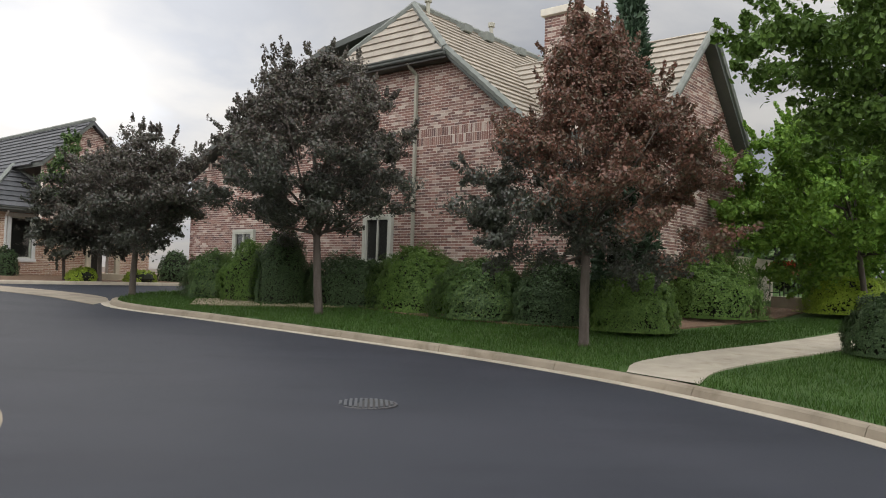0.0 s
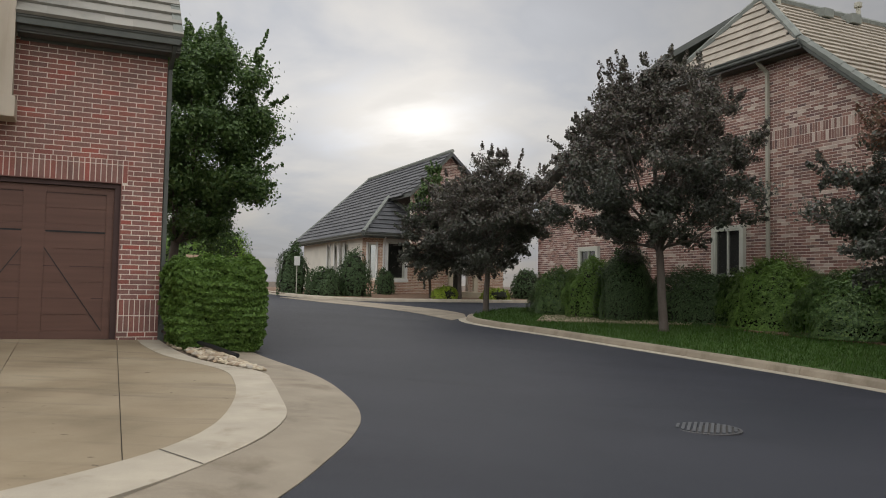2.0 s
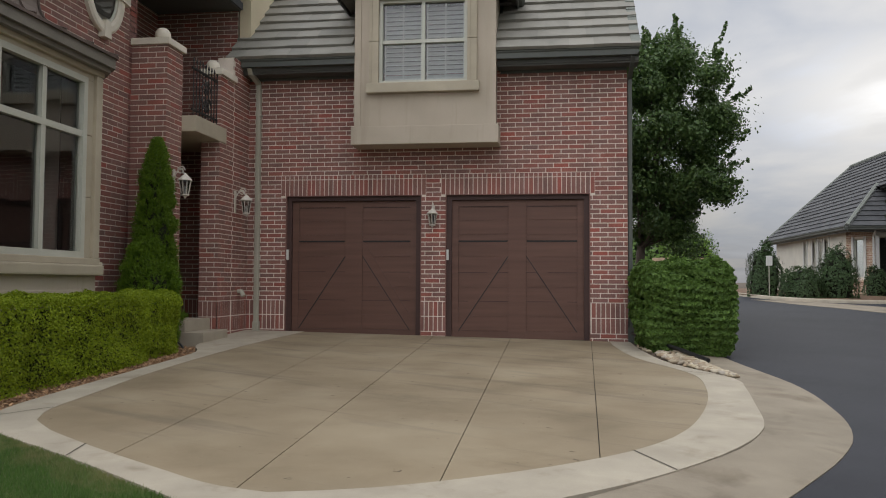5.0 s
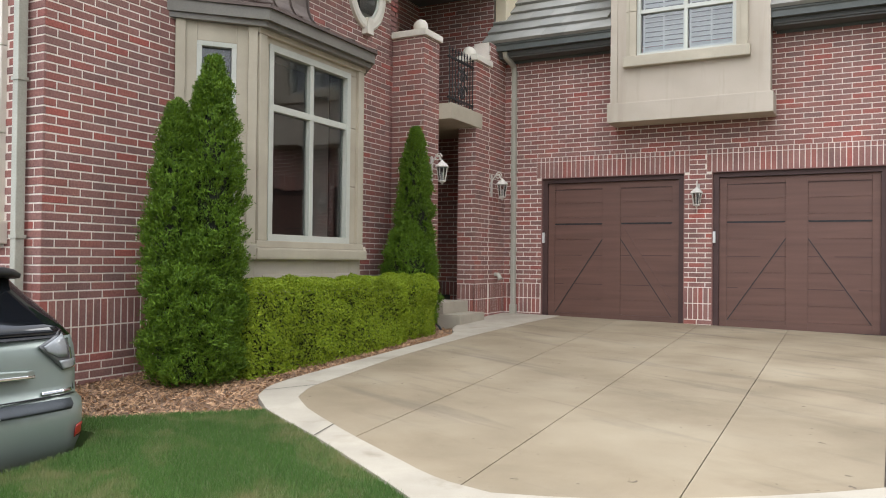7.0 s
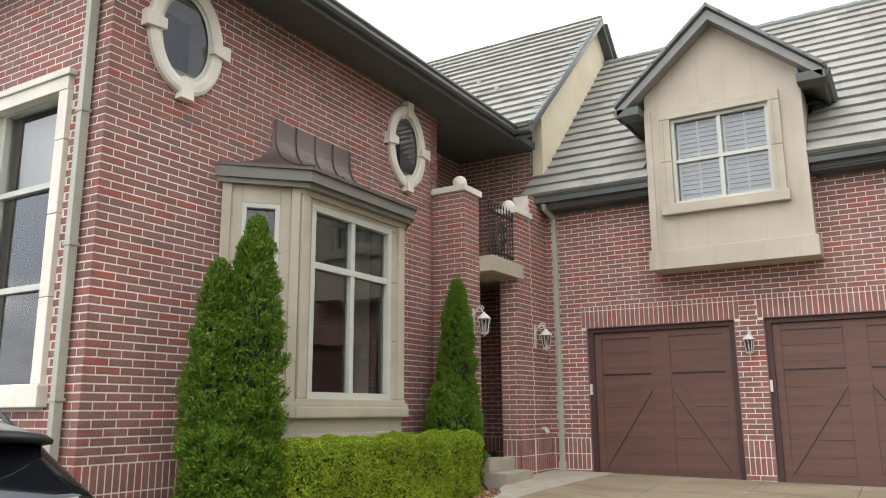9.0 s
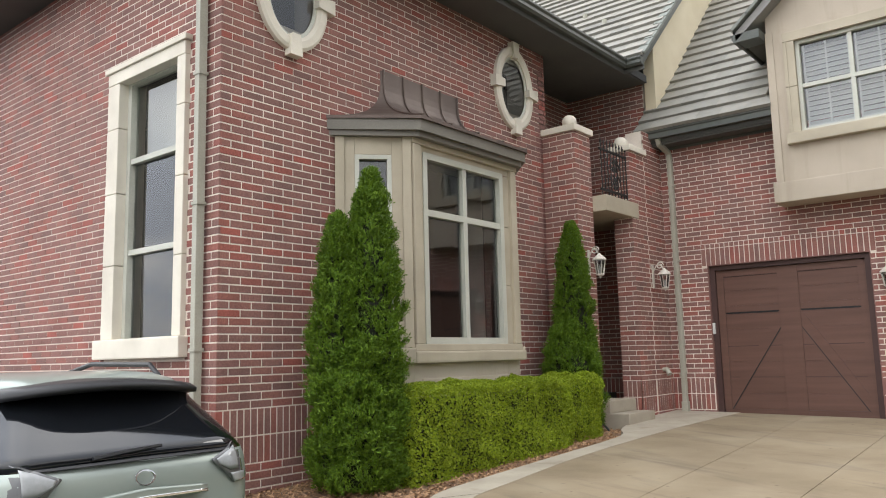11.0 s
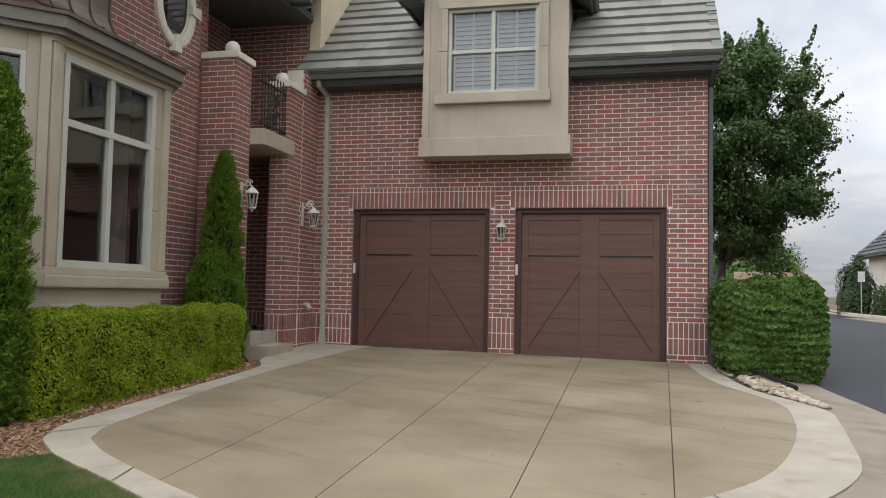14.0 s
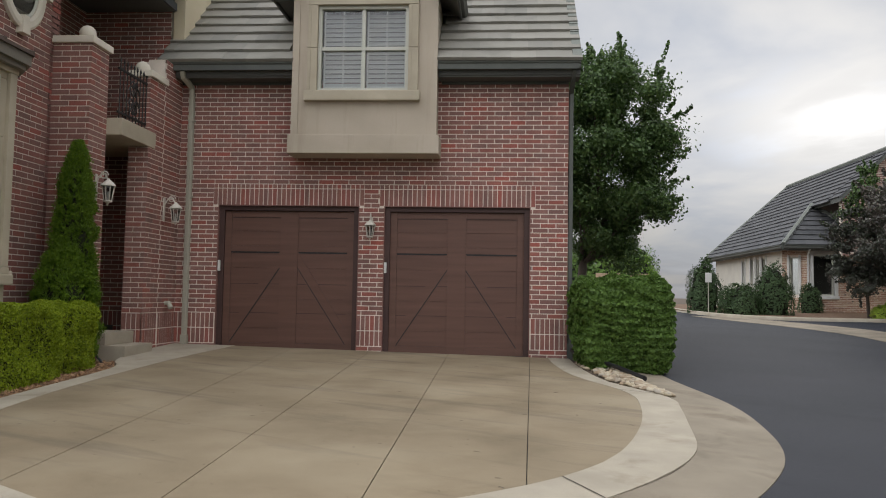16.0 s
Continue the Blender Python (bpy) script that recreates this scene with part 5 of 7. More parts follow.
fp = brick_places(WX - FX0 + 0.004, -0.10 - 2 * COURSE, WT, spans(WX - FX0 + 0.004, [(5.44, 7.00, 1.15, 4.40)]), SOLDIERS, start=0.06)
lay_bricks(front_wall, fp, (FX0, WY, 0), (1, 0, 0), (0, -1, 0), singles=300, pick=lambda b: b[0] > 5.3 and b[2] > 1.0)
wall_body("wing_west_wall", (FX0, WY, 0), (0, 1, 0), (1, 0, 0), 0.3, 14.0, -0.5, WT, [], MORTAR, house)
# rooms behind the windows: near-black panels added to stand for unlit interiors
part("room_floor", B(FX0 + 0.3, WX - 0.3, WY + 0.3, 5.4, 0.3, 0.4), ROOM_UNLIT, house)
part("room_back", B(-5.2, -5.0, WY + 0.3, 5.4, 0.4, WT), ROOM_UNLIT, house)
part("room_end", B(-5.0, WX - 0.3, -2.96, -2.88, 0.4, WT), ROOM_UNLIT, house)
part("room_ceiling", B(-5.0, WX - 0.3, WY + 0.3, -2.96, WT - 0.12, WT - 0.02), ROOM_UNLIT, house)
part("upper_floor", B(-5.0, WX - 0.3, WY + 0.3, -2.6, 4.42, 4.52), ROOM_UNLIT, house)
# balcony recess
rec = wall_body("recess_back_wall", (-2.5, -2.8, 0), (0, 1, 0), (-1, 0, 0), 0.25, 3.0, -0.3, WT, [(0.95, 1.75, 4.25, 5.45)], MORTAR, house)
lay_bricks(rec, brick_places(3.0, -0.1, WT, spans(3.0, [(0.8, 1.9, 4.1, 5.6)]), SOLDIERS), (-2.5, -2.8, 0), (0, 1, 0), (1, 0, 0))
cw = casement("balcony_window", house, (-2.56, -1.85, 4.25), (0, 1, 0), (1, 0, 0), 0.8, 1.2, 1, 2, label="small sash window in the balcony recess")
for a in ((-2.5, -2.44, -2.0, -1.85, 4.1, 5.6), (-2.5, -2.44, -1.05, -0.9, 4.1, 5.6), (-2.5, -2.44, -1.85, -1.05, 5.45, 5.6), (-2.5, -2.42, -1.85, -1.05, 4.1, 4.25)):
    part("window_casing", B(*a, bevel=0.01), STONE, cw)
rn = wall_body("recess_north_wall", (-2.5, 0, 0), (1, 0, 0), (0, 1, 0), 0.2, 1.55, -0.3, 6.0, [], MORTAR, house)
lay_bricks(rn, brick_places(1.55, -0.1, 5.9, lambda z: [(0, 1.55)], SOLDIERS), (-2.5, 0, 0), (1, 0, 0), (0, -1, 0))
re = wall_body("recess_south_wall", (-2.5, -2.5, 0), (1, 0, 0), (0, -1, 0), 0.2, 1.02, -0.3, WT, [], MORTAR, house)
lay_bricks(re, brick_places(1.02, -0.1, WT, lambda z: [(0, 1.02)], SOLDIERS), (-2.5, -2.5, 0), (1, 0, 0), (0, 1, 0))


def pier(x0, x1, y0, y1, z1, ball_at):
    p = part("balcony_pier", B(x0, x1, y0, y1, -0.3, z1), MORTAR, house, "square brick pier with a stone cap and ball")
    lay_bricks(p, brick_places(x1 - x0, -0.10, z1, lambda z: [(0, x1 - x0)], SOLDIERS), (x0, y0, 0), (1, 0, 0), (0, -1, 0))
    lay_bricks(p, brick_places(y1 - y0, -0.10, z1, lambda z: [(0, y1 - y0)], SOLDIERS, start=BL / 2), (x1, y0, 0), (0, 1, 0), (1, 0, 0))
    part("pier_cap", B(x0 - 0.02, x1 + 0.045, y0 - 0.045, y1 + (0.045 if y1 < -0.1 else 0), z1, z1 + 0.10, bevel=0.015), PRECAST, p)
    bm = bmesh.new()
    bmesh.ops.create_uvsphere(bm, u_segments=20, v_segments=12, radius=0.115, matrix=Matrix.Translation((ball_at[0], ball_at[1], z1 + 0.20)))
    lathe(bm, (ball_at[0], ball_at[1], z1 + 0.10), [(0.08, 0), (0.06, 0.02), (0.055, 0.05)], 14)
    part("ball_finial", bm, PRECAST, p, smooth=True)


pier(WX, -0.92, -2.62, -2.14, 4.45, (-1.10, -2.42))
pier(-1.02, -0.70, -1.24, -0.70, 4.36, (-0.95, -1.0))
ret = wall_body("return_wall", (-0.70, -0.70, 0), (0, 1, 0), (-1, 0, 0), 0.3, 0.70, -0.3, 4.80, [], MORTAR, house)
lay_bricks(ret, brick_places(0.70, -0.10, 4.80, lambda z: [(0, 0.70)], SOLDIERS, start=0.03), (-0.70, -0.70, 0), (0, 1, 0), (1, 0, 0))
part("balcony_slab", B(-2.5, -0.68, -2.14, -1.02, 3.25, 3.50, bevel=0.015), STONE, house)
part("balcony_floor", B(-2.5, -1.25, -2.5, 0.0, 3.30, 3.49), STONE, house)
part("recess_ceiling", B(-2.5, -0.9, -2.9, 0.0, 5.86, 5.92), SOFFIT, house)
# wrought iron balcony rail
rail = thing("balcony_railing", (-0.76, -1.65, 3.5), "black wrought-iron balcony railing with a scrollwork centre", "railing")
part("top_rail", B(-0.775, -0.745, -2.14, -1.22, 4.22, 4.25), IRON, rail)
part("bottom_rail", B(-0.775, -0.745, -2.14, -1.22, 3.58, 3.61), IRON, rail)
for i in range(9):
    y = -2.09 + i * 0.105
    bm = bmesh.new()
    tube(bm, [(-0.76, y, 3.50), (-0.76, y, 4.34)], 0.009, 6)
    lathe(bm, (-0.76, y, 4.33), [(0.004, 0), (0.018, 0.02), (0.012, 0.05), (0.002, 0.09)], 6)
    part("baluster", bm, IRON, rail)
for s in (-1, 1):
    for zc, r in ((3.78, 0.10), (3.98, 0.10), (4.09, 0.06), (3.68, 0.06)):
        bm = bmesh.new()
        pts = [(-0.745, -1.68 + s * (0.015 + r * (1 - k / 22) * (1 + math.cos(k * 0.45)) * 0.75), zc + r * (1 - k / 22) * math.sin(k * 0.45)) for k in range(20)]
        tube(bm, pts, 0.011, 5)
        part("scroll", bm, IRON, rail)
# steps
steps = part("entry_step", B(-2.45, -0.50, -2.14, -1.26, -0.1, 0.20, bevel=0.015), STRIP, house, "pale concrete entry steps")
part("upper_step", B(-2.45, -0.80, -2.14, -1.26, 0.20, 0.38, bevel=0.015), STRIP, steps)

# stucco gable of the main block and its roof
bm = bmesh.new()
prism(bm, [(-0.71, 0.0, 4.6), (-0.71, 7.0, 4.6), (-0.71, 7.0, 6.2), (-0.71, 3.25, 9.75), (-0.71, 0.0, 6.55)], (-0.2, 0, 0))
part("stucco_gable", bm, STUCCO_CREAM, house, "cream stucco gable above the garage roof")
MZ, MY = 6.02, -0.90
ms = 0.945
mrun = 4.15
mu = Vector((0, 1, ms)).normalized()
bm = bmesh.new()
prism(bm, [(-0.52, MY, MZ - 0.16), (-0.52, MY, MZ), (-0.52, MY + mrun, MZ + ms * mrun), (-0.52, MY + 2 * mrun, MZ), (-0.52, MY + 2 * mrun, MZ - 0.16), (-0.52, MY + mrun, MZ + ms * mrun - 0.2)], (-8.6, 0, 0))
mroof = part("main_roof", bm, FASCIA, house)
lay_tiles(mroof, (-9.1, MY - 0.03, MZ + 0.005), (1, 0, 0), mu, 8.6, mrun * math.sqrt(1 + ms * ms), TILES)
for i in range(19):
    y = MY + i * 0.21
    for flip in (0, 1):
        bm = bmesh.new()
        box(bm, -0.10, 0.08, 0, 0.32, 0, 0.05, bevel=0.012)
        yy = y if not flip else 2 * (MY + mrun) - y
        rot = Matrix.Rotation(math.atan(ms) - 0.05, 4, "X")
        mtx = Matrix.Translation((-0.54, yy, MZ + ms * (y - MY) + 0.02)) @ (Matrix.Diagonal((1, -1, 1, 1)) if flip else Matrix.Identity(4)) @ rot
        bmesh.ops.transform(bm, matrix=mtx, verts=bm.verts)
        part("rake_tile", bm, RIDGE, mroof)
for x, y in ((-2.6, 1.1), (-1.9, 0.55)):
    bm = bmesh.new()
    tube(bm, [(x, y, MZ + ms * (y - MY) - 0.05), (x, y, MZ + ms * (y - MY) + 0.16)], 0.05, 10)
    part("vent_pipe", bm, PIPE, mroof)
gutter("gutter", (-0.86, WY - 0.55, 6.0), (-0.86, MY + 0.02, 6.0), (1, 0, 0), house, h=0.14)
gutter("gutter", (-0.86, MY + 0.0, 6.0), (-0.50, MY + 0.0, 6.0), (0, -1, 0), house, h=0.14)
gutter("gutter", (FX0 - 0.5, WY - 0.50, 6.0), (-0.84, WY - 0.50, 6.0), (0, -1, 0), house, h=0.14)
part("wing_soffit", B(WX, -0.86, WY - 0.47, -0.9, 5.80, 5.86), SOFFIT, house)
part("wing_soffit", B(FX0 - 0.4, WX, WY - 0.47, WY, 5.80, 5.86), SOFFIT, house)
bm = bmesh.new()
prism(bm, [(-0.86, WY - 0.5, 5.87), (-0.86, WY - 0.5, 6.0), (-5.2, WY - 0.5, 6.5), (-9.4, WY - 0.5, 6.0), (-9.4, WY - 0.5, 5.87)], (0, 14.4, 0))
part("wing_roof", bm, TILES_DARK, house)
downspout("downspout", [(-1.70, WY - 0.50, 5.85), (-1.70, WY - 0.2, 5.7), (-1.70, WY - 0.075, 5.5), (-1.70, WY - 0.075, 5.2), (-1.70, WY - 0.075, -0.15)], 0.06, house)

# tall front window
tw = casement("tall_window", house, (-3.30, WY + 0.12, 1.30), (1, 0, 0), (0, -1, 0), 1.15, 2.97, 1, 3, frame=0.07, bar=0.06, label="tall sash window in a cream stone surround", split=[0.07, 1.0, 2.02, 2.9])
for z0, z1 in ((1.36, 2.16), (2.16, 2.96), (2.96, 3.70), (3.70, 4.22)):
    part("window_casing", B(-3.54, -3.30, WY - 0.06, WY + 0.14, z0 + 0.003, z1 - 0.003, bevel=0.012), PRECAST, tw)
    part("window_casing", B(-2.15, -2.00, WY - 0.06, WY + 0.14, z0 + 0.003, z1 - 0.003, bevel=0.012), PRECAST, tw)
part("window_casing", B(-3.54, -2.00, WY - 0.065, WY + 0.14, 4.22, 4.36, bevel=0.012), PRECAST, tw)
part("window_casing", B(-3.58, -1.96, WY - 0.09, WY, 4.36, 4.42, bevel=0.012), PRECAST, tw)
part("window_sill", B(-3.62, -1.95, WY - 0.11, WY + 0.14, 1.15, 1.36, bevel=0.02), PRECAST, tw)
part("blind", B(-3.24, -2.26, WY + 0.26, WY + 0.28, 3.35, 4.2), STUCCO_GREY, tw, "pale roller blind half down")


def oval_window(yc, zc, ru, rz):
    """An oval stone surround with four keystones and dark glass."""
    bm = bmesh.new()
    n = 48
    rings = []
    for (k, d) in ((0.70, -0.03), (0.70, 0.05), (0.78, 0.075), (0.93, 0.075), (1.0, 0.055), (1.0, -0.02)):
        rings.append([bm.verts.new((WX + d, yc + (ru * k + (0 if k < 1 else 0.0)) * math.cos(i * math.tau / n), zc + (rz - ru * (1 - k)) * math.sin(i * math.tau / n))) for i in range(n)])
    for q, s in zip(rings, rings[1:]):
        for i in range(n):
            bm.faces.new((q[i], q[(i + 1) % n], s[(i + 1) % n], s[i]))
    w = part("oval_window", bm, PRECAST, house, "oval window in a cream stone surround with keystones", smooth=False)
    for a in range(4):
        c, s = math.cos(a * math.pi / 2), math.sin(a * math.pi / 2)
        bm = bmesh.new()
        m = Matrix.Translation((WX, yc + c * (ru - 0.055), zc + s * (rz - 0.055))) @ Matrix.Rotation(a * math.pi / 2, 4, "X")
        prism(bm, [m @ Vector(p) for p in ((-0.02, -0.12, -0.055), (-0.02, 0.12, -0.085), (-0.02, 0.12, 0.085), (-0.02, -0.12, 0.055))], (0.125, 0, 0))
        part("keystone", bm, PRECAST, w)
    bm = bmesh.new()
    bm.faces.new([bm.verts.new((WX + 0.004, yc + ru * 0.72 * math.cos(i * math.tau / n), zc + (rz - ru * 0.28) * math.sin(i * math.tau / n))) for i in range(n)])
    p = part("pane", bm, GLASS, w)
    if p.data.polygons[0].normal.x < 0:
        p.data.flip_normals()
    p.visible_shadow = False
    bm = bmesh.new()
    n2 = 40
    for k0, k1 in ((0.62, 0.715),):
        a = [bm.verts.new((WX + 0.02, yc + ru * k0 * math.cos(i * math.tau / n2), zc + (rz - ru * (1 - k0)) * math.sin(i * math.tau / n2))) for i in range(n2)]
        b = [bm.verts.new((WX + 0.03, yc + ru * k1 * math.cos(i * math.tau / n2), zc + (rz - ru * (1 - k1)) * math.sin(i * math.tau / n2))) for i in range(n2)]
        for i in range(n2):
            bm.faces.new((a[i], a[(i + 1) % n2], b[(i + 1) % n2], b[i]))
    part("oval_sash", bm, FRAME, w)
    # dark board added behind the oval glass for its unlit interior
    part("room", B(WX - 0.5, WX - 0.46, yc - 0.6, yc + 0.6, zc - 0.7, zc + 0.8), ROOM_UNLIT, w)
    return w


oval_window(WY + 0.87, 5.0, 0.49, 0.64)
oval_window(WY + 5.09, 5.02, 0.49, 0.64)

# bay window
BX, Y0, Y1, YL, YR = -0.92, -6.36, -4.31, -7.0, -3.67
bay = part("bay_window", B(BX - 0.14, BX, Y0, Y1, -0.2, 1.03), STUCCO, house, "three-sided stone bay window with a bronze standing-seam roof")


def side(y_in, y_out):
    a, b = Vector((WX, y_out, 0)), Vector((BX, y_in, 0))
    al = (b - a).normalized()
    return a, al, (b - a).length


def bay_side(y_in, y_out, s):
    a, al, L = side(y_in, y_out)
    o = Vector((al.y, -al.x, 0)) * s
    if o.x < 0:
        o = -o
    m = Matrix((al, o, (0, 0, 1))).transposed().to_4x4()
    m.translation = a
    part("bay_base", B(0, L, -0.14, 0, -0.2, 1.03, turn=m), STUCCO, bay)
    part("bay_sill", B(-0.02, L + 0.02, -0.14, 0.08, 1.03, 1.20, bevel=0.02, turn=m), STONE, bay)
    for a0, a1, z0, z1 in ((0, 0.22, 1.20, 3.60), (L - 0.22, L, 1.20, 3.60), (0.22, L - 0.22, 1.20, 1.32), (0.22, L - 0.22, 3.36, 3.60)):
        part("bay_casing", B(a0, a1, -0.14, 0.0, z0, z1, bevel=0.01, turn=m), STONE, bay)
    part("bay_pilaster", B(0.0, 0.10, -0.05, 0.035, 1.20, 3.56, bevel=0.01, turn=m), STONE, bay)
    part("bay_pilaster", B(L - 0.10, L, -0.05, 0.035, 1.20, 3.56, bevel=0.01, turn=m), STONE, bay)
    casement("side_sash", bay, a + al * 0.22 - o * 0.07 + Vector((0, 0, 1.32)), al, o, L - 0.44, 2.04, 1, 1, frame=0.05)


bay_side(Y0, YL, 1)
bay_side(Y1, YR, -1)
part("bay_panel", B(BX - 0.02, BX + 0.02, Y0 + 0.12, Y1 - 0.12, 0.1, 0.86, bevel=0.012), STUCCO, bay)
part("bay_sill", B(BX - 0.14, BX + 0.085, Y0 - 0.05, Y1 + 0.05, 1.03, 1.16, bevel=0.025), STONE, bay)
part("bay_sill", B(BX - 0.14, BX + 0.045, Y0 - 0.02, Y1 + 0.02, 1.16, 1.24, bevel=0.012), STONE, bay)
for a0, a1 in ((Y0, -6.16), (-4.57, Y1)):
    zs = (1.24, 1.98, 2.74, 3.42)
    for z0, z1 in zip(zs, zs[1:]):
        part("bay_casing", B(BX - 0.14, BX, a0, a1, z0 + 0.003, z1 - 0.003, bevel=0.012), STONE, bay)
    e = a0 if a0 < -5 else a1 - 0.13
    part("bay_pilaster", B(BX - 0.02, BX + 0.045, e, e + 0.13, 1.24, 3.50, bevel=0.015), STONE, bay)
part("bay_casing", B(BX - 0.14, BX, Y0, Y1, 3.42, 3.62, bevel=0.01), STONE, bay)
part("bay_casing", B(BX - 0.05, BX + 0.05, Y0 - 0.02, Y1 + 0.02, 3.50, 3.58, bevel=0.015), STONE, bay)
casement("bay_sash", bay, (BX - 0.06, -6.16, 1.24), (0, 1, 0), (1, 0, 0), 1.59, 2.20, 2, 2, frame=0.075, bar=0.075, label="large four-light window", split=[0.075, 1.50, 2.125])
# near-black sheets over the wall: the bay's inner shade as colour
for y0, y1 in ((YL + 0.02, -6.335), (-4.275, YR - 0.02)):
    part("bay_lining", B(WX + 0.007, WX + 0.02, y0, y1, 1.2, 3.55), ROOM_UNLIT, bay)
# bay eave and roof
EX = -0.74
ring_lo = [(WX, YL - 0.12), (EX, Y0 - 0.02), (EX, Y1 + 0.04), (WX, YR + 0.12)]


def band(z0, z1, grow, mat, name):
    bm = bmesh.new()
    pts = [(x + (grow if x > WX else 0), y + (grow * 0.5 if i > 1 else -grow * 0.5), z0) for i, (x, y) in enumerate(ring_lo)]
    prism(bm, pts, (0, 0, z1 - z0))
    return part(name, bm, mat, bay)


band(3.56, 3.62, -0.05, BAYTRIM, "bay_soffit")
band(3.62, 3.745, 0.0, BAYTRIM, "bay_fascia")
band(3.745, 3.78, 0.03, COPPER, "bay_drip_edge")
bm = bmesh.new()
rows = []
N = 14
for k in range(N + 1):
    t = (k / N) ** 1.6
    z = 3.78 + (4.53 - 3.78) * t
    c = (1 - t) ** 4.2
    x = WX + 0.03 + (EX - WX) * c
    ya = -6.23 + (ring_lo[1][1] + 6.23) * c - (1 - c) * 0.0
    yb = -4.80 + (ring_lo[2][1] + 4.80) * c
    wa = -6.26 + (ring_lo[0][1] + 6.26) * c
    wb = -4.77 + (ring_lo[3][1] + 4.77) * c
    rows.append([bm.verts.new(p) for p in ((WX, wa, z), (x, ya, z), (x, yb, z), (WX, wb, z))])
for p, q in zip(rows, rows[1:]):
    for k in range(3):
        bm.faces.new((p[k], p[k + 1], q[k + 1], q[k]))
bm.faces.new(rows[-1])
br = part("bay_roof", bm, COPPER, bay, "curved bronze metal roof", smooth=False)
for f in (0.0, 0.25, 0.5, 0.75, 1.0):
    bm = bmesh.new()
    pts = []
    for k in range(N + 1):
        t = (k / N) ** 1.6
        z = 3.78 + (4.53 - 3.78) * t
        c = (1 - t) ** 4.2
        ya = -6.23 + (ring_lo[1][1] + 6.23) * c
        yb = -4.80 + (ring_lo[2][1] + 4.80) * c
        pts.append((WX + 0.035 + (EX - WX) * c, ya + (yb - ya) * f, z + 0.01))
    tube(bm, pts, 0.014, 5)
    part("standing_seam", bm, COPPER, br)

# ---- lanterns and small fittings on the house ----


def lantern(at, out_way, size=1.0, arm=0.22, label="antique white wall lantern on a scrolled arm"):
    """A hanging wall lantern: plate, scroll, cap, glazed cage and finial."""
    at, o = Vector(at), Vector(out_way)
    t = thing("wall_lantern", at, label, "lantern", "lanterns on the house")
    s = size
    side_way = Vector((-o.y, o.x, 0))
    m = Matrix((side_way, o, (0, 0, 1))).transposed().to_4x4()
    m.translation = at
    part("wall_plate", B(-0.035 * s, 0.035 * s, 0.0, 0.02 * s, -0.25 * s, 0.17 * s, bevel=0.008, turn=m), LAMPPAINT, t)
    bm = bmesh.new()
    pts = [m @ Vector((0, 0.02 * s + arm * k / 10, (0.05 + 0.13 * math.sin(k / 10 * math.pi * 0.95)) * s)) for k in range(11)]
    tube(bm, pts, 0.011 * s, 6)
    part("arm", bm, LAMPPAINT, t)
    bm = bmesh.new()
    pts = [m @ Vector((0, arm * 0.75 + 0.07 * s * (1 - k / 26) * math.cos(k * 0.5), (0.15 + 0.07 * (1 - k / 26) * math.sin(k * 0.5)) * s)) for k in range(20)]
    tube(bm, pts, 0.010 * s, 6)
    part("scroll", bm, LAMPPAINT, t)
    c = m @ Vector((0, arm + 0.03 * s, 0))
    bm = bmesh.new()
    lathe(bm, c, [(0.012 * s, 0.10 * s), (0.03 * s, 0.075 * s), (0.05 * s, 0.06 * s), (0.115 * s, 0.0), (0.12 * s, -0.018 * s), (0.10 * s, -0.022 * s)], 8)
    part("cap", bm, LAMPPAINT, t)
    bm = bmesh.new()
    lathe(bm, c, [(0.092 * s, -0.022 * s), (0.058 * s, -0.24 * s)], 8)
    g = part("lamp_glass", bm, LAMPGLASS, t)
    g.visible_shadow = False
    for k in range(8):
        a = k * math.tau / 8
        bm = bmesh.new()
        tube(bm, [c + Vector((0.095 * s * math.cos(a), 0.095 * s * math.sin(a), -0.02 * s)), c + Vector((0.06 * s * math.cos(a), 0.06 * s * math.sin(a), -0.245 * s))], 0.007 * s, 5)
        part("cage_bar", bm, LAMPPAINT, t)
    bm = bmesh.new()
    lathe(bm, c, [(0.068 * s, -0.24 * s), (0.07 * s, -0.26 * s), (0.03 * s, -0.275 * s), (0.012 * s, -0.30 * s), (0.003 * s, -0.32 * s)], 8)
    part("base", bm, LAMPPAINT, t)
    bm = bmesh.new()
    lathe(bm, c, [(0.016 * s, -0.235 * s), (0.016 * s, -0.13 * s), (0.004 * s, -0.10 * s)], 8)
    part("candle", bm, WHITE, t)


lantern((2.65, -0.012, 2.16), (0, -1, 0), 0.82, 0.10, "antique white wall lantern between the garage doors")
lantern((-0.69, -0.62, 2.36), (1, 0, 0), 0.92, 0.18)
lantern((-0.91, -2.38, 2.48), (1, 0, 0), 0.92, 0.16)
spout = thing("wall_spigot", (-0.66, -0.42, 0.74), "small grey metal pipe spout on the brick pier", "spigot")
bm = bmesh.new()
tube(bm, [(-0.70, -0.42, 0.80), (-0.63, -0.42, 0.80), (-0.58, -0.44, 0.72)], [0.035, 0.04, 0.045], 10)
part("pipe", bm, PIPE, spout)
hose = thing("garden_hose", (-0.55, -2.75, -0.03), "black garden hose looped beside the hedge", "hose")
bm = bmesh.new()
tube(bm, [(-0.62 + 0.10 * math.cos(k * 0.3), -2.72 - 0.02 * k / 20, -0.02 + 0.18 * abs(math.sin(k * 0.15))) for k in range(22)], 0.012, 6)
part("coil", bm, BLACKTRIM, hose)


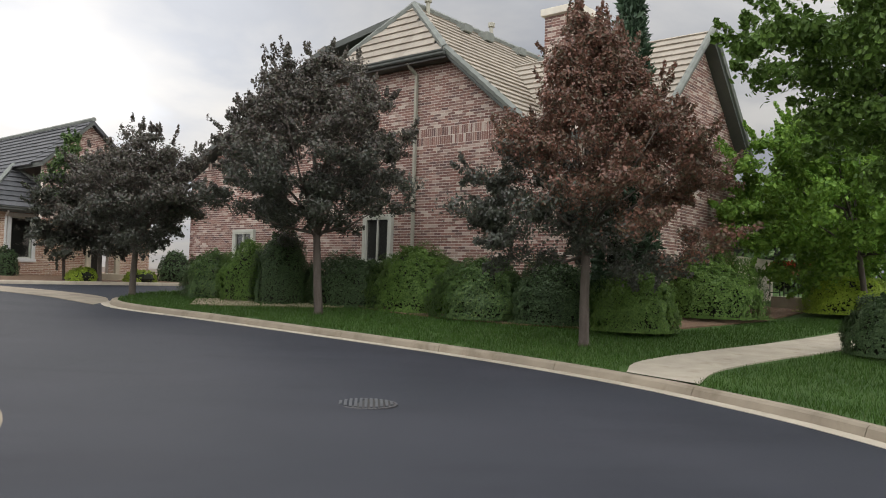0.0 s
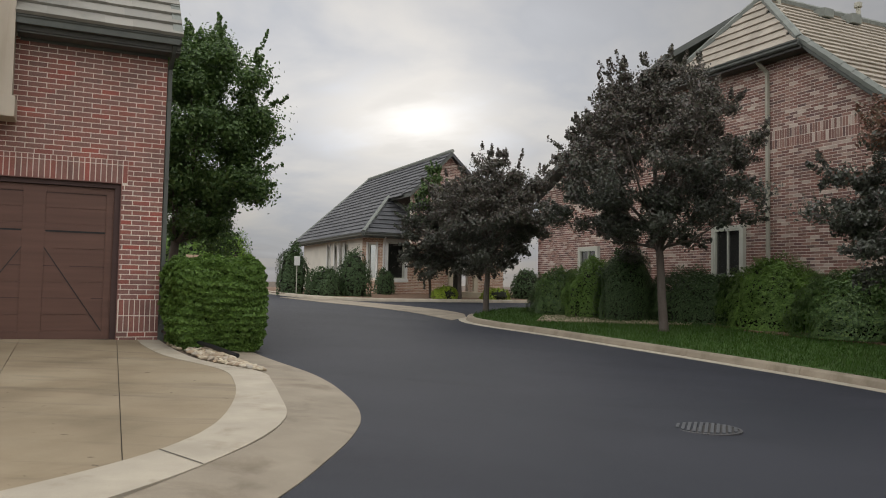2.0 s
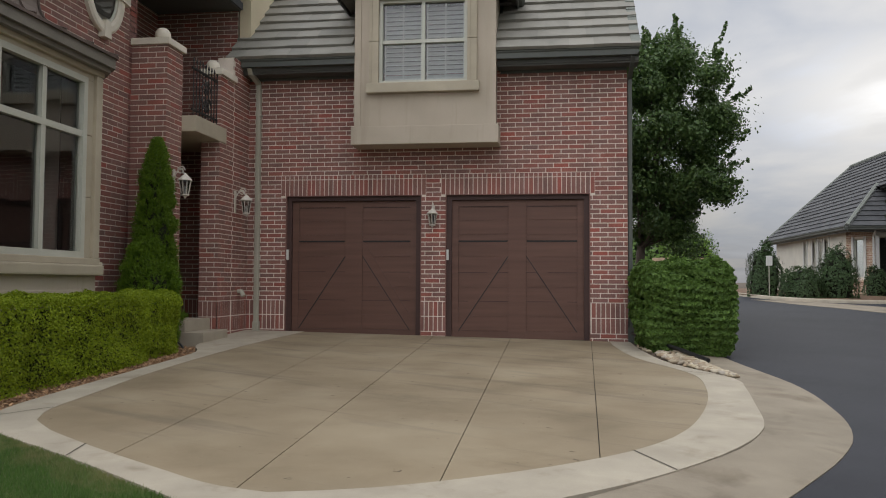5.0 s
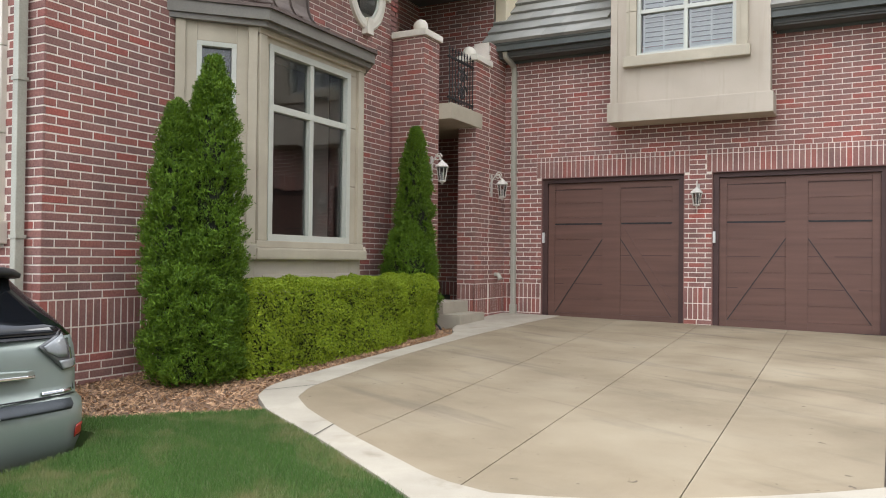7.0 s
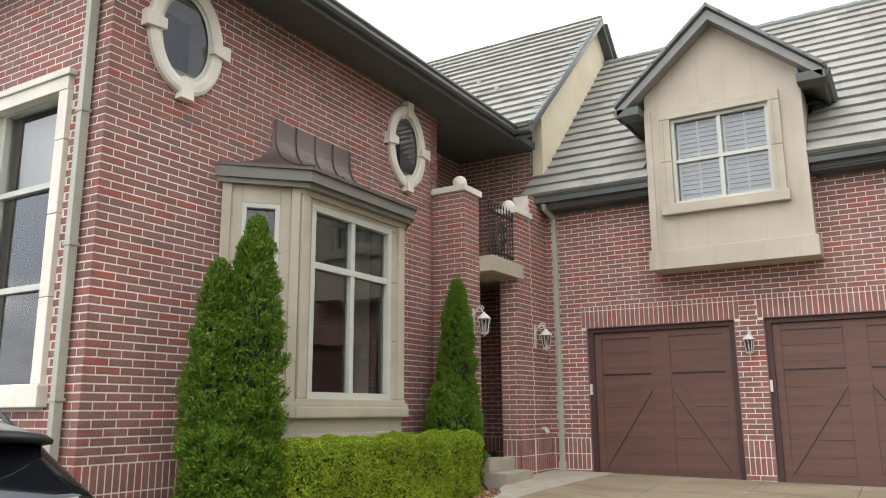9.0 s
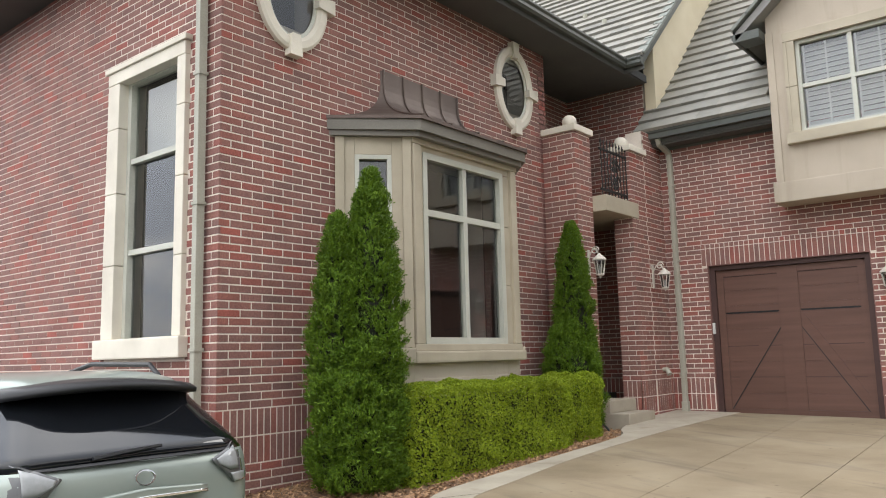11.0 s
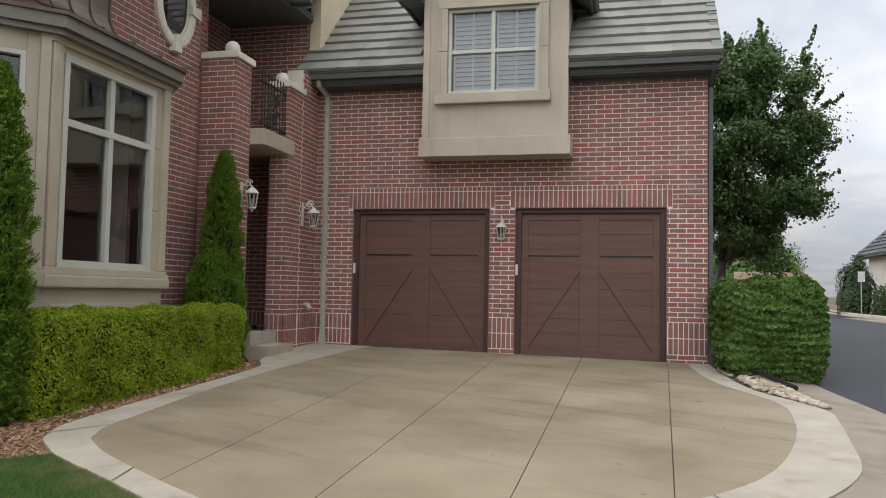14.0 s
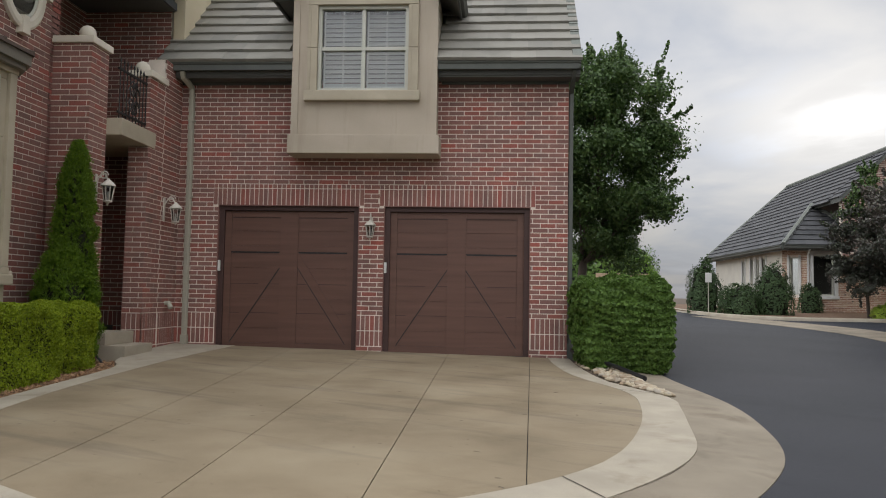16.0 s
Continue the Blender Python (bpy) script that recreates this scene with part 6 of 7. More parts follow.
# ---- neighbour across the street ----
def make_neighbour():
    h = thing("neighbour_house", (21.4, 3, 0), "large tumbled-brick house with a clipped gable and tile roof", "house")
    X, YA, YB = 21.4, -4.6, 13.4

    def right_y(z):
        return max(YA, 3.05 - (9.22 - z) / 0.85)

    def left_y(z):
        return min(YB, 3.05 + (9.1 - z) / 0.45)
    holes = [(2.75, 3.75, 1.4, 2.75), (9.4, 10.4, 1.2, 2.4)]
    bm = bmesh.new()
    outline = [(X, YB, -0.3), (X, YB, 4.45), (X, left_y(7.2), 7.2), (X, right_y(7.2), 7.2), (X, YA, max(0.5, 9.22 - 0.85 * (3.05 - YA))), (X, YA, -0.3)]
    prism(bm, outline, (0.3, 0, 0))
    w = part("gable_wall", bm, MORTAR, h)

    def solid(z):
        s = [(right_y(z) - YA, left_y(z) - YA)]
        for a, b, c, d in holes:
            if c < z < d:
                s = [(p, q) for x, y in s for p, q in ((x, min(y, a - YA)), (max(x, b - YA), y)) if q - p > 0.05]
        return s
    lay_bricks(w, brick_places(YB - YA, 0.0, 7.2, solid, [(4.79, 5.04), (5.04, 5.29)]), (X, YA, 0), (0, 1, 0), (-1, 0, 0), mat_all=BRICKS_PALE, proud=0.006)
    for a, b, c, d in holes:
        f = casement("window", h, (X - 0.045, a, c), (0, 1, 0), (-1, 0, 0), b - a, d - c, 2, 1, label="white framed window")
        for q in ((X - 0.13, X + 0.02, a - 0.1, a, c - 0.1, d + 0.1), (X - 0.13, X + 0.02, b, b + 0.1, c - 0.1, d + 0.1), (X - 0.14, X + 0.02, a, b, c - 0.12, c), (X - 0.13, X + 0.02, a, b, d, d + 0.1)):
            part("window_casing", B(*q, bevel=0.01), FRAME, f)
        # dark plate on the solid wall, stands for an unlit interior
        part("room", B(X - 0.032, X - 0.020, a, b, c, d), ROOM_UNLIT, f)
    wall_body("side_wall", (X, YA, 0), (1, 0, 0), (0, 1, 0), 0.3, 12, -0.4, 2.0, [], MORTAR, h)
    wall_body("side_wall", (X, YB, 0), (1, 0, 0), (0, -1, 0), 0.3, 12, -0.4, 4.4, [], MORTAR, h)
    # roof: two slopes and the clipped end
    zr, yr = 9.5, 3.05
    bm = bmesh.new()
    ye, yl = YA - 0.3, YB + 0.4
    zr_e, zl_e = zr - 0.85 * (yr - ye), zr - 0.45 * (yl - yr)
    pts = [(22.4, yr, zr), (34, yr, zr), (34, ye, zr_e), (21.1, ye, zr_e), (21.1, 0.6, zr - 0.85 * (yr - 0.6))]
    prism(bm, [Vector(p) - Vector((0, 0, 0.02)) for p in pts], (0, 0, -0.2))
    r1 = part("roof", bm, FASCIA, h)
    s = 0.85

    def keep(u, v):
        y = ye + v / math.sqrt(1 + s * s)
        x = 21.05 + u
        return y < 0.6 or x > 21.1 + (y - 0.6) / 2.45 * 1.35
    lay_tiles(r1, (21.05, ye, zr_e), (1, 0, 0), (0, 1, s), 12.9, (yr - ye) * math.sqrt(1 + s * s), TILES_BROWN, width=0.42, keep=keep)
    s2 = 0.45
    bm = bmesh.new()
    pts = [(22.4, yr, zr), (34, yr, zr), (34, yl, zl_e), (21.1, yl, zl_e), (21.1, 5.6, zr - 0.45 * 2.55)]
    prism(bm, [Vector(p) - Vector((0, 0, 0.02)) for p in pts], (0, 0, -0.2))
    r2 = part("roof", bm, FASCIA, h)
    lay_tiles(r2, (21.05, yl, zl_e), (1, 0, 0), (0, -1, s2), 12.9, (yl - yr) * math.sqrt(1 + s2 * s2), TILES_BROWN, width=0.42, keep=lambda u, v: yl - v / math.sqrt(1 + s2 * s2) > 5.6 or 21.05 + u > 22.4)
    bm = bmesh.new()
    prism(bm, [(21.0, 0.55, 7.36), (21.0, 5.5, 7.36), (22.42, yr, 9.48)], (0.25, 0, -0.1))
    r3 = part("clipped_roof_end", bm, FASCIA, h)
    L = math.sqrt(1.42 ** 2 + 2.12 ** 2)
    lay_tiles(r3, (20.98, 0.55, 7.37), (0, 1, 0), (1.42, 0, 2.12), 4.95, L, TILES_BROWN, width=0.42, keep=lambda u, v: 2.5 * v / L < u + 0.1 and u - 0.1 < 4.95 - 2.45 * v / L)
    for a, b in (((21.0, 0.55, 7.42), (22.42, yr, 9.54)), ((21.0, 5.5, 7.42), (22.42, yr, 9.54)), ((22.42, yr, 9.54), (33.5, yr, 9.54)), ((21.05, 0.6, 7.45), (21.05, ye, zr_e + 0.05))):
        a, b = Vector(a), Vector(b)
        n = max(2, int((b - a).length / 0.4))
        for i in range(n):
            bm = bmesh.new()
            tube(bm, [a.lerp(b, i / n), a.lerp(b, (i + 1.08) / n) + Vector((0, 0, 0.02))], 0.11, 6)
            part("ridge_tile", bm, RIDGE, r1)
    bm = bmesh.new()
    prism(bm, [(21.02, 0.6, 7.26), (21.02, 0.6, 7.42), (21.02, ye, zr_e + 0.0), (21.02, ye, zr_e - 0.2)], (0.06, 0, 0))
    part("rake_board", bm, FASCIA, h)
    bm = bmesh.new()
    prism(bm, [(21.02, 5.6, 8.15), (21.02, 5.6, 8.33), (21.02, yl, zl_e + 0.0), (21.02, yl, zl_e - 0.2)], (0.06, 0, 0))
    part("rake_board", bm, FASCIA, h)
    gutter("gutter", (20.98, 0.5, 7.36), (20.98, 5.5, 7.36), (-1, 0, 0), h, h=0.15, w=0.13)
    part("soffit", B(20.98, X, 0.5, 5.6, 7.14, 7.2), SOFFIT, h)
    downspout("downspout", [(21.0, 1.95, 7.2), (21.15, 1.92, 7.05), (21.33, 1.88, 6.9), (21.33, 1.87, 6.6), (21.33, 1.82, 0.0)], 0.06, h)
    for x, zz, big in ((22.9, 0.28, 0), (24.4, 0.16, 1), (25.6, 0.2, 1), (26.3, 0.4, 0), (27.6, 0.16, 1), (29.3, 0.16, 1)):
        y = yr - 0.35
        z = zr - 0.3
        if big:
            part("roof_vent", B(x - 0.2, x + 0.2, y - 0.3, y + 0.1, z - 0.1, z + zz, bevel=0.03), RIDGE, r1)
        else:
            bm = bmesh.new()
            lathe(bm, (x, y + 0.2, z), [(0.07, 0), (0.07, zz + 0.25), (0.12, zz + 0.26), (0.12, zz + 0.4), (0.02, zz + 0.44)], 10)
            part("flue_pipe", bm, PIPE, r1)
    # chimney
    c = part("chimney", B(22.6, 23.9, -2.7, -1.7, 3.0, 8.3), MORTAR, h, "square brick chimney with a pale cap")
    lay_bricks(c, brick_places(1.3, 4.2, 8.3, lambda z: [(0, 1.3)]), (22.6, -2.7, 0), (1, 0, 0), (0, -1, 0), mat_all=BRICKS_PALE)
    lay_bricks(c, brick_places(1.0, 4.2, 8.3, lambda z: [(0, 1.0)]), (22.6, -2.7, 0), (0, 1, 0), (-1, 0, 0), mat_all=BRICKS_PALE)
    part("chimney_cap", B(22.5, 24.0, -2.8, -1.6, 8.3, 8.5, bevel=0.03), PRECAST, c)
    # south gable
    GY, xa, xb, xm, zp, ze = -5.0, 22.5, 28.3, 25.4, 7.9, 5.1
    bm = bmesh.new()
    prism(bm, [(xa, GY, -0.3), (xb, GY, -0.3), (xb, GY, ze), (xm, GY, zp), (xa, GY, ze)], (0, 0.3, 0))
    g = part("south_gable_wall", bm, MORTAR, h)

    def gsolid(z):
        if z < ze:
            return [(0, xb - xa)]
        k = (z - ze) / (zp - ze)
        return [((xm - xa) * k, (xb - xa) - (xb - xm) * k)]
    lay_bricks(g, brick_places(xb - xa, 0, zp, gsolid), (xa, GY, 0), (1, 0, 0), (0, -1, 0), mat_all=BRICKS_PALE)
    wall_body("wing_wall", (xa, GY, 0), (0, 1, 0), (1, 0, 0), 0.3, 3.0, -0.3, ze, [], MORTAR, h)
    for sgn in (-1, 1):
        xe = xm + sgn * 3.2
        zz = zp + 0.12 - 3.2 * (zp - ze) / (xm - xa)
        bm = bmesh.new()
        prism(bm, [(xm, GY - 0.35, zp + 0.12), (xe, GY - 0.35, zz), (xe, GY - 0.35, zz - 0.18), (xm, GY - 0.35, zp - 0.08)], (0, 6.5, 0))
        r = part("wing_roof", bm, FASCIA, h)
        up = Vector((-sgn * 3.2, 0, zp + 0.12 - zz))
        lay_tiles(r, (xe, GY - 0.37, zz + 0.005), (0, 1, 0), up, 6.5, up.length, TILES_BROWN, width=0.42)
        for i in range(11):
            a = Vector((xe, GY - 0.36, zz + 0.05)) + up * (i / 11)
            bm = bmesh.new()
            tube(bm, [a, a + up * (1.1 / 11)], 0.09, 6)
            part("rake_tile", bm, RIDGE, r)
    return h


make_neighbour()


# ---- corner house down the street ----
def make_corner_house():
    h = thing("corner_house", (18, 24, 0.4), "grey stucco and tan brick house with a steep dark tile roof", "house")
    X, Y, B0, E = 17.5, 22.6, 0.1, 3.45
    holes = [(2.2, 2.75, 1.35, 3.1), (3.1, 3.65, 1.35, 3.1), (4.0, 4.55, 1.35, 3.1), (5.4, 5.9, 1.35, 3.1)]
    wall_body("stucco_wall", (X, Y + 0.9, 0), (0, 1, 0), (1, 0, 0), 0.3, 11.0, B0, E, holes, STUCCO_GREY, h)
    for a, b, c, d in holes:
        f = casement("window", h, (X + 0.12, Y + 0.9 + a, c), (0, 1, 0), (-1, 0, 0), b - a, d - c, 1, 1, label="narrow white framed window")
        # dark plate behind the pane, interior shade as colour
        part("room", B(X + 0.3, X + 0.32, Y + 0.9 + a - 0.1, Y + 0.9 + b + 0.1, c - 0.1, d + 0.1), ROOM_UNLIT, f)
        for q in ((a - 0.12, a), (b, b + 0.12)):
            part("window_casing", B(X - 0.04, X + 0.1, Y + 0.9 + q[0], Y + 0.9 + q[1], c - 0.1, d + 0.12), WHITE, f)
        part("window_sill", B(X - 0.06, X + 0.1, Y + 0.9 + a - 0.15, Y + 0.9 + b + 0.15, c - 0.2, c - 0.05), WHITE, f)
    # chamfered brick corner
    a, b = Vector((X, Y + 0.9, 0)), Vector((X + 0.75, Y, 0))
    al = (b - a).normalized()
    o = Vector((al.y, -al.x, 0))
    w = wall_body("corner_wall", a, al, -o, 0.25, (b - a).length, B0, E, [(0.35, 0.8, 1.3, 3.0)], MORTAR, h)
    L = (b - a).length
    lay_bricks(w, brick_places(L, B0, E, spans(L, [(0.27, 0.9, 1.2, 3.1)])), a, al, o, mat_all=BRICKS_TAN)
    casement("window", h, a + al * 0.35 - o * 0.1 + Vector((0, 0, 1.3)), al, o, 0.45, 1.7, 1, 1, label="narrow white framed window")
    m = Matrix((al, o, (0, 0, 1))).transposed().to_4x4()
    m.translation = a
    for q in ((0.25, 0.35, 1.2, 3.1), (0.8, 0.9, 1.2, 3.1)):
        part("corner_casing", B(q[0], q[1], -0.1, 0.05, q[2], q[3], turn=m), WHITE, h)
    # brick front
    x0, x1 = X + 0.75, 25.0
    fh = [(0.25, 1.15, 1.3, 3.1), (3.6, 4.7, 0.3, 2.8)]
    w = wall_body("front_wall", (x0, Y, 0), (1, 0, 0), (0, 1, 0), 0.3, x1 - x0, B0, E + 0.2, fh, MORTAR, h)
    lay_bricks(w, brick_places(x1 - x0, B0, E, spans(x1 - x0, [(0.1, 1.3, 1.15, 3.25), (3.6, 4.7, 0, 2.8)])), (x0, Y, 0), (1, 0, 0), (0, -1, 0), mat_all=BRICKS_TAN)
    f = casement("window", h, (x0 + 0.25, Y + 0.12, 1.3), (1, 0, 0), (0, -1, 0), 0.9, 1.8, 1, 1, frame=0.06, label="white framed picture window")
    part("room", B(x0, x0 + 1.5, Y + 0.4, Y + 0.42, 1.2, 3.2), ROOM_UNLIT, f)
    for q in ((0.1, 0.25, 1.3, 3.1), (1.15, 1.3, 1.3, 3.1), (0.1, 1.3, 3.1, 3.25), (0.05, 1.35, 1.15, 1.3)):
        part("window_casing", B(x0 + q[0], x0 + q[1], Y - 0.06, Y + 0.1, q[2], q[3], bevel=0.01), WHITE, f)
    # back of the entry coloured near black for its shade
    part("entry_recess", B(x0 + 3.5, x0 + 4.8, Y + 1.0, Y + 1.05, 0.1, 3.0), ROOM_UNLIT, h)
    for x in (x0 + 3.4, x0 + 4.8):
        part("entry_post", B(x, x + 0.2, Y - 0.5, Y - 0.3, 0.1, 2.7), STONE, h)
    part("entry_step", B(x0 + 2.6, x0 + 4.2, Y - 3.2, Y - 1.6, 0.1, 0.75, bevel=0.03), STONE, h)
    # roof
    xr, zr, ya, yb = 21.25, 7.60, 21.2, 33.4
    xe, ze = X - 0.4, E + 0.05
    up = Vector((xr - xe, 0, zr - ze))
    Lr = up.length
    bm = bmesh.new()
    prism(bm, [(xe, Y - 0.4, ze - 0.02), (xe, 35.6, ze - 0.02), (xr, yb, zr - 0.02), (xr, ya, zr - 0.02), (19.1, ya, ze + 2.0 * (zr - ze) / (xr - xe) - 0.02), (19.1, Y + 1.6, ze + 2.0 * (zr - ze) / (xr - xe) - 0.02)], (0, 0, -0.18))
    r = part("roof", bm, FASCIA, h)
    s = (zr - ze) / (xr - xe)
    yf, xt = Y - 0.4, 19.1
    lay_tiles(r, (xe, yf, ze), (0, 1, 0), up, 13.4, Lr, TILES_DARK, width=0.5, keep=lambda u, v: yf + u < 35.6 - 2.2 * v / Lr and (u > v * (xr - xe) / Lr - 0.1 or v * (xr - xe) / Lr > xt - xe))
    lay_tiles(r, (xt, ya, ze + s * (xt - xe)), (0, 1, 0), up, 1.2, Lr * (xr - xt) / (xr - xe), TILES_DARK, width=0.5)
    bm = bmesh.new()
    prism(bm, [(25.8, ya, ze - 0.02), (25.8, 35.6, ze - 0.02), (xr, yb, zr - 0.02), (xr, ya, zr - 0.02)], (0, 0, -0.18))
    part("roof", bm, TILES_DARK, h)
    # hip over the corner
    apex = (xt, yf + xt - xe, ze + s * (xt - xe))
    bm = bmesh.new()
    prism(bm, [(xe, yf, ze - 0.02), (2 * xt - xe, yf, ze - 0.02), Vector(apex) - Vector((0, 0, 0.02))], (0, 0, -0.12))
    hip = part("corner_hip", bm, FASCIA, h)
    hl = (xt - xe) * math.sqrt(1 + s * s)
    lay_tiles(hip, (xe, yf, ze), (1, 0, 0), (0, 1, s), 2 * (xt - xe), hl, TILES_DARK, width=0.5, keep=lambda u, v: abs(u - (xt - xe)) < (xt - xe) * (1 - v / hl) + 0.1)
    for a, b in (((xe, yf, ze + 0.04), Vector(apex) + Vector((0, 0, 0.04))), ((2 * xt - xe, yf, ze + 0.04), Vector(apex) + Vector((0, 0, 0.04))), ((xr, ya, zr + 0.05), (xr, yb, zr + 0.05)), ((xe, 35.5, ze), (xr, yb, zr))):
        bm = bmesh.new()
        tube(bm, [a, b], 0.10, 6)
        part("ridge_line", bm, RIDGE, hip)
    for a, b, o in (((xe, yf, ze), (xe, 35.4, ze), (-1, 0, 0)), ((xe, yf, ze), (2 * xt - xe, yf, ze), (0, -1, 0))):
        gutter("gutter", a, b, o, h, h=0.18, w=0.14)
    bm = bmesh.new()
    prism(bm, [(19.3, ya + 0.3, 3.0), (24.0, ya + 0.3, 3.0), (24.0, ya + 0.3, 4.9), (xr, ya + 0.3, 7.45), (19.3, ya + 0.3, 5.45)], (0, 0.3, 0))
    g = part("front_gable", bm, MORTAR, h)
    lay_bricks(g, brick_places(4.7, 3.0, 7.3, lambda z: [(max(0, (z - 5.45) * 0.975), min(4.7, 4.7 - (z - 4.9) / 2.55 * 2.7))]), (19.3, ya + 0.3, 0), (1, 0, 0), (0, -1, 0), mat_all=BRICKS_PALE)
    downspout("downspout", [(X + 0.72, Y - 0.42, 3.3), (X + 0.75, Y - 0.1, 3.1), (X + 0.76, Y - 0.08, 2.8), (X + 0.76, Y - 0.08, 0.55)], 0.05, h, WHITE)
    gate = thing("wooden_gate", (27.2, 17.8, 0.3), "red-brown wooden side gate", "gate")
    for i in range(8):
        part("gate_board", B(26.2 + i * 0.22, 26.41 + i * 0.22, 17.9, 17.94, 0.2, 2.5), WOOD, gate)
    for z in (0.5, 2.2):
        part("gate_rail", B(26.2, 27.95, 17.94, 17.98, z, z + 0.12), WOOD, gate)
    part("gate_post", B(27.96, 28.16, 17.82, 18.0, 0.1, 2.7, bevel=0.02), STONE, gate)


make_corner_house()

# ---- trees and shrubs ----
PURP = "dark purple-leaved ornamental plum tree"
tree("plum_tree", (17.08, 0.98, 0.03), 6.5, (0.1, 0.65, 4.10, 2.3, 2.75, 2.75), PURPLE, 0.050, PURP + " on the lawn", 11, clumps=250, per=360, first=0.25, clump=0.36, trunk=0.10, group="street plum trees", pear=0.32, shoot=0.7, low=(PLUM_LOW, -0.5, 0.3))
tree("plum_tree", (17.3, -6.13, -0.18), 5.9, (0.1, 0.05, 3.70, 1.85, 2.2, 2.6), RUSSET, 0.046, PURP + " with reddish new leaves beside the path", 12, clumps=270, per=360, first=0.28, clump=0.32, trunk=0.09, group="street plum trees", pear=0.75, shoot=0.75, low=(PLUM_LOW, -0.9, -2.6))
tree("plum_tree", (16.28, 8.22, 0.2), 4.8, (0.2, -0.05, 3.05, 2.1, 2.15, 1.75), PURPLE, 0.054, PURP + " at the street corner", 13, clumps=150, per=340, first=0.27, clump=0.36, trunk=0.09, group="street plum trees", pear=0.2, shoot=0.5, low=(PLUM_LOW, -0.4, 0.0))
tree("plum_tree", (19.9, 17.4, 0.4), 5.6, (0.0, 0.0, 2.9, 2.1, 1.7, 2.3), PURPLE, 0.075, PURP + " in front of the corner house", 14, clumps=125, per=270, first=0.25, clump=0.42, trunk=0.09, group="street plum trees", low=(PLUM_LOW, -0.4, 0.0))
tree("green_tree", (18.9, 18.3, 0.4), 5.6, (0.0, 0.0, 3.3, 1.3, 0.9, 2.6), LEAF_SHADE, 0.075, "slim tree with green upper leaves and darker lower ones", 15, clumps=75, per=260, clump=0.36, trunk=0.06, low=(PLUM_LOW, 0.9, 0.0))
tree("shade_tree", (6.9, 8.6, 0.2), 8.5, (0.60, 0.0, 4.5, 1.85, 1.8, 3.3), LEAF_SHADE, 0.066, "tall green broad-leaved tree behind the garage", 16, wobble=0.42, clumps=105, per=820, first=0.2, clump=0.68, trunk=0.13, pear=-0.12, shoot=0.45)
tree("street_tree", (18.6, -12.6, -0.2), 6.5, (-0.8, 0.75, 5.1, 2.6, 3.0, 2.7), LEAF, 0.075, "broad green tree hanging over the footpath", 17, clumps=130, per=420, first=0.25, clump=0.48, trunk=0.12, pear=-0.35, shoot=0.6)
tree("light_green_tree", (27.2, -8.9, 0.3), 5.0, (0, 0.9, 3.3, 2.3, 2.7, 2.4), LEAF_BRIGHT, 0.09, "light green young tree behind the path", 18, clumps=160, per=240, clump=0.45, trunk=0.08)
tree("light_green_tree", (33, -7.5, 0.5), 6.0, (0, 0, 3.2, 2.4, 2.6, 2.8), LEAF_BRIGHT, 0.13, "light green tree far behind the path", 19, clumps=105, per=200, clump=0.6, trunk=0.1)
cone_evergreen("spruce", (20.4, -5.4, 0.0), 7.9, 0.85, LEAF_BLUE, 0.07, "tall narrow dark spruce beside the house", 21, count=14000, needles=True)

# several shrubs take darker leaves: the trees' shade put into their colour
for at, size, mat, leaf, lab, n in (
        ((18.0, 6.6, 0.1), (0.95, 0.95, 1.5), LEAF_SHADE, 0.06, "rounded green shrub on the lawn corner", 6000),
        ((18.2, 5.2, 0.1), (0.9, 0.9, 1.8), LEAF, 0.055, "upright yellow-green juniper shrub", 5000),
        ((18.3, 3.9, 0.08), (0.80, 0.70, 2.1), LEAF_DARK, 0.05, "dark upright evergreen shrub", 7000),
        ((19.6, 2.6, 0.1), (1.1, 1.7, 1.5), LEAF_DARK, 0.055, "wide dark clipped shrub under the window", 8000),
        ((19.9, 0.4, 0.1), (1.1, 1.35, 1.75), LEAF, 0.06, "rounded green lilac shrub by the wall", 9000),
        ((19.7, -1.9, 0.05), (1.05, 1.2, 1.5), LEAF_SHADE, 0.06, "rounded green shrub by the brick wall", 8000),
        ((20.3, -3.6, 0.02), (1.1, 1.35, 1.5), LEAF_DARK, 0.055, "dark green clipped shrub by the wall", 8000),
        ((19.75, -5.9, 0.0), (0.85, 0.9, 1.3), LEAF, 0.055, "dense round green shrub at the house corner", 7000),
        ((24.6, -5.6, 0.2), (1.35, 1.4, 1.75), LEAF, 0.06, "large round euonymus shrub beside the bed", 9000),
        ((20.4, -10.6, -0.15), (0.8, 0.75, 1.15), LEAF_DARK, 0.05, "dark low shrub beside the footpath", 5000),
        ((28.3, -8.3, 0.35), (1.3, 1.3, 1.1), LEAF_LIME, 0.06, "yellow-green spreading hedge shrub", 5000)):
    shrub("shrub", at, (1.1 * size[0], 1.12 * size[1], 1.02 * size[2]), mat, leaf * 0.72, lab, int(at[0] * 37 + at[1] * 11), int(n * 3.0))
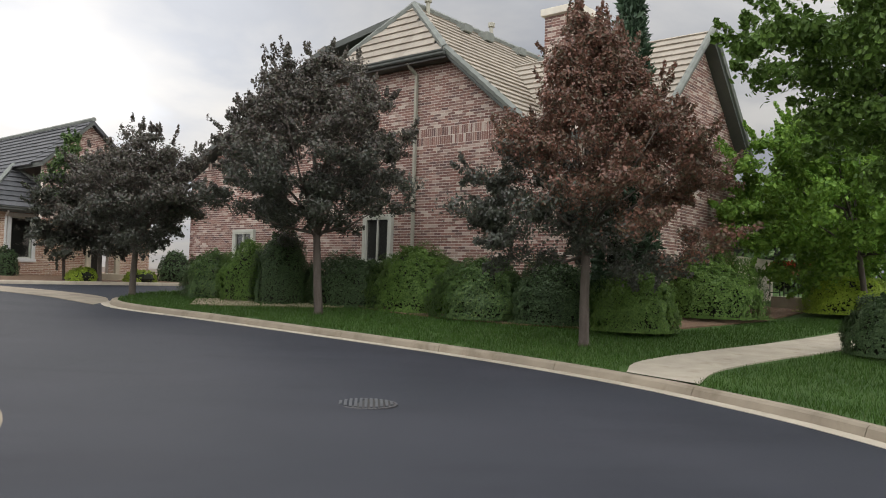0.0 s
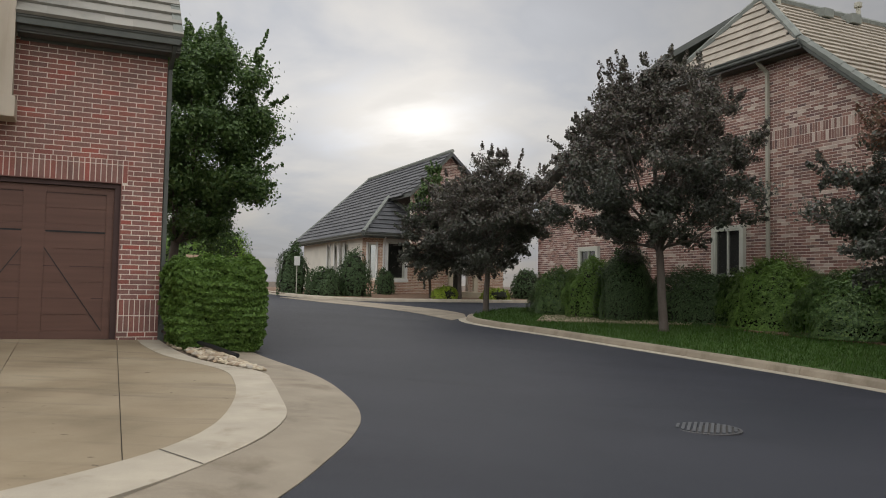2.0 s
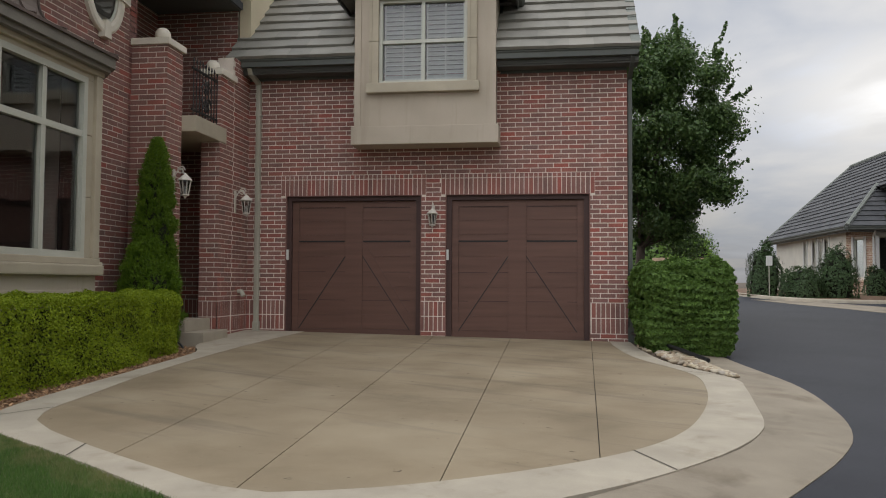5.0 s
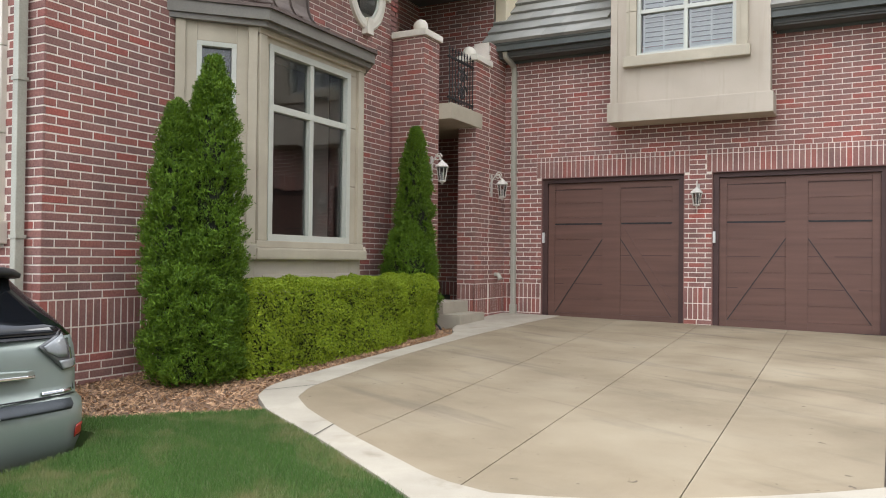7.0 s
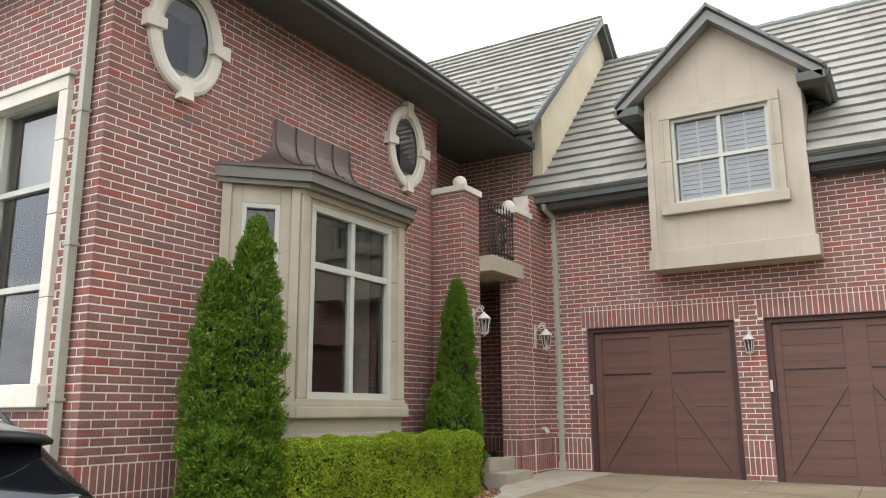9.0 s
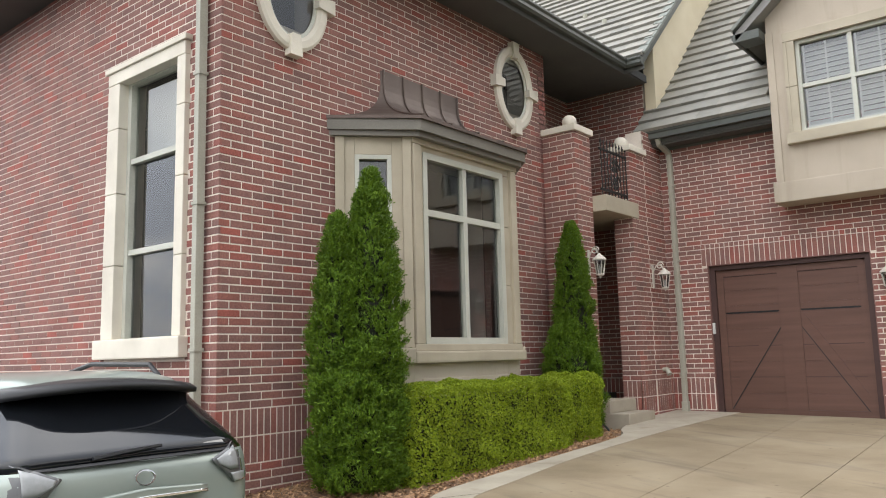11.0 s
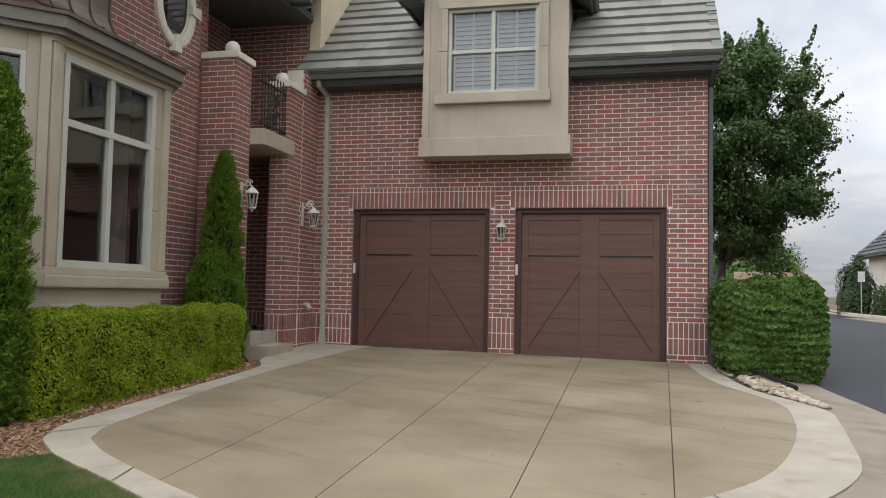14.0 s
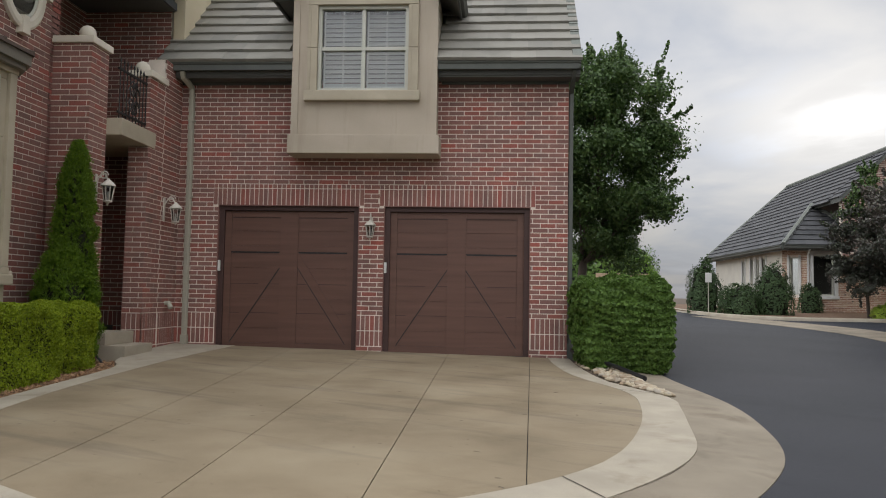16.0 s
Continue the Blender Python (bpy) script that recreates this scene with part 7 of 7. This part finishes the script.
for at, size, mat, leaf, lab, n in (
        ((13.2, 20.2, 0.5), (0.75, 0.75, 2.3), LEAF_DARK, 0.07, "tall dark evergreen shrub behind the sign", 4000),
        ((14.3, 19.0, 0.45), (0.95, 0.8, 1.3), LEAF_DARK, 0.07, "low dark brownish shrub near the corner", 3500),
        ((15.7, 19.4, 0.45), (0.85, 0.8, 2.2), LEAF_DARK, 0.07, "loose dwarf pine in front of the stucco wall", 3500),
        ((18.0, 21.6, 0.45), (0.55, 0.5, 1.4), LEAF_DARK, 0.06, "small dark shrub under the window", 1800),
        ((19.4, 17.7, 0.4), (0.7, 0.5, 0.62), LEAF_LIME, 0.06, "low lime-green shrub by the kerb", 2200),
        ((22.0, 17.9, 0.4), (0.8, 0.5, 0.58), LEAF_LIME, 0.06, "low lime-green shrub beside the steps", 2200),
        ((24.4, 19.2, 0.4), (0.9, 0.8, 1.6), LEAF_DARK, 0.07, "dark shrub near the side gate", 2500),
        ((12.0, 30.0, 0.6), (1.6, 1.4, 3.4), LEAF_BRIGHT, 0.10, "light green tree-like shrub in the distance", 4000),
        ((11.4, 44.0, 0.8), (4.0, 4.0, 4.2), LEAF, 0.2, "distant green tree clump beyond the street", 5000),
        ((42.0, -2.0, 0.3), (4.0, 7.0, 5.0), LEAF_SHADE, 0.2, "distant green tree clump behind the terrace", 6000),
        # added clump covers open sky where a brick wall belongs
        ((36.0, 26.0, 0.3), (5.0, 5.0, 3.2), LEAF, 0.2, "low green clump added to fill the gap behind the side gate", 5000),
        ((5.0, 60.0, 1.0), (7.0, 5.0, 5.5), LEAF, 0.25, "distant green tree clump beyond the street", 6000)):
    shrub("shrub", at, size, mat, leaf, lab, int(at[0] * 37 + at[1] * 11), n)
sign = thing("street_sign", (13.0, 18.7, 0.5), "small white sign on a thin post", "sign")
part("sign_post", B(12.985, 13.015, 18.72, 18.75, 0.3, 2.1), PIPE, sign)
part("sign_panel", B(12.88, 13.12, 18.69, 18.715, 1.72, 2.1, bevel=0.005), WHITE, sign)
sw = thing("stone_wall", (11.2, 27, 0.5), "low tan stone garden wall at the bend", "wall")
g = random.Random(5)
z = 0.3
while z < 2.1:
    x = 9.6
    while x < 12.1:
        w = g.uniform(0.25, 0.5)
        part("stone", B(x, x + w - 0.02, 27 - g.uniform(0, 0.04), 27.3, z, z + 0.19, bevel=0.015), BRICKS_TAN, sw)
        x += w
    z += 0.2
# planters with red flowers on a low wall
pl = thing("terrace_wall", (30.6, -6.3, 0.4), "low pale concrete terrace wall", "wall")
part("wall_body", B(29.6, 32.0, -6.8, -5.7, 0.2, 0.75, bevel=0.02), STRIP, pl)
for i in range(3):
    y = -6.6 + i * 0.42
    p = thing("flower_planter", (29.8, y, 0.75), "yellow planter of red flowers on a black iron stand", "planter", "planters on the terrace wall")
    part("trough", B(29.66, 29.94, y - 0.19, y + 0.19, 1.42, 1.64, bevel=0.03), TERRA, p)
    for dy in (-0.15, 0.15):
        part("stand_leg", B(29.78, 29.81, y + dy - 0.012, y + dy + 0.012, 0.75, 1.42), IRON, p)
    part("stand_bar", B(29.78, 29.81, y - 0.16, y + 0.16, 0.85, 0.88), IRON, p)
    P, N = clump_points([(29.8, y, 1.72)], [(0.18, 0.22, 0.13)], 260, 40 + i)
    leaves("flowers", P, 0.05, FLOWER, p, N, seed=60 + i)

# planting by the house
clipped_hedge("boxwood_hedge", (-1.02, -7.15, -0.20), (-0.27, -4.02, 0.82), LEAF_HEDGE, 0.017, "clipped bright green boxwood hedge along the driveway", 31, 105000)
clipped_hedge("boxwood_hedge", (-0.98, -4.02, -0.10), (-0.36, -3.08, 0.82), LEAF_HEDGE, 0.017, "short clipped boxwood hedge at the entry end", 32, 32000, round_by=0.16, foot=0.10)
cone_evergreen("arborvitae", (-0.66, -7.46, -0.16), 3.04, 0.375, LEAF_YEW, 0.011, "tall columnar arborvitae beside the bay window", 33, count=200000, leaders=((0.0, 0.0, 0.50, 1.02, 0.36), (0.08, 0.10, 1.0, 0.80, 0.40), (-0.15, -0.13, 0.85, 0.74, 0.32)))
cone_evergreen("arborvitae", (-0.90, -2.98, -0.05), 2.95, 0.40, LEAF_YEW, 0.011, "columnar arborvitae beside the entry pier", 34, count=125000, leaders=((0.0, -0.10, 0.55, 1.05, 0.45), (0.02, 0.06, 1.0, 0.72, 0.6)))
clipped_hedge("euonymus_hedge", (5.97, -1.45, -0.08), (7.40, 0.25, 1.30), LEAF, 0.042, "dense clipped green bush at the garage corner", 35, 62000, wob=0.08, tiers=0.12, foot=0.13, category="bush", round_by=0.30)

# river stones under the corner bush
stones = thing("river_stones", (6.4, -2.6, -0.1), "tan and brown river stones under the bush", "stones")
g = random.Random(9)
ball = []
for k in range(4):
    bm = bmesh.new()
    bmesh.ops.create_icosphere(bm, subdivisions=1, radius=1)
    for v in bm.verts:
        v.co *= 1 + 0.22 * noise.noise(v.co * 1.4 + Vector((k * 5, 0, 0)))
    me = bpy.data.meshes.new("stone")
    bm.to_mesh(me)
    bm.free()
    me.materials.append(COBBLE)
    me.shade_smooth()
    ball.append(me)
for i in range(290):
    y = g.uniform(-3.65, -0.5)
    lo = np.interp(-y, [0.5, 1.2, 2.6, 3.7], [6.02, 6.05, 6.28, 6.80])
    hi = np.interp(-y, [0.5, 1.2, 2.6, 3.7], [6.6, 6.52, 6.68, 6.84])
    x = g.uniform(lo, max(lo + 0.02, hi))
    ob = new("stone", g.choice(ball))
    ob.parent = stones
    ob.matrix_parent_inverse = stones.matrix_basis.inverted()
    s = g.uniform(0.028, 0.055)
    ob.matrix_basis = Matrix.LocRotScale((x, y, road_z(x, y) + 0.06 + s * 0.3), Euler((g.uniform(-0.4, 0.4), g.uniform(-0.4, 0.4), g.uniform(0, 6.3))), (s * 1.35, s, s * 0.65))
tagged(sheet("stone_bed", [(5.98, -0.02), (6.03, -1.2), (6.25, -2.6), (6.8, -3.72), (6.5, -1.2), (6.52, 0.6), (6.55, 6.0), (5.98, 6.0)], SOIL, 0.05, cell=0.5), "bare soil bed beside the garage wall", "bed", kind="structure")
edge = thing("bed_edging", (6.3, -1.4, 0.0), "black plastic bed edging under the bush", "edging")
bm = bmesh.new()
tube(bm, [(5.99, -0.15, 0.16), (6.2, -0.9, 0.10), (6.5, -1.7, 0.03), (6.75, -2.4, -0.05)], 0.035, 6)
part("edging_strip", bm, BLACKTRIM, edge)


# loose cover: mulch chips, grass
def scatter(name, outline, n, zf, up, mat, size, seed, blade=False, long=2.2):
    """Chips lying on, or blades standing in, an outline."""
    g = np.random.default_rng(seed)
    ox, oy = np.array([p[0] for p in outline]), np.array([p[1] for p in outline])
    P = np.stack([g.uniform(ox.min(), ox.max(), n * 3), g.uniform(oy.min(), oy.max(), n * 3)], 1)
    inside = np.zeros(len(P), bool)
    j = len(ox) - 1
    for i in range(len(ox)):
        c = ((oy[i] > P[:, 1]) != (oy[j] > P[:, 1])) & (P[:, 0] < (ox[j] - ox[i]) * (P[:, 1] - oy[i]) / (oy[j] - oy[i] + 1e-12) + ox[i])
        inside ^= c
        j = i
    P = P[inside][:n]
    Z = np.array([zf(x, y) for x, y in P]) + up
    P = np.column_stack([P, Z])
    if not blade:
        ob = leaves(name, P + [0, 0, 0.008], size, mat, None, np.tile([0, 0, 1.4], (len(P), 1)), droop=0, seed=seed, long=long)
    else:
        k = len(P)
        a = g.uniform(0, math.tau, k)
        w = np.stack([np.cos(a), np.sin(a), np.zeros(k)], 1) * (size * 0.08)
        h = size * g.uniform(0.6, 1.2, k)
        tip = P + np.stack([g.normal(0, 0.35, k) * h, g.normal(0, 0.35, k) * h, h], 1)
        co = np.stack([P - w, P + w, tip], 1).reshape(-1, 3)
        ob = link(name, arrays_mesh(name, co, np.arange(3 * k).reshape(-1, 3)), mat)
    return ob


tagged(scatter("mulch_chips", bed, 16000, road_z, 0.036, CHIP, 0.016, 51, long=4.0), "shredded brown wood mulch chips", "mulch", kind="stuff")
tagged(scatter("lawn_grass", lawn_near, 95000, plain_z, 0.05, GRASS_LIT_DRY, 0.034, 52, True), "short green grass with a few dry blades", "grass", kind="stuff")
strip_far = [(p.x + 0.02, p.y) for p in kerb_back if p.y < 9] + [(19.5, 8), (19.5, 2), (19.2, -3), (21, -6.5), (27, -7.5), (27, -12.5), (14, -12.5)]


def off_path(x, y):
    return lawn_z(x, y) - (0.08 if 0 < (x - 14) < 13 and np.interp(x, [14, 16.2, 20.5, 27], [-9.4, -9.05, -9.8, -10.5]) < y < np.interp(x, [14, 16.2, 20.5, 27], [-8.2, -7.72, -8.45, -9.2]) else 0)


tagged(scatter("far_lawn_grass", strip_far, 70000, off_path, -0.005, GRASS_SHADED, 0.085, 53, True), "green mown grass behind the kerb", "grass", kind="stuff")


# ---- the parked car ----
def make_car():
    gx, gy, gz = 0.28, -10.18, -0.61
    car = thing("parked_car", (gx - 2.3, gy, gz), "pale green metallic sport utility car parked beside the lawn", "car")
    L = 4.74
    # height, set-in of the tail, set-in of the nose, half width, corner roundness
    slices = [(0.24, 0.22, 0.35, 0.78, 0.20), (0.32, 0.07, 0.10, 0.87, 0.26), (0.46, 0.015, 0.02, 0.915, 0.30), (0.60, 0.0, 0.0, 0.922, 0.32), (0.685, 0.012, 0.02, 0.922, 0.32),
              (0.725, 0.075, 0.05, 0.912, 0.30), (0.80, 0.10, 0.10, 0.905, 0.26), (0.95, 0.105, 0.30, 0.90, 0.24), (1.05, 0.12, 0.85, 0.895, 0.24), (1.12, 0.145, 1.20, 0.885, 0.24)]
    glass = [(1.12, 0.145, 1.20, 0.885, 0.24), (1.20, 0.235, 1.38, 0.858, 0.24), (1.32, 0.385, 1.62, 0.80, 0.24), (1.45, 0.54, 1.88, 0.735, 0.24), (1.54, 0.63, 2.08, 0.695, 0.22)]
    roof = [(1.54, 0.63, 2.08, 0.695, 0.22), (1.60, 0.69, 2.2, 0.66, 0.24), (1.645, 0.82, 2.4, 0.58, 0.26), (1.665, 1.1, 2.7, 0.40, 0.26)]

    def outline(s):
        z, tail, nose, hw, r = s
        pts = []
        x1, x0 = gx - tail, gx - L + nose
        for cx, cy, a0 in ((x1 - r, hw - r, 0), (x0 + r, hw - r, 90), (x0 + r, -hw + r, 180), (x1 - r, -hw + r, 270)):
            for k in range(7):
                a = radians(a0 + 90 * k / 6)
                pts.append((cx + r * math.cos(a), gy + cy + r * math.sin(a), gz + z))
        # bow the tail and the nose a little
        return [(x + (0.05 * (1 - ((y - gy) / hw) ** 2) if x > gx - 1.5 else 0), y, zz) for x, y, zz in pts]

    def loft(levels, cap_lo, cap_hi):
        bm = bmesh.new()
        rows = [[bm.verts.new(p) for p in outline(s)] for s in levels]
        for p, q in zip(rows, rows[1:]):
            for k in range(len(p)):
                j = (k + 1) % len(p)
                bm.faces.new((p[k], p[j], q[j], q[k]))
        if cap_lo:
            bm.faces.new(list(reversed(rows[0])))
        if cap_hi:
            bm.faces.new(rows[-1])
        return bm

    body = part("body", loft(slices, True, True), CARPAINT, car, smooth=True)
    part("window_band", loft(glass, True, True), CARGLASS, car, "dark tinted windows", smooth=True)
    part("roof_panel", loft(roof, True, True), CARPAINT, car, smooth=True)

    def tail_x(z):
        rows = slices + glass[1:] + roof[1:]
        return gx - np.interp(z, [s[0] for s in rows], [s[1] for s in rows])

    def skin(y, z, lift=0.004):
        """A place on the tail."""
        hw = np.interp(z, [s[0] for s in slices + glass[1:]], [s[3] for s in slices + glass[1:]])
        r = 0.27
        k = max(0.0, abs(y) - (hw - r))
        inset = r - math.sqrt(max(0.0, r * r - min(k, r) ** 2))
        return Vector((tail_x(z) + 0.05 * (1 - (y / hw) ** 2) - inset + lift, gy + y, gz + z))

    def patch(name, edge, mat, lift, parent=None, thick=0.012, label=""):
        """A piece lying on the tail: a fan of quads between a lower and an upper line."""
        lo, hi = edge
        bm = bmesh.new()
        n = 14
        rows = []
        for j in range(5):
            row = []
            for i in range(n + 1):
                t, f = i / n, j / 4
                a = [np.interp(t, [k / (len(lo) - 1) for k in range(len(lo))], [p[c] for p in lo]) for c in (0, 1)]
                b = [np.interp(t, [k / (len(hi) - 1) for k in range(len(hi))], [p[c] for p in hi]) for c in (0, 1)]
                row.append(bm.verts.new(skin(a[0] + (b[0] - a[0]) * f, a[1] + (b[1] - a[1]) * f, lift)))
            rows.append(row)
        for p, q in zip(rows, rows[1:]):
            for k in range(n):
                bm.faces.new((p[k], p[k + 1], q[k + 1], q[k]))
        fs = bm.faces[:]
        r = bmesh.ops.extrude_face_region(bm, geom=fs)
        for v in r["geom"]:
            if isinstance(v, bmesh.types.BMVert):
                v.co.x -= thick
        return part(name, bm, mat, parent or car, label, smooth=True)

    # spoiler over the rear window
    bm = bmesh.new()
    rows = []
    for i in range(13):
        y = -0.66 + 1.32 * i / 12
        x = gx - 0.36 - 0.16 * (abs(y) / 0.66) ** 3
        top = gz + 1.625 - 0.05 * (y / 0.66) ** 2
        rows.append([bm.verts.new(p) for p in ((x - 0.45, gy + y, top + 0.0), (x - 0.08, gy + y, top - 0.015), (x, gy + y, top - 0.045), (x - 0.01, gy + y, top - 0.075), (x - 0.30, gy + y, top - 0.10))])
    for p, q in zip(rows, rows[1:]):
        for k in range(5):
            bm.faces.new((p[k], p[(k + 1) % 5], q[(k + 1) % 5], q[k]))
    bm.faces.new(rows[0])
    bm.faces.new(list(reversed(rows[-1])))
    part("rear_spoiler", bm, BLACKTRIM, car, "gloss black roof spoiler", smooth=True)
    for s in (-1, 1):
        bm = bmesh.new()
        pts = [(gx - 0.85, gy + s * 0.56, gz + 1.61), (gx - 1.0, gy + s * 0.565, gz + 1.70), (gx - 1.9, gy + s * 0.57, gz + 1.715), (gx - 2.3, gy + s * 0.56, gz + 1.64)]
        tube(bm, pts, 0.02, 7)
        part("roof_rail", bm, BLACKTRIM, car)
        lamp = patch("tail_lamp", ([(s * 0.50, 1.06), (s * 0.66, 0.90), (s * 0.91, 0.91)], [(s * 0.50, 1.07), (s * 0.70, 1.155), (s * 0.89, 1.20)]), SMOKELENS, 0.012, label="clear and smoked tail lamp")
        patch("lamp_bezel", ([(s * 0.665, 0.905), (s * 0.77, 0.905), (s * 0.91, 0.915)], [(s * 0.635, 0.965), (s * 0.77, 0.965), (s * 0.91, 0.975)]), LAMPLENS, 0.020, lamp)
        patch("lamp_bezel", ([(s * 0.55, 1.03), (s * 0.63, 0.99), (s * 0.71, 0.985)], [(s * 0.53, 1.065), (s * 0.63, 1.11), (s * 0.71, 1.14)]), LAMPLENS, 0.020, lamp)
        patch("seam", ([(s * 0.77, 0.76), (s * 0.772, 0.76)], [(s * 0.79, 0.94), (s * 0.792, 0.94)]), BLACKTRIM, 0.004)
        patch("reflector", ([(s * 0.70, 0.46), (s * 0.77, 0.47)], [(s * 0.71, 0.54), (s * 0.77, 0.55)]), REDLENS, 0.010)
        for wx in (-0.92, -3.72):
            w = gx + wx
            bm = bmesh.new()
            lathe(bm, (0, 0, 0), [(0.25, -0.11), (0.33, -0.105), (0.365, -0.06), (0.365, 0.06), (0.33, 0.105), (0.25, 0.11)], 28)
            bmesh.ops.transform(bm, matrix=Matrix.Translation((w, gy + s * 0.80, gz + 0.365)) @ Matrix.Rotation(math.pi / 2, 4, "X"), verts=bm.verts)
            wheel = part("wheel", bm, RUBBER, car, "black tyre on an alloy rim")
            bm = bmesh.new()
            lathe(bm, (0, 0, 0), [(0.25, -0.112), (0.24, -0.06), (0.06, -0.09), (0.05, 0.09), (0.24, 0.06), (0.25, 0.112)], 24)
            bmesh.ops.transform(bm, matrix=Matrix.Translation((w, gy + s * 0.80, gz + 0.365)) @ Matrix.Rotation(math.pi / 2, 4, "X"), verts=bm.verts)
            part("rim", bm, CHROME, wheel)
        part("door_mirror", B(gx - 3.15, gx - 3.0, gy + s * 0.98 - 0.1, gy + s * 0.98 + 0.1, gz + 1.08, gz + 1.22, bevel=0.03), CARPAINT, car)
    patch("rear_garnish", ([(-0.43, 0.885), (0, 0.90), (0.43, 0.885)], [(-0.43, 0.925), (0, 0.955), (0.43, 0.925)]), CARPAINT, 0.035, thick=0.04)
    patch("chrome_strip", ([(-0.43, 0.878), (0, 0.89), (0.43, 0.878)], [(-0.43, 0.897), (0, 0.91), (0.43, 0.897)]), CHROME, 0.042)
    patch("bumper_step", ([(-0.66, 0.655), (0, 0.665), (0.66, 0.655)], [(-0.70, 0.715), (0, 0.73), (0.70, 0.715)]), GREYTRIM, 0.012, label="grey plastic bumper step pad")
    patch("tailgate_seam", ([(-0.76, 0.735), (0, 0.74), (0.76, 0.735)], [(-0.76, 0.742), (0, 0.747), (0.76, 0.742)]), BLACKTRIM, 0.006)
    # licence plate with bars for its characters
    plate = patch("licence_plate", ([(-0.155, 0.665), (0.155, 0.665)], [(-0.155, 0.82), (0.155, 0.82)]), PLATEWHITE, 0.022, label="licence plate, white with a gold band")
    patch("plate_band", ([(-0.15, 0.787), (0.15, 0.787)], [(-0.15, 0.817), (0.15, 0.817)]), PLATEGOLD, 0.026, plate, 0.004)
    for y0, y1 in ((-0.135, -0.03), (0.045, 0.14)):
        patch("plate_bar", ([(y0, 0.705), (y1, 0.705)], [(y0, 0.770), (y1, 0.770)]), BLACKTRIM, 0.027, plate, 0.004)
    # badge: a plain oval ring; model name as a bar
    bm = bmesh.new()
    c = [skin(0.062 * math.cos(k * math.tau / 24), 1.015 + 0.044 * math.sin(k * math.tau / 24), 0.012) for k in range(25)]
    tube(bm, c, 0.007, 6)
    part("badge_ring", bm, CHROME, car)
    patch("model_badge", ([(0.50, 0.755), (0.74, 0.755)], [(0.50, 0.775), (0.74, 0.775)]), CHROME, 0.008)
    # wiper
    bm = bmesh.new()
    tube(bm, [skin(-0.30, 1.155, 0.02), skin(-0.1, 1.175, 0.035), skin(0.16, 1.19, 0.03)], [0.014, 0.014, 0.01], 6)
    part("rear_wiper", bm, BLACKTRIM, car)
    patch("glass_edge", ([(-0.80, 1.112), (0, 1.118), (0.80, 1.112)], [(-0.80, 1.128), (0, 1.136), (0.80, 1.128)]), BLACKTRIM, 0.006)


make_car()
